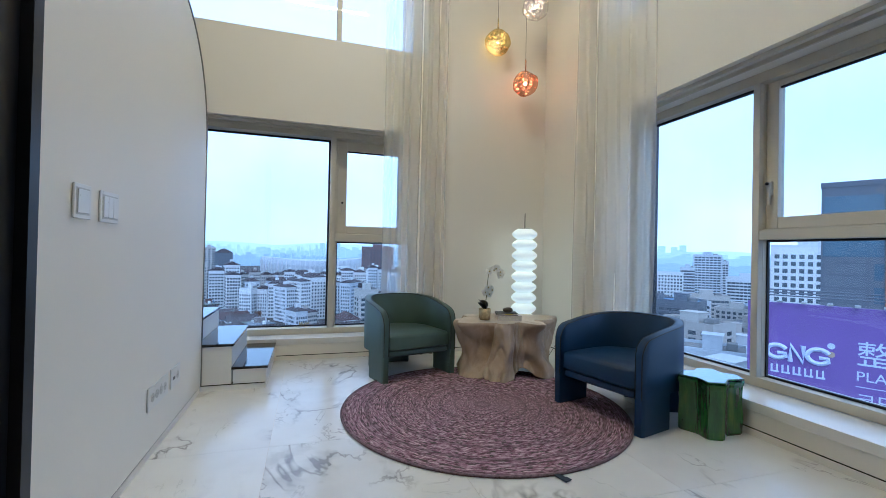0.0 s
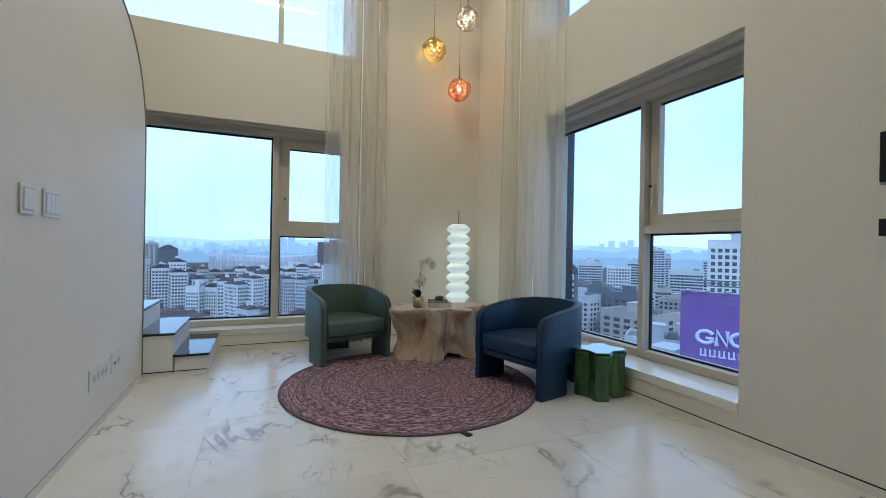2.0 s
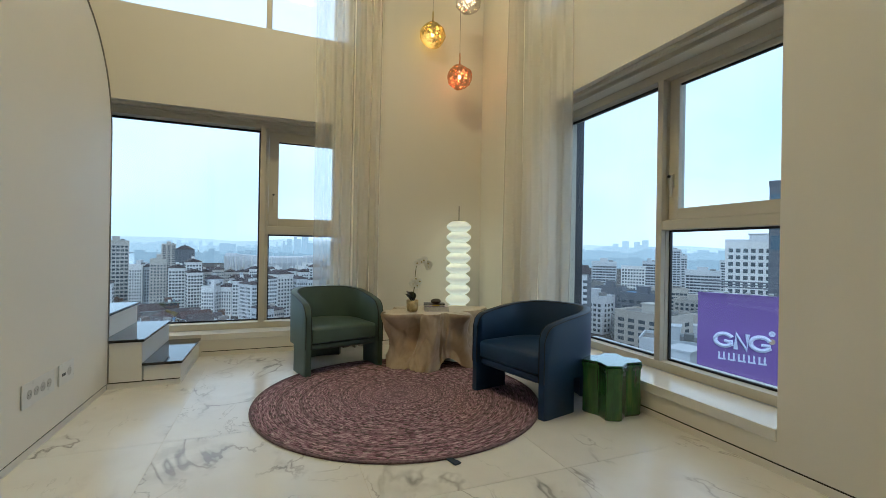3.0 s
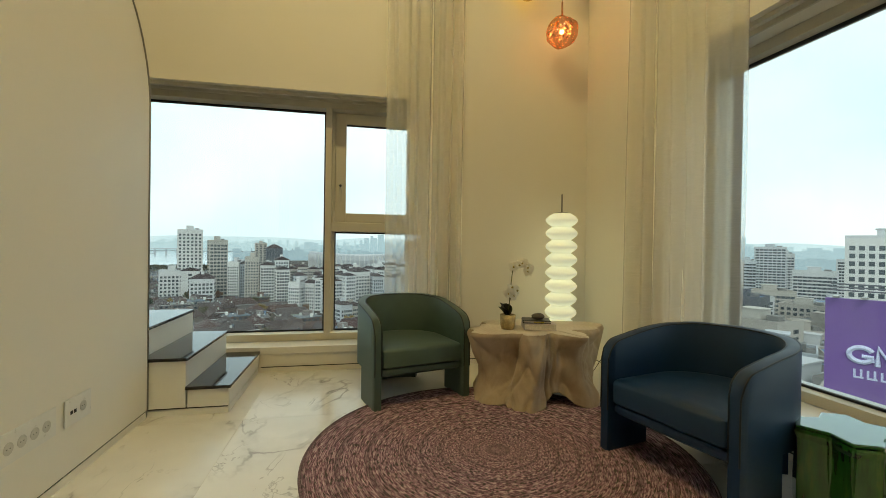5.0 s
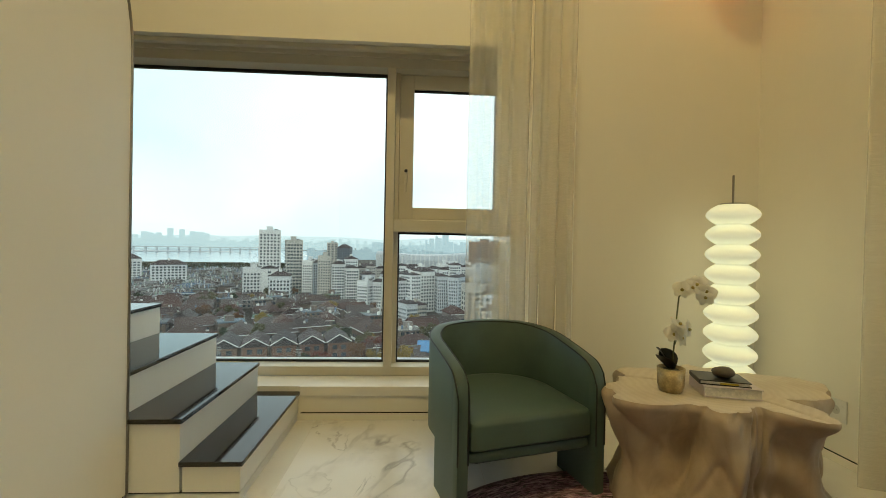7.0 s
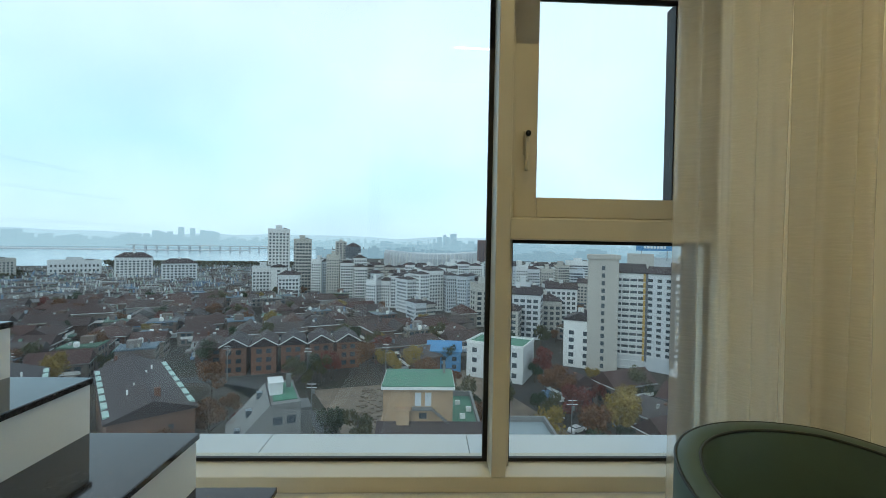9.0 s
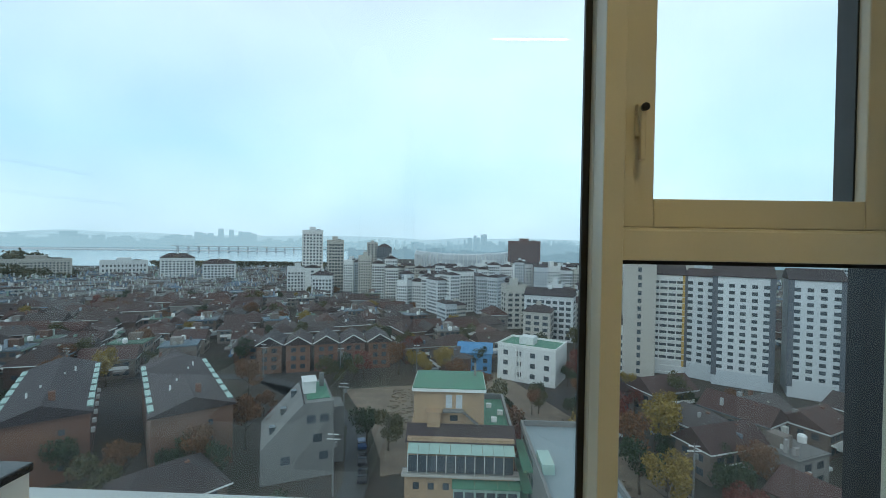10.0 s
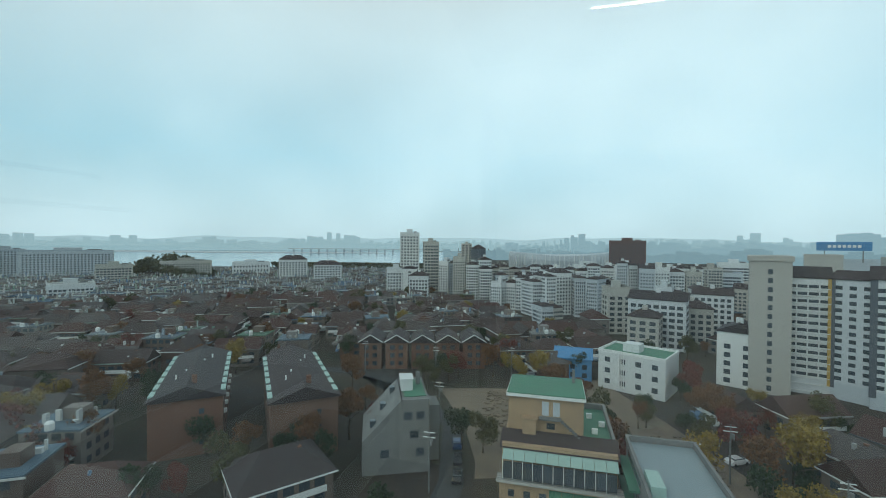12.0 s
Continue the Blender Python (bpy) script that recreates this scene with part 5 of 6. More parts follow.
# stadium far off
def stadium():
    s = thing("stadium", pose(9, 740, GZ, 0, 0, 0), "low oval stadium with ribbed outer wall", "stadium")
    bm = bmesh.new()
    n = 72
    prof = ((1.0, 0), (1.03, 9), (1.06, 20), (1.04, 27), (0.86, 25), (0.80, 12))
    rings = [[bm.verts.new((78 * k * math.cos(2 * math.pi * i / n), 62 * k * math.sin(2 * math.pi * i / n), z + 3 * math.cos(4 * math.pi * i / n) * (z > 15))) for i in range(n)] for k, z in prof]
    for a, b in zip(rings, rings[1:]):
        for i in range(n):
            bm.faces.new((a[i], a[(i + 1) % n], b[(i + 1) % n], b[i]))
    part("bowl", bm, M_GREYWALL, s)
    rib = finish(boxes((-0.6, 0.6, -1.2, 0.6, 0, 25)), M_WHITEWALL)
    for i in range(n):
        a = 2 * math.pi * i / n
        piece("rib", rib, s, (82 * math.cos(a), 65.5 * math.sin(a), 0), a + math.pi / 2)


stadium()


# large apartment slabs at the right of the north view
def slab(at, yaw, w, d, top, cols, label, band):
    b = tower(at, yaw, w, d, top, M_WHITEWALL, "gable_x", label, cols, 0.86 if band else 0.5, 0.85 if band else 1.05, 2.05, sides=False, group="large apartment slabs", ledges=band, core=False, single=True)
    h = top - GZ
    for k in (-1, 1):
        part("stair_strip", boxes((k * w * 0.47 - 0.7, k * w * 0.47 + 0.7, -0.25, 0.0, 3, h)), M_YELLOW if band else M_DARKCLAD, b)
    part("plinth", boxes((-w / 2 - 0.06, w / 2 + 0.06, -0.08, d + 0.06, -0.5, 4.5)), M_GREYWALL, b)
    return b


slab((68, 146), -20, 13, 12, -7.5, 5, "large white apartment slab with ochre strips", True)
slab((77, 141), -42, 9, 12, -7.5, 3, "large white apartment slab", False)
slab((85, 133), -30, 15, 13, -7, 5, "large white apartment slab with dark stair strips", False)
slab((99, 124), -30, 12, 13, -7, 4, "large white apartment slab", False)
core_b = tower((58.5, 142), -20, 9.5, 11, -2.2, M_BEIGE, "flat", "plain beige lift shaft of an apartment slab", 1, 0.12, sides=False, group="", core=False)
part("cap", boxes((-5.2, 5.2, -0.3, 11.3, 37.2, 38.6)), M_BEIGE, core_b)
tower((80, 160), -25, 9, 10, -2.0, M_BEIGE, "flat", "plain beige lift shaft of an apartment slab", 1, 0.12, sides=False, group="", core=False)
tower((96, 150), -25, 11, 10, -2.5, M_BEIGE, "flat", "plain beige lift shaft of an apartment slab", 1, 0.12, sides=False, group="", core=False)
tower((52, 146), -28, 10, 11, -24, M_WHITEWALL, "gable", "white gabled end of an apartment slab", 2, 0.35)
sign = thing("rooftop_sign", pose(96, 180, -2.0, 0, 0, -25), "blue rooftop sign on posts", "sign")
part("board", boxes((-7, 7, 0, 0.4, 2.0, 5.0)), M_BLUEROOF, sign)
for k in range(7):
    part("lettering_bar", boxes((-4.0 + 1.25 * k, -3.1 + 1.25 * k, -0.05, 0.0, 3.0, 4.0)), M_WHITE, sign)
part("post", boxes((-5, -4.7, 0.1, 0.4, -2, 2.0)), M_CONCRETE, sign)
part("post", boxes((4.7, 5, 0.1, 0.4, -2, 2.0)), M_CONCRETE, sign)
tower((100, 182), -25, 26, 14, -4.0, M_GREYWALL, "flat", "grey office building below a rooftop sign", 8, 0.9, core=False)


# white walk-up with a green roof
def single_windows(b, mesh, cols, rows, w, z0, storey, y=0.0):
    for i in range(cols):
        for k in range(rows):
            piece("window", mesh, b, ((i + 0.5) / cols * w - w / 2, y, z0 + k * storey))


def window_unit(w, h):
    return finish(boxes((-w / 2, w / 2, -0.03, 0.02, 0, h)), M_WINDARK)


WIN_S, WIN_M, WIN_L = window_unit(0.9, 1.0), window_unit(1.5, 1.4), window_unit(1.5, 2.1)
wg = thing("walk_up_building", pose(21, 132, GZ, 0, 0, -28), "white four storey walk-up with a green coated roof", "building")
part("wall", boxes((-9, 9, 0, 13, -0.5, 10.5)), M_WHITEWALL, wg)
part("parapet", boxes((-9.1, 9.1, -0.1, 0.25, 10.5, 11.3), (-9.1, 9.1, 12.75, 13.1, 10.5, 11.3), (-9.1, -8.75, 0.25, 12.75, 10.5, 11.3), (8.75, 9.1, 0.25, 12.75, 10.5, 11.3)), M_WHITE, wg)
part("roof", boxes((-8.75, 8.75, 0.25, 12.75, 10.52, 10.7)), M_GREENROOF, wg, "green coated flat roof")
part("stair_house", boxes((-3.5, 1.0, 4, 8, 10.7, 13.0)), M_WHITEWALL, wg)
single_windows(wg, WIN_M, 4, 3, 17, 1.6, 3.1)
for k in range(3):
    for j in range(3):
        piece("window", WIN_S, wg, (-9, 2.5 + 3.6 * j, 1.7 + 3.1 * k), -math.pi / 2)
for k in range(9):
    part("vent_fin", boxes((-3.2 + k * 0.45, -3.05 + k * 0.45, -0.25, 0.0, 1, 10.4)), M_WHITE, wg) if k < 4 else None


# tan brick house with mint canopies
bh = thing("brick_house", pose(1, 67, GZ, 0, 0, 0), "tan brick house with a green roof and mint glass canopies", "house")
part("wall", boxes((-8, 8, 0, 17, -0.5, 12.2)), M_TANBRICK, bh)
slate = bmesh.new()
sv = [slate.verts.new(v) for v in ((-8.3, -0.2, 11.6), (8.3, -0.2, 11.6), (8.3, 2.6, 13.4), (-8.3, 2.6, 13.4), (-8.3, 2.6, 11.6), (8.3, 2.6, 11.6))]
for q in ((0, 1, 2, 3), (0, 4, 5, 1), (3, 2, 5, 4), (0, 3, 4), (1, 5, 2)):
    slate.faces.new([sv[i] for i in q])
part("roof", slate, M_SLATE, bh, "dark slate skirt roof")
can = finish(boxes((-0.76, 0.76, -1.9, 0.0, 0.0, 0.06)), M_MINT)
for i in range(10):
    p = piece("canopy_panel", can, bh, (-7.0 + 1.57 * i, -0.1, 11.5))
    p.rotation_euler = (0.42, 0, 0)
part("balcony_slab", boxes((-8.6, 8.6, -2.0, 0.0, 7.4, 7.75)), M_BEIGE, bh)
pane_l = window_unit(1.25, 2.4)
for i in range(11):
    piece("window", pane_l, bh, (-7.0 + 1.4 * i, -1.6, 8.0))
    part("mullion", boxes((-7.75 + 1.4 * i, -7.65 + 1.4 * i, -1.7, -1.55, 7.75, 10.6)), M_WHITE, bh)
for k in range(3):
    part("railing_bar", boxes((-8.5, 8.5, -1.98, -1.94, 8.0 + 0.35 * k, 8.04 + 0.35 * k)), M_DARKCLAD, bh)
part("lower_wall", boxes((-8.2, 8.2, -1.2, 0, -0.5, 7.4)), M_TANBRICK, bh)
lowc = finish(boxes((-0.8, 0.8, -1.6, 0.0, 0.0, 0.06)), M_GREENROOF)
for i in range(6):
    p = piece("canopy_panel", lowc, bh, (-0.4 + 1.65 * i, -1.2, 6.8))
    p.rotation_euler = (0.35, 0, 0)
for i in range(6):
    piece("window", pane_l, bh, (-0.2 + 1.55 * i, -2.3, 3.2))
part("glazed_porch", boxes((-1.0, 8.6, -2.25, -1.2, 2.6, 6.0)), M_MINT, bh)
for i in range(3):
    piece("window", WIN_S, bh, (-6.5 + 2.2 * i, -1.22, 5.2))
part("penthouse", boxes((-7.4, 3.6, 3.2, 11.5, 12.2, 18.3)), M_TANBRICK, bh, "tan brick rooftop room")
part("penthouse_roof", boxes((-7.7, 3.9, 2.6, 12.0, 18.3, 18.75)), M_WHITE, bh)
part("penthouse_coating", boxes((-7.6, 3.8, 2.7, 11.9, 18.75, 18.9)), M_GREENROOF, bh, "green roof coating")
door_me = finish(boxes((-0.5, 0.5, -0.05, 0.02, 0, 2.1)), M_GREYWALL)
for x, z in ((-1.9, 15.6), (-0.3, 15.6), (-4.2, 12.6)):
    piece("door", door_me, bh, (x, 3.2, z))
piece("window", window_unit(1.2, 0.9), bh, (-1.1, 3.18, 13.6))
part("landing", boxes((-2.8, 0.4, 2.0, 3.2, 15.3, 15.5)), M_CONCRETE, bh)
part("shed", boxes((-5.2, -3.2, 2.0, 3.2, 12.3, 15.2), (-5.4, -3.0, 1.8, 3.2, 15.2, 15.4)), M_TANBRICK, bh)
for k in range(9):
    part("outdoor_step", boxes((0.4 + 0.38 * k, 0.78 + 0.38 * k, 2.1, 3.1, 15.0 - 0.32 * k, 15.15 - 0.32 * k)), M_CONCRETE, bh)
part("terrace", boxes((3.7, 7.6, 2.8, 16.5, 12.2, 12.4)), M_GREENROOF, bh, "green coated terrace")
part("terrace_wall", boxes((7.6, 8.0, 2.6, 17, 12.2, 13.3), (3.7, 7.6, 16.6, 17, 12.2, 13.3)), M_CONCRETE, bh)
for x, y in ((5.0, 6.0), (6.3, 9.0), (4.6, 12.0)):
    part("air_unit", boxes((x, x + 0.9, y, y + 0.5, 12.4, 13.2), bevel=0.04), M_WHITE, bh)
part("flue", boxes((2.2, 2.6, 9.5, 9.9, 18.9, 21.0)), M_CONCRETE, bh)

# flat roofed grey building beside the soil strip
fb = thing("flat_roof_building", pose(15.5, 44, GZ, 0, 0, 0), "grey building with a pale flat roof and green canopies", "building")
part("wall", boxes((-4.6, 4.6, 0, 29, -0.5, 12)), M_CONCRETE, fb)
M_PALEROOF = worn("pale_blue_roof_coating", (0.225, 0.270, 0.285), 0.6, scale=0.3, amount=0.08)
part("roof", boxes((-4.3, 4.3, 0.3, 28.7, 12.0, 12.1)), M_PALEROOF, fb, "pale flat roof")
part("parapet", boxes((-4.75, -4.35, 0, 29.2, 12.0, 12.9), (4.35, 4.75, 0, 29.2, 12.0, 12.9), (-4.35, 4.35, 28.8, 29.2, 12.0, 12.9), (-4.35, 4.35, -0.1, 0.3, 12.0, 12.9)), M_CONCRETE, fb)
for k in range(4):
    part("green_canopy", boxes((-5.9, -4.6, 18, 27.5, 1.5 + 2.9 * k, 1.75 + 2.9 * k)), M_GREENROOF, fb)
    for j in range(5):
        piece("window", WIN_M, fb, (-4.62, 18.8 + 1.9 * j, 2.1 + 2.9 * k), -math.pi / 2)
part("roof_shed", boxes((-4.2, -2.6, 14, 18, 12.1, 13.4)), M_MINT, fb)

# raw concrete house with a green roof patch
ch = thing("concrete_house", pose(-27, 76, GZ, 0, 0, 24), "angular raw concrete house with a green roof patch", "house")
cb = bmesh.new()
cv = [cb.verts.new(v) for v in ((-6, 0, -0.5), (6, 0, -0.5), (6, 13, -0.5), (-6, 13, -0.5), (-6, 0, 6), (6, 0, 13.2), (6, 13, 13.2), (-6, 13, 6), (1.0, 0, 13.2), (1.0, 13, 13.2))]
for q in ((3, 2, 1, 0), (0, 1, 5, 8, 4), (1, 2, 6, 5), (2, 3, 7, 9, 6), (3, 0, 4, 7), (4, 8, 9, 7), (8, 5, 6, 9)):
    cb.faces.new([cv[i] for i in q])
part("wall", cb, M_CONCRETE, ch)
part("roof_patch", boxes((1.6, 5.6, 1.5, 11, 13.22, 13.35)), M_GREENROOF, ch, "bright green roof patch")
part("roof_box", boxes((1.2, 3.4, 4.5, 8.0, 13.35, 15.4), (1.0, 3.6, 4.3, 8.2, 15.4, 15.6)), M_WHITEWALL, ch)
part("chimney", boxes((4.4, 5.2, 8, 8.8, 13.3, 15.8)), M_CONCRETE, ch)
for x, z in ((2.2, 9.6), (4.4, 9.6), (3.3, 6.2), (-2.0, 3.0), (4.4, 3.0)):
    piece("window", WIN_M, ch, (x, 0, z))
for y in (3, 6.5, 10):
    piece("window", WIN_M, ch, (6, y, 9.0), math.pi / 2)
part("roof_seam", boxes((0.9, 1.1, -0.15, 13.1, 13.2, 13.4)), M_SLATE, ch)
part("stair_tower", boxes((6, 8.5, 4, 9, -0.5, 10.5)), M_CONCRETE, ch)
for j in range(3):
    part("skylight", boxes((-4.6 + 1.9 * j, -3.6 + 1.9 * j, 2 + 3.2 * j, 3.2 + 3.2 * j, 7.7 + 1.95 * j, 8.9 + 1.95 * j)), M_WINDARK, ch)


# two long brick apartment rows with slate roofs
def long_row(at, yaw):
    b = thing("brick_apartment_row", pose(at[0], at[1], GZ, 0, 0, yaw), "long brown brick apartment row with a dark slate roof", "building", "long brick rows")
    part("wall", boxes((-6.3, 6.3, 0, 36, -0.5, 11)), M_BRICK, b)
    part("gable", roof_mesh(12.4, 35.6, "gable", 2.3, 0.0, 10.9), M_BRICK, b)
    part("roof", roof_mesh(12.6, 36, "gable", 2.6, 0.5, 11.1), M_SLATE, b, "dark slate roof")
    for x in (-6.2, 6.2):
        for k in range(7):
            part("skylight_strip", boxes((x - 0.45, x + 0.45, 2 + 4.8 * k, 5.4 + 4.8 * k, 11.4, 11.75)), M_MINT, b)
    for k in range(3):
        piece("window", WIN_S, b, (2.6, 0, 2.0 + 3.0 * k))
    for j in range(10):
        for k in range(3):
            piece("window", WIN_M, b, (6.3, 2.5 + 3.4 * j, 1.6 + 3.0 * k), math.pi / 2)
    part("chimney", boxes((0.6, 1.5, 3.0, 3.9, 12.5, 14.8)), M_BRICK, b)
    for k in range(5):
        part("vent_pipe", boxes((-3 + 1.4 * k, -2.7 + 1.4 * k, 9 + 4 * k, 9.3 + 4 * k, 12.4, 13.6)), M_WHITE, b)
    for k in range(6):
        part("air_unit", boxes((6.3, 6.9, 3 + 5 * k, 3.9 + 5 * k, 6.5, 7.2)), M_WHITE, b)
    return b


long_row((-46, 77), 39)
long_row((-68, 71), 39)


# ---- houses ----
def house(m, w, d, h, roof, label, seed):
    rnd = random.Random(seed)
    b = thing("house", m, label, "house", "low houses")
    part("wall", boxes((-w / 2, w / 2, 0, d, -0.5, h)), M_HOUSEWALL, b)
    if roof == "flat":
        part("roof", boxes((-w / 2 - 0.2, w / 2 + 0.2, -0.2, d + 0.2, h, h + 0.35), (-w / 2 + 0.2, w / 2 - 0.2, 0.2, d - 0.2, h + 0.35, h + 0.42)), M_FLATROOF, b)
        part("stair_house", boxes((-w * 0.1, w * 0.25, d * 0.5, d * 0.8, h + 0.4, h + 2.6)), M_HOUSEWALL, b)
        part("water_tank", lathe([(0.7, h + 0.4), (0.75, h + 1.6), (0.5, h + 1.9)], 12), M_WHITE, b)
    else:
        part("roof", roof_mesh(w, d, roof, 2.0 + 0.1 * w, 0.55, h), M_TILEROOF, b)
        part("fascia", boxes((-w / 2 - 0.6, w / 2 + 0.6, -0.62, -0.56, h - 0.05, h + 0.2), (-w / 2 - 0.62, -w / 2 - 0.56, -0.56, d + 0.6, h - 0.05, h + 0.2)), M_WHITE, b)
        part("chimney", boxes((w * 0.2, w * 0.2 + 0.7, d * 0.4, d * 0.4 + 0.7, h + 0.8, h + 3.0)), M_BRICK, b)
    rows = max(1, int(h / 2.5))
    facade(b, w * 0.85, max(3, int(w / 2.4)), 0.68, 1.25, rows, 1.0, 2.5)
    facade(b, d * 0.8, max(2, int(d / 3)), 0.5, 1.2, rows, 1.0, 2.5, (-w / 2, d / 2, 0), -math.pi / 2)
    facade(b, d * 0.8, max(2, int(d / 3)), 0.5, 1.2, rows, 1.0, 2.5, (w / 2, d / 2, 0), math.pi / 2)
    if h > 4:
        part("balcony", boxes((-w * 0.4, w * 0.4, -1.0, 0.0, 2.9, 3.1), (-w * 0.4, w * 0.4, -1.0, -0.94, 3.1, 3.9)), M_WHITE, b)
    part("dish", lathe([(0.02, h + 2.2), (0.35, h + 2.35), (0.5, h + 2.6)], 12, False), M_WHITE, b).location = (w * 0.3, d * 0.2, -1.2)
    return b


KINDS = [(12, 8.5, 5.4, "hip", "two storey house with a red tile hipped roof"), (10, 9, 5.4, "gable_x", "two storey brick house with a tile roof"),
         (13.5, 7.5, 5.6, "gable_x", "long two storey row house with a tile roof"), (9, 10, 5.2, "gable", "gabled brick house with a dark roof"),
         (10, 9, 7.6, "flat", "three storey walk-up with a flat roof"), (8.5, 8.5, 5.4, "flat", "small flat roofed house"), (14, 8.5, 7.0, "hip", "long villa with a dark hipped roof")]
# (x, y, radius) of places that are taken
TAKEN = [(1, 74, 14), (15, 60, 17), (-27, 80, 11), (-56, 92, 17), (-66, 104, 14), (-80, 86, 18), (-90, 99, 15), (21, 138, 15), (-42, 141, 24), (60, 150, 26), (85, 138, 24), (-16, 105, 15), (-26, 118, 10), (-19, 75, 8), (-20, 95, 8), (-22, 120, 8), (24, 92, 14), (12, 122, 14), (-38, 64, 14),
         (-27, 280, 20), (0, 260, 26), (25, 264, 24), (40, 195, 20), (0, 228, 12), (58, 210, 16), (-60, 322, 28), (-112, 338, 26), (100, 150, 30), (80, 222, 26), (33, 184, 10), (66, 300, 30)]
rnd = random.Random(21)
templates, far_rows, roofs_at = [], [], []
for i, (w, d, h, roof, label) in enumerate(KINDS):
    templates.append(None)
placed = 0
ca, sa = math.cos(radians(24)), math.sin(radians(24))
cells = []
for i in range(-38, 40):
    for j in range(-8, 50):
        u, v = i * 15.0 + rnd.uniform(-2.0, 2.0), j * 12.8 + rnd.uniform(-1.3, 1.3)
        cells.append((u * ca - v * sa, 85 + u * sa + v * ca))
cells.sort(key=lambda p: p[0] ** 2 + p[1] ** 2)
for x, y in cells:
    dist, bear = math.hypot(x, y), math.degrees(math.atan2(x, y))
    if y < 40 or dist < 84 or dist > 640 or not -68 < bear < (47 if dist < 140 else 40) or any((x - a) ** 2 + (y - b) ** 2 < (r + 8) ** 2 for a, b, r in TAKEN):
        continue
    if x < -215 and y > 560 + 0.2 * (x + 700):
        continue
    k = rnd.choice((0, 0, 1, 1, 2, 2, 3, 4, 5, 6))
    w, d, h, roof, label = KINDS[k]
    m = pose(x, y, GZ, 0, 0, 24 + rnd.choice((0, 0, 0, 90, -90, 180)) + rnd.uniform(-8, 8))
    roofs_at.append((m, w, d, h))
    if placed < 290:
        if templates[k] is None:
            templates[k] = house(m, w, d, h, roof, label, k)
        else:
            copy_thing(templates[k], m)
        placed += 1
    else:
        far_rows.append((m, w * rnd.uniform(0.8, 1.1), d, h * rnd.uniform(0.55, 0.85), roof))


def island_mat(name, colors, rough=0.85):
    k = Nodes(name)
    g = k.n.new("ShaderNodeNewGeometry")
    col = k.ramp(g.outputs["Random Per Island"], [((i + 0.5) / len(colors), c) for i, c in enumerate(colors)])
    n = k.noise(k.co("Object"), 0.4, 4)
    k.set(k.mix(k.range(n, 0.35, 0.7, 0.0, 0.35), col, tuple(c * 0.6 for c in colors[0])), rough)
    return k.mat


M_ISLEWALL = island_mat("town_walls", ((0.203, 0.158, 0.135), (0.330, 0.323, 0.315), (0.150, 0.112, 0.094), (0.390, 0.390, 0.375), (0.225, 0.210, 0.195)))
M_ISLEROOF = island_mat("town_roofs", ((0.064, 0.044, 0.040), (0.053, 0.045, 0.045), (0.083, 0.056, 0.050), (0.068, 0.066, 0.069), (0.150, 0.150, 0.150), (0.195, 0.203, 0.210), (0.068, 0.120, 0.188)))
walls, roofs, wins = bmesh.new(), bmesh.new(), bmesh.new()


def add_far(m, w, d, h, roof):
    new_box = bmesh.new()
    box(new_box, -w / 2, w / 2, 0, d, -0.5, h)
    for src, dst in ((new_box, walls), (roof_mesh(w, d, roof if roof != "flat" else "hip", 1.5 if roof != "flat" else 0.3, 0.4, h), roofs)):
        vm = {v: dst.verts.new(m @ v.co) for v in src.verts}
        for f in src.faces:
            dst.faces.new([vm[v] for v in f.verts])
        src.free()
    for k in range(max(1, int(h / 2.6))):
        for c in range(4):
            x = -w / 2 + w * (c + 0.5) / 4
            vs = [wins.verts.new(m @ Vector(p)) for p in ((x - w * 0.08, -0.06, 0.9 + 2.4 * k), (x + w * 0.08, -0.06, 0.9 + 2.4 * k), (x + w * 0.08, -0.06, 2.0 + 2.4 * k), (x - w * 0.08, -0.06, 2.0 + 2.4 * k))]
            wins.faces.new(vs)


for row in far_rows:
    add_far(*row)
solid("far_house_walls", walls, M_ISLEWALL, "crowded low houses of the town far off", "houses", kind="stuff")
solid("far_house_roofs", roofs, M_ISLEROOF, "tile and flat roofs of the town far off", "roofs", kind="stuff")
solid("far_house_windows", wins, M_WINDARK, "small dark windows of the far houses", "windows", kind="stuff")



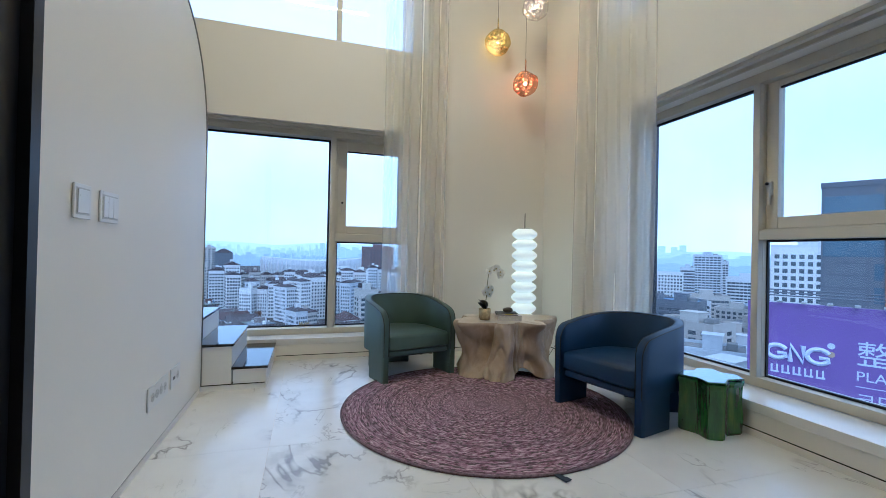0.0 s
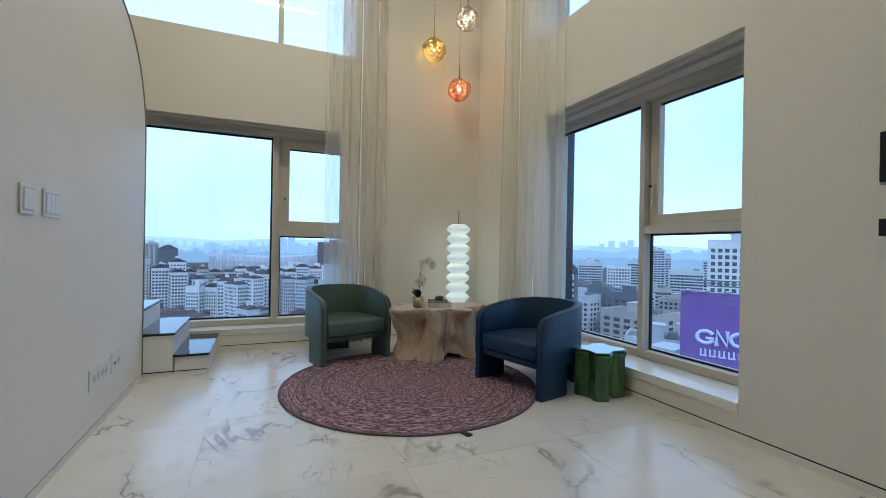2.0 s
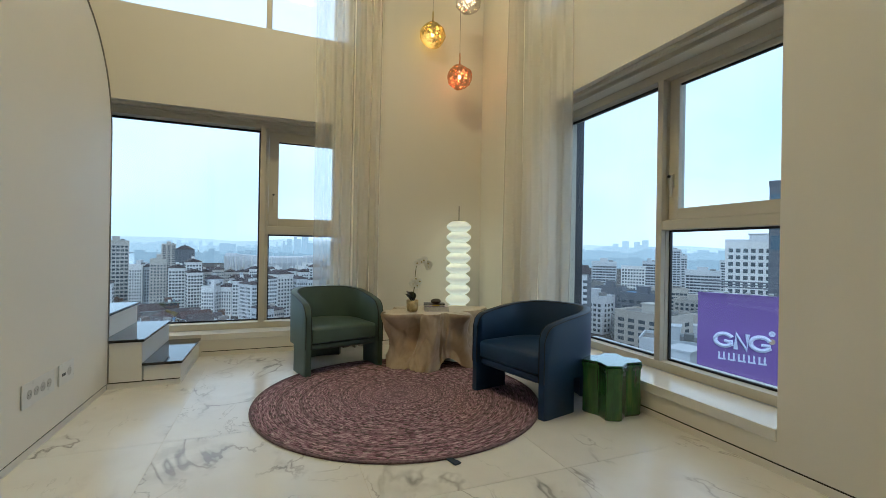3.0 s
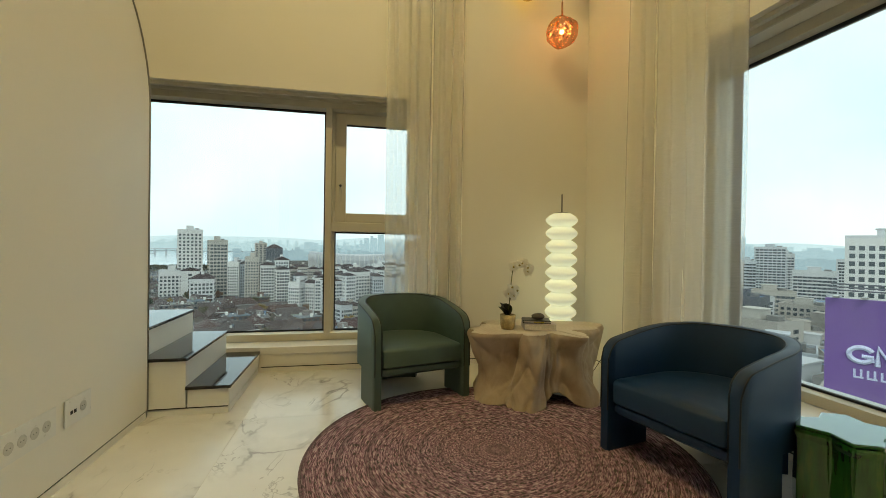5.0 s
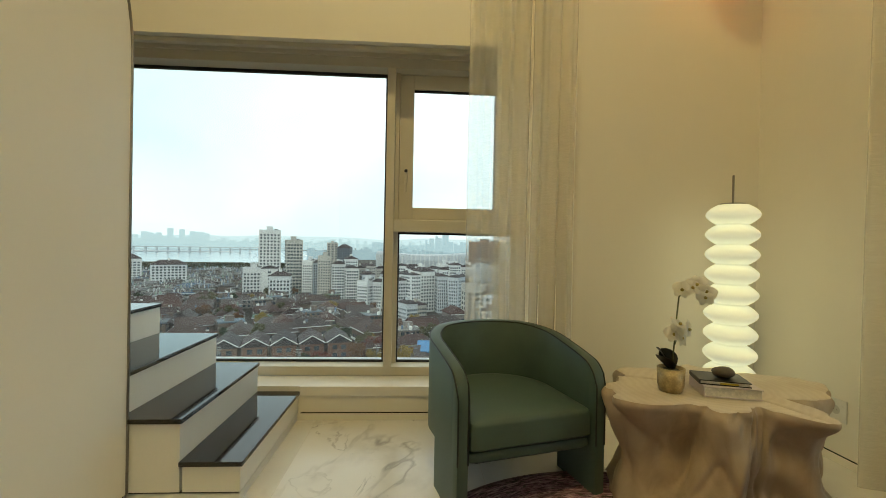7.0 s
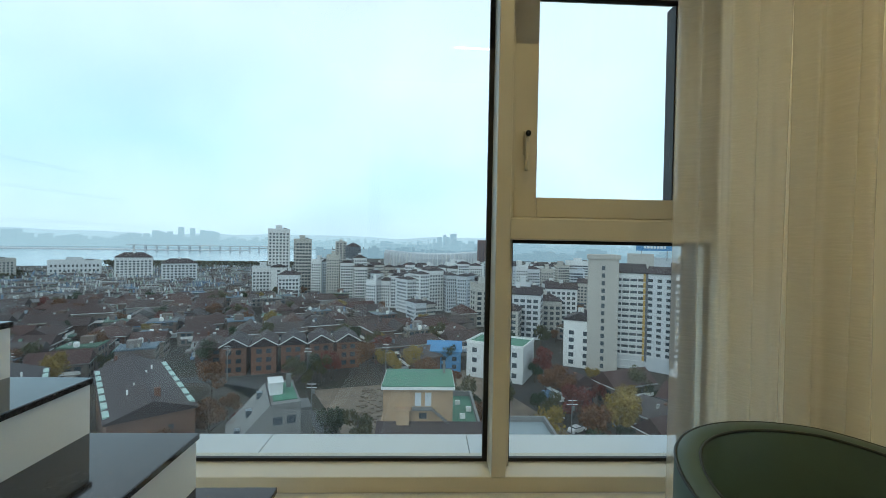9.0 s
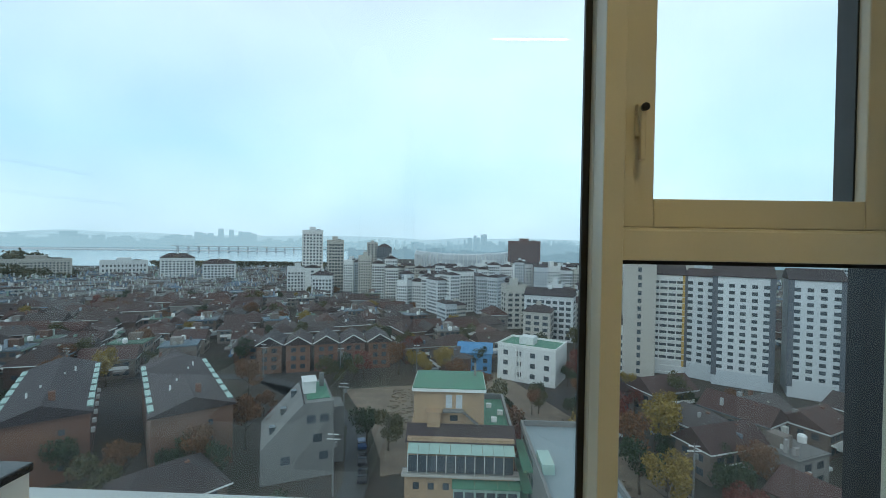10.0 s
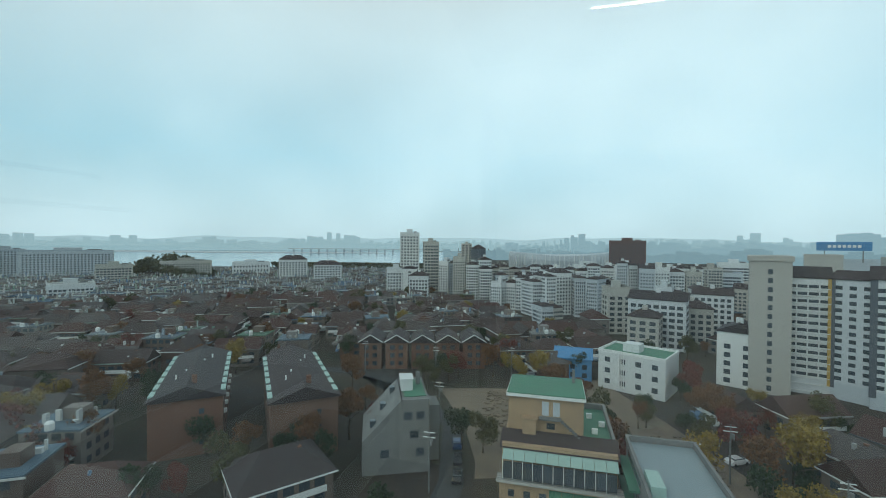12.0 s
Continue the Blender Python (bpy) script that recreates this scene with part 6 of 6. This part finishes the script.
# tanks, units, sheds, awnings and pale eaves on and between the houses, too many to count
def clutter():
    rs = random.Random(31)
    verts, faces = [], []

    def block(m, x0, x1, y0, y1, z0, z1):
        k = len(verts)
        verts.extend(m @ Vector((x, y, z)) for z in (z0, z1) for x, y in ((x0, y0), (x1, y0), (x1, y1), (x0, y1)))
        faces.extend(tuple(k + i for i in q) for q in ((4, 5, 6, 7), (0, 1, 5, 4), (1, 2, 6, 5), (2, 3, 7, 6), (3, 0, 4, 7)))

    for m, w, d, h in roofs_at:
        for _ in range(rs.randint(2, 5)):
            x, y, a = rs.uniform(-0.42, 0.36) * w, rs.uniform(0.05, 0.85) * d, rs.uniform(0.3, 0.9)
            block(m, x, x + a, y, y + rs.uniform(0.3, 1.1), h - 0.2, h + rs.uniform(0.9, 2.9))
        for _ in range(2):
            x, a = rs.uniform(-0.5, 0.3) * w, rs.uniform(1.0, 3.2)
            block(m, x, x + a, -rs.uniform(1.2, 3.4), -0.5, rs.uniform(1.5, 2.4), rs.uniform(2.5, 3.2))
        if rs.random() < 0.6:
            block(m, -w / 2 - 0.6, w / 2 + 0.6, -0.66, -0.5, h - 0.1, h + 0.22)
        if rs.random() < 0.4:
            block(m, w / 2 + 0.45, w / 2 + 0.6, -0.6, d + 0.6, h - 0.1, h + 0.22)
    me = bpy.data.meshes.new("mesh")
    me.from_pydata(verts, [], faces)
    me.materials.append(island_mat("roof_clutter", ((0.55, 0.56, 0.55), (0.13, 0.08, 0.06), (0.34, 0.35, 0.35), (0.66, 0.67, 0.66), (0.06, 0.06, 0.06), (0.10, 0.20, 0.34), (0.42, 0.39, 0.33), (0.16, 0.28, 0.21), (0.60, 0.60, 0.58)), 0.7))
    tagged(new("roof_clutter", me), "tanks, units, awnings and pale eaves on crowded house roofs", "roof clutter", kind="stuff")


clutter()

# brick row houses with slanted roofs and white edges
for i in range(5):
    x, y = -58 + 8.2 * i, 134 + 2.4 * i
    r = thing("row_house", pose(x, y, GZ, 0, 0, 17), "brick row house with a steep dark roof edged in white", "house", "row houses with white edges")
    part("wall", boxes((-3.6, 3.6, 0, 14, -0.5, 8.6)), M_BRICK, r)
    part("roof", roof_mesh(7.2, 14, "gable", 2.6, 0.4, 8.6), M_SLATE, r)
    part("barge_board", tube([(-4.1, -0.45, 8.85), (0, -0.45, 11.3), (4.1, -0.45, 8.85)], 0.16, 6), M_WHITE, r)
    for k in range(3):
        piece("window", WIN_M, r, (-1.4, 0, 1.2 + 2.6 * k))
        piece("window", WIN_M, r, (1.4, 0, 1.2 + 2.6 * k))
house(pose(-38, 60, GZ, 0, 0, 50), 14, 12, 5.2, "hip", "low house with a brown tile hipped roof", 3)
bs = tower((6, 140), -5, 11, 10, -33.5, M_BLUEROOF, "gable_x", "blue metal clad shed", 3, 0.4, name="shed", group="", core=False, roof_mat=M_BLUEROOF)


# ---- trees ----
def tree_mesh(seed, height, spread, n, leaf):
    rnd = random.Random(seed)
    trunk = tube([(0, 0, -0.3), (0.1, 0.05, height * 0.25), (0.0, 0.1, height * 0.5), (0.15, 0, height * 0.8)], [0.26, 0.2, 0.13, 0.04], 7)
    for k in range(7):
        a, z = rnd.uniform(0, 6.28), height * rnd.uniform(0.3, 0.65)
        r = spread * rnd.uniform(0.5, 0.9)
        limb = tube([(0, 0, z), (r * 0.5 * math.cos(a), r * 0.5 * math.sin(a), z + height * 0.12), (r * math.cos(a), r * math.sin(a), z + height * 0.2)], [0.09, 0.06, 0.02], 5)
        tmp = bpy.data.meshes.new("limb")
        limb.to_mesh(tmp)
        limb.free()
        trunk.from_mesh(tmp)
    crown = bmesh.new()
    blobs = [(rnd.uniform(-0.6, 0.6) * spread, rnd.uniform(-0.6, 0.6) * spread, height * rnd.uniform(0.42, 0.92), spread * rnd.uniform(0.28, 0.5)) for _ in range(9)]
    for _ in range(n):
        bx, by, bz, br = rnd.choice(blobs)
        v = Vector((rnd.gauss(0, 1), rnd.gauss(0, 1), rnd.gauss(0, 0.85))).normalized() * br * rnd.uniform(0.55, 1.08)
        c = Vector((bx, by, bz)) + v
        q = Euler((rnd.uniform(0, 6.28), rnd.uniform(0, 6.28), rnd.uniform(0, 6.28))).to_matrix()
        s = leaf * rnd.uniform(0.6, 1.3)
        pts = [q @ Vector((s * math.cos(t) * rnd.uniform(0.7, 1.2), s * math.sin(t) * rnd.uniform(0.5, 1.0), rnd.uniform(-0.2, 0.2) * s)) + c for t in (0, 1.3, 2.6, 3.8, 5.0)]
        crown.faces.new([crown.verts.new(p) for p in pts])
    return trunk, crown


def leaves(name, colors):
    return island_mat(name, colors, 0.7)


M_BARK = worn("bark", (0.12, 0.095, 0.07), 0.9, scale=4, amount=0.3)
FOLIAGE = [leaves("yellow_foliage", ((0.26, 0.17, 0.03), (0.34, 0.24, 0.04), (0.18, 0.13, 0.03))), leaves("rust_foliage", ((0.17, 0.075, 0.03), (0.11, 0.06, 0.03), (0.22, 0.10, 0.035))),
           leaves("dark_green_foliage", ((0.025, 0.045, 0.015), (0.04, 0.065, 0.02), (0.02, 0.03, 0.012))), leaves("olive_foliage", ((0.075, 0.075, 0.025), (0.11, 0.095, 0.03), (0.05, 0.055, 0.02))),
           leaves("red_foliage", ((0.15, 0.035, 0.025), (0.20, 0.05, 0.03), (0.10, 0.03, 0.025)))]
WORDS = ("golden yellow autumn ginkgo tree", "rust brown autumn tree", "dark green evergreen tree", "olive green thinning tree", "dark red maple tree")
tree_bases = []


def tree(kind, x, y, size):
    for k, ob in tree_bases:
        if k == kind:
            c = copy_thing(ob, pose(x, y, GZ, 0, 0, (x * 37 + y * 91) % 360))
            c.scale = (size, size, size * 1.05)
            return
    ob = thing("tree", pose(x, y, GZ), WORDS[kind], "tree", "autumn trees")
    tr, cr = tree_mesh(kind + 40, 8.5, 3.6, 1700, 0.21)
    part("trunk", tr, M_BARK, ob, "", True)
    part("crown", cr, FOLIAGE[kind], ob)
    tree_bases.append((kind, ob))


for kind, x, y, s in ((0, 33, 70, 1.1), (0, 36, 74, 0.9), (0, 40, 88, 1.35), (0, 44, 92, 1.0), (3, -38, 126, 1.0), (3, -30, 128, 0.9), (2, -34, 130, 0.8), (0, -9, 130, 0.9), (0, -4, 134, 1.1), (0, -12, 136, 0.9),
                      (4, -28, 132, 0.9), (3, -14, 140, 0.8), (2, -40, 72, 0.9), (1, -33, 84, 1.0), (4, -36, 88, 0.8), (2, -52, 78, 0.6), (2, -55, 84, 0.6), (2, -58, 90, 0.6), (2, -23, 57, 1.0), (2, -20, 58, 0.8),
                      (1, 8, 118, 0.8), (2, 12, 104, 0.7), (1, 10, 96, 0.7), (2, 22, 116, 0.7), (2, 28, 106, 0.7), (3, 30, 100, 0.8), (1, 32, 114, 0.9), (2, 36, 104, 0.8), (4, -98, 60, 1.3), (2, -90, 70, 1.0), (1, -84, 64, 1.0)):
    tree(kind, x, y, s)
rt = random.Random(77)
count = 0
while count < 260:
    b, dd = radians(rt.uniform(-64, 34)), 80 + 260 * rt.random() ** 1.4
    x, y = dd * math.sin(b), dd * math.cos(b)
    if any((x - a) ** 2 + (y - c) ** 2 < (r * 0.8) ** 2 for a, c, r in TAKEN):
        continue
    tree(rt.choice((0, 1, 1, 2, 2, 3, 3, 4)), x, y, rt.uniform(0.6, 1.2))
    count += 1

# wooded knoll and the trees along the river, too many to count
woods = bmesh.new()
for _ in range(9000):
    if rt.random() < 0.45:
        u = rt.gauss(0, 1)
        x, y = -425 + 60 * rt.uniform(-1, 1), 395 + 30 * rt.uniform(-1, 1)
        z = 30 * math.exp(-((x + 425) / 38) ** 2) * (0.8 + 0.35 * noise.noise(Vector((x * 0.09, y * 0.09, 1)))) * rt.uniform(0.55, 1.03)
        s = rt.uniform(0.8, 1.8)
    else:
        f = rt.random()
        x, y, z = -460 + 330 * f + rt.uniform(-6, 6), 632 + 66 * f + rt.uniform(-6, 6), 9 * rt.random() ** 0.6
        s = rt.uniform(0.7, 1.7)
    q = Euler((rt.uniform(0, 6), rt.uniform(0, 6), rt.uniform(0, 6))).to_matrix()
    woods.faces.new([woods.verts.new(q @ Vector((s * math.cos(t), s * math.sin(t), rt.uniform(-0.2, 0.2))) + Vector((x, y, GZ + z))) for t in (0, 1.4, 2.7, 4.0, 5.2)])
M_WOODS = leaves("far_woods", ((0.06, 0.065, 0.03), (0.10, 0.08, 0.035), (0.05, 0.06, 0.035)))
solid("far_woods", woods, M_WOODS, "wooded knoll and riverside trees far off", "woods", kind="stuff")


# ---- lane, cars, poles ----
def car(m, paint, label):
    c = thing("car", m, label, "car", "parked cars")
    bm = bmesh.new()
    side = [(-2.15, 0.3), (2.15, 0.3), (2.2, 0.75), (1.2, 0.9), (0.55, 1.42), (-1.1, 1.45), (-1.95, 0.95), (-2.2, 0.8)]
    l = [bm.verts.new((x, -0.88 if z < 1 else -0.7, z)) for x, z in side]
    r = [bm.verts.new((x, 0.88 if z < 1 else 0.7, z)) for x, z in side]
    bm.faces.new(l)
    bm.faces.new(list(reversed(r)))
    for i in range(8):
        j = (i + 1) % 8
        bm.faces.new((l[i], r[i], r[j], l[j]))
    part("body", bm, paint, c)
    part("windscreen", boxes((-1.5, 0.95, -0.78, 0.78, 0.98, 1.36)), M_WINDARK, c)
    for x in (-1.35, 1.35):
        for y in (-0.82, 0.82):
            w = part("wheel", lathe([(0.2, -0.1), (0.32, -0.1), (0.32, 0.1), (0.2, 0.1)], 14), M_GASKET, c)
            w.matrix_local = pose(x, y, 0.32, 90)
    return c


M_CARW, M_CARK, M_CARB = worn("white_car_paint", (0.7, 0.7, 0.7), 0.25), worn("black_car_paint", (0.02, 0.02, 0.025), 0.2), worn("blue_car_paint", (0.04, 0.08, 0.2), 0.25)
for x, y, yaw, p, lab in ((-15.9, 77, 100, M_CARK, "black parked car on the lane"), (-17.2, 83, 103, M_CARK, "dark parked car on the lane"), (-18.7, 89, 105, M_CARB, "blue parked car on the lane"), (-30, 62, 40, M_CARW, "white parked car in a yard"),
                          (34, 96, 30, M_CARW, "white parked car by a hedge"), (31, 102, 30, M_CARW, "white parked car by a hedge"), (9, 92, 60, M_CARW, "white parked van on bare soil"), (-62, 100, 50, M_CARB, "blue parked car between brick rows")):
    car(pose(x, y, GZ + 0.12, 0, 0, yaw), p, lab)
for x, y in ((-19.6, 72), (-24.6, 97), (-12, 134), (-34, 128), (30, 88), (38, 72), (-78, 92), (-110, 120), (-58, 130)):
    p = thing("utility_pole", pose(x, y, GZ), "grey concrete utility pole with crossarms", "pole", "utility poles")
    part("post", lathe([(0.17, -0.3), (0.15, 5), (0.10, 10.5)], 10), M_CONCRETE, p)
    part("crossarm", boxes((-1.1, 1.1, -0.06, 0.06, 9.2, 9.32)), M_WHITE, p)
    part("crossarm", boxes((-0.9, 0.9, -0.06, 0.06, 10.0, 10.12)), M_WHITE, p)
    part("transformer", lathe([(0.25, 8.0), (0.28, 8.1), (0.28, 8.8), (0.2, 8.9)], 10), M_CONCRETE, p).location = (0.4, 0, 0)
    part("wire", tube([(0, 0, 9.3), (6, 9, 8.6), (12, 18, 9.2)], 0.02, 4), M_GASKET, p)

# ---- the east view ----
bb = thing("billboard", pose(22.6, 16.7, -6.1, 0, 0, -61), "purple rooftop billboard with pale lettering", "billboard")
M_PURPLE = worn("purple_vinyl", (0.17, 0.085, 0.33), 0.5, scale=0.8, amount=0.06)
M_PALE = worn("pale_vinyl_lettering", (0.62, 0.66, 0.86), 0.5, scale=2, amount=0.05)
M_OCHRE = worn("ochre_vinyl_dot", (0.45, 0.33, 0.22), 0.5)
part("board", boxes((0, 13, 0, 0.35, 0, 5.05)), M_PURPLE, bb)
for k in range(14):
    part("floodlight", boxes((0.3 + k * 0.95, 0.5 + k * 0.95, -0.5, 0.1, 5.1, 5.2), bevel=0.02), M_STEEL, bb)
for k in range(3):
    part("top_rail", tube([(0, 0.5 + 0.5 * k, 5.4 + 0.12 * k), (13, 0.5 + 0.5 * k, 5.4 + 0.12 * k)], 0.04, 6), M_DARKCLAD, bb)


def letter_o(cx, cz, r, gap):
    pts = [(cx + r * math.cos(a), -0.03, cz + r * 0.82 * math.sin(a)) for a in [gap + (2 * math.pi - 2 * gap) * i / 24 for i in range(25)]]
    return tube(pts, 0.11, 6)


part("logo_shape", letter_o(1.25, 2.58, 0.40, 0.5), M_PALE, bb)
part("logo_shape", tube([(1.78, -0.03, 2.15), (1.78, -0.03, 3.0), (2.28, -0.03, 2.15), (2.28, -0.03, 3.0)], 0.11, 6), M_PALE, bb)
part("logo_shape", letter_o(2.85, 2.58, 0.42, 0.5), M_PALE, bb)
for x in (1.25, 2.85):
    part("logo_shape", tube([(x + 0.02, -0.03, 2.52), (x + 0.36, -0.03, 2.52), (x + 0.36, -0.03, 2.30)], 0.09, 6), M_PALE, bb)
for z, mt in ((3.15, M_PALE), (2.75, M_OCHRE)):
    d = part("logo_dot", lathe([(0.001, 0), (0.14, 0), (0.14, 0.03), (0.001, 0.03)], 20, False), mt, bb)
    d.matrix_local = pose(3.3, -0.001, z, 90)
for k in range(5):
    part("lettering_bar", boxes((1.0 + 0.44 * k, 1.34 + 0.44 * k, -0.02, 0.0, 1.5, 1.58), (1.0 + 0.44 * k, 1.08 + 0.44 * k, -0.02, 0.0, 1.58, 1.9), (1.22 + 0.44 * k, 1.3 + 0.44 * k, -0.02, 0.0, 1.58, 1.92)), M_PALE, bb)


def writing(text, size, at, parent):
    cu = bpy.data.curves.new("writing", "FONT")
    cu.body, cu.size, cu.extrude = text, size, 0.01
    cu.materials.append(M_PALE)
    ob = new("lettering", cu)
    ob.parent = parent
    ob.matrix_local = pose(*at, 90, 0, 0)


writing("\u6574\u5f62", 1.25, (4.15, -0.02, 2.5), bb)
writing("PLASTIC", 0.62, (4.15, -0.02, 1.72), bb)
part("lettering_bar", boxes((4.15, 8.0, -0.02, 0, 1.42, 1.45)), M_PALE, bb)
writing("\ucf54\ub9c9\ud798,", 0.75, (4.15, -0.02, 0.55), bb)
hb = tower((23.2, 17.2), -61, 14, 10, -7.2, M_BEIGE, "flat", "building below the purple billboard", 6, group="", core=False)
hb.location.x += 3.2
hb.location.y -= 5.6


def office(at, yaw, w, d, top, label):
    b = thing("office_tower", pose(at[0], at[1], GZ, 0, 0, yaw), label, "building")
    h = top - GZ
    part("wall", boxes((-w / 2, w / 2, 0, d, -0.5, h)), M_DARKCLAD, b)
    for k in range(int(h / 3.4)):
        z = 1 + 3.4 * k
        part("glass_band", boxes((-w * 0.48 if z > h - 11 else -w * 0.03, w * 0.05, -0.06, 0.02, z, z + 2.4)), M_BLUEGLASS, b)
        part("glass_band", boxes((w * 0.16, w * 0.48, -0.08, 0.02, z, z + 2.2)), M_BLUEGLASS, b)
        part("glass_band", boxes((-w / 2 - 0.06, -w / 2 + 0.02, d * 0.2, d * 0.8, z, z + 2.2)), M_WINDARK, b)
    part("strip", boxes((w * 0.06, w * 0.15, -0.3, 0.0, 0, h + 0.5)), M_ORANGE, b, "orange brown strip")
    part("strip", boxes((w * 0.5, w * 0.5 + 0.4, -0.3, 0.3, 0, h - 4)), M_ORANGE, b, "orange brown strip")
    part("parapet", boxes((-w / 2 - 0.1, w / 2 + 0.1, -0.1, d + 0.1, h, h + 0.8)), M_DARKCLAD, b)
    part("roof_frame", boxes((w * 0.2, w * 0.5, d * 0.2, d * 0.7, h + 3.2, h + 3.8), (w * 0.22, w * 0.26, d * 0.25, d * 0.3, h + 0.8, h + 3.2), (w * 0.44, w * 0.48, d * 0.25, d * 0.3, h + 0.8, h + 3.2)), M_DARKCLAD, b)
    return b


office((79, 40), -62, 12.5, 14, 12.4, "dark glass office tower with orange brown strips")
tower((189, 117), -57, 25, 20, 6.4, M_WHITEWALL, "flat", "tall white apartment tower", 8, 0.62, 1.7, 2.9, group="")
tower((375, 323), -49, 24, 18, 4, M_GREYWALL, "flat", "tall grey office tower", 6, 0.8, group="office blocks")
tower((392, 322), -49, 12, 18, -2, M_GREYWALL, "flat", "grey office tower among the houses", 4, 0.8, group="office blocks")
tower((267, 262), -45, 18, 14, -11, M_WHITEWALL, "flat", "white gridded office block", 7, 0.6, group="office blocks", core=False)
tower((322, 297), -47, 12, 14, -8, M_GREYWALL, "flat", "grey office block among the houses", 4, 0.9, group="office blocks")
tower((290, 320), -42, 22, 14, -9, M_GREYWALL, "flat", "grey office block among the houses", 6, 0.9, group="office blocks")
tower((330, 250), -53, 26, 14, -14, M_GREYWALL, "flat", "grey office block among the houses", 8, 0.9, group="office blocks")
tower((400, 270), -56, 26, 14, -6, M_GREYWALL, "flat", "grey office block among the houses", 8, 0.9, group="office blocks")
re = random.Random(4)
spots = 0
for _ in range(4000):
    if spots == 34:
        break
    b, dd = radians(re.uniform(38, 66)), 62 + 260 * re.random() ** 1.2
    x, y = dd * math.sin(b), dd * math.cos(b)
    if dd < 105 and b > radians(50) or dd < 150 and b < radians(48) or any((x - p) ** 2 + (y - q) ** 2 < 19 ** 2 for p, q, _ in TAKEN[-1:] + [(79, 40, 0), (189, 117, 0)]):
        continue
    if any((x - p) ** 2 + (y - q) ** 2 < (r + 9) ** 2 for p, q, r in TAKEN):
        continue
    TAKEN.append((x, y, 9))
    tower((x, y), -50 + re.uniform(-30, 30), re.uniform(11, 24), re.uniform(10, 16), GZ + re.uniform(9, 21), re.choice((M_GREYWALL, M_BEIGE, M_CONCRETE, M_DARKCLAD)), "flat", "mid-rise block with a flat roof", re.choice((4, 6, 8)), re.choice((0.6, 0.9)), group="mid-rise blocks", roof_mat=re.choice((M_FLATROOF, M_CONCRETE, M_CONCRETE, M_BLUEROOF)))
    spots += 1


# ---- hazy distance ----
# a surface that glows in its distance-haze colour, untouched by sun and sky
def haze_glow(name, color):
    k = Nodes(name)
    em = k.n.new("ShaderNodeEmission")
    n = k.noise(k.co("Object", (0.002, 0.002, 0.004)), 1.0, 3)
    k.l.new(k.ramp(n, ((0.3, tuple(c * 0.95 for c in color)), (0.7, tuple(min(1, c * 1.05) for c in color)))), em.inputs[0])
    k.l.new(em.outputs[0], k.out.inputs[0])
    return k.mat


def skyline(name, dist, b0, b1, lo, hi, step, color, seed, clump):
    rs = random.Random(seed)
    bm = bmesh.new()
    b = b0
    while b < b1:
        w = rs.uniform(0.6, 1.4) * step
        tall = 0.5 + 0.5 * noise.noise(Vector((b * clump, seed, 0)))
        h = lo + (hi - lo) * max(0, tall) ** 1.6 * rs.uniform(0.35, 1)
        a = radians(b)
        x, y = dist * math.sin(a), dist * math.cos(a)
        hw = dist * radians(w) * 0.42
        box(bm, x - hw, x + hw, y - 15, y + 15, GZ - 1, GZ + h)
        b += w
    structure(name, bm, haze_glow(name + "_haze", color), "far city skyline, its haze put into the glowing colour")


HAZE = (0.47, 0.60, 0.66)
# farther rows glow paler, with the haze put into their colours
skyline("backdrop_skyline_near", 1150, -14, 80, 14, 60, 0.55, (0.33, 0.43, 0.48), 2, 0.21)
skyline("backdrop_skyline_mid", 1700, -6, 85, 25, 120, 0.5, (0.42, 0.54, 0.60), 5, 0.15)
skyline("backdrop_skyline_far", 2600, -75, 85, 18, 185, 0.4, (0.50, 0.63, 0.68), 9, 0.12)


def ridge(name, dist, b0, b1, base, amp, color, seed):
    bm = bmesh.new()
    top, low = [], []
    for i in range(241):
        a = radians(b0 + (b1 - b0) * i / 240)
        h = base + amp * (0.5 + 0.5 * noise.noise(Vector((i * 0.035, seed, 0)))) + amp * 0.25 * noise.noise(Vector((i * 0.13, seed, 4)))
        x, y = dist * math.sin(a), dist * math.cos(a)
        top.append(bm.verts.new((x, y, GZ + h)))
        low.append(bm.verts.new((x, y, GZ - 2)))
    for i in range(240):
        bm.faces.new((low[i], low[i + 1], top[i + 1], top[i]))
    structure(name, bm, haze_glow(name + "_haze", color), "far hills, their haze put into the glowing colour")


# the hills have haze in their glowing colour too, palest of all
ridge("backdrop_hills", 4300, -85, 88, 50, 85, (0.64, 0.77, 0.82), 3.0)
bridge = thing("river_bridge", pose(-760, 1560, GZ + 12, 0, 0, 24), "long low bridge over the river far off", "bridge")
part("deck", boxes((-260, 330, -6, 6, 6, 9)), M_GREYWALL, bridge)
pier = finish(boxes((-3, 3, -5, 5, -13, 6)), M_GREYWALL)
for k in range(18):
    piece("pier", pier, bridge, (-240 + 32 * k, 0, 0))

# ---- floor tiles, last ----
floor = structure("floor", boxes((-2.7, WB, BACK, WA, -0.2, -0.0015)), M_GROUT, "white veined porcelain floor")
tile_me = finish(boxes((-0.4915, 0.4915, -0.499, 0.499, -0.004, 0.0)), M_TILE)
for i in range(-3, 3):
    for j in range(-7, 3):
        x, y = 0.04 + 0.495 + i * 0.985, 2.52 + 0.5 + j * 1.0
        if x - 0.49 > WB or x + 0.49 < -2.7 or y - 0.49 > WA or y < BACK - 0.4:
            continue
        tl = piece("tile", tile_me, floor, (x, y, 0.0))
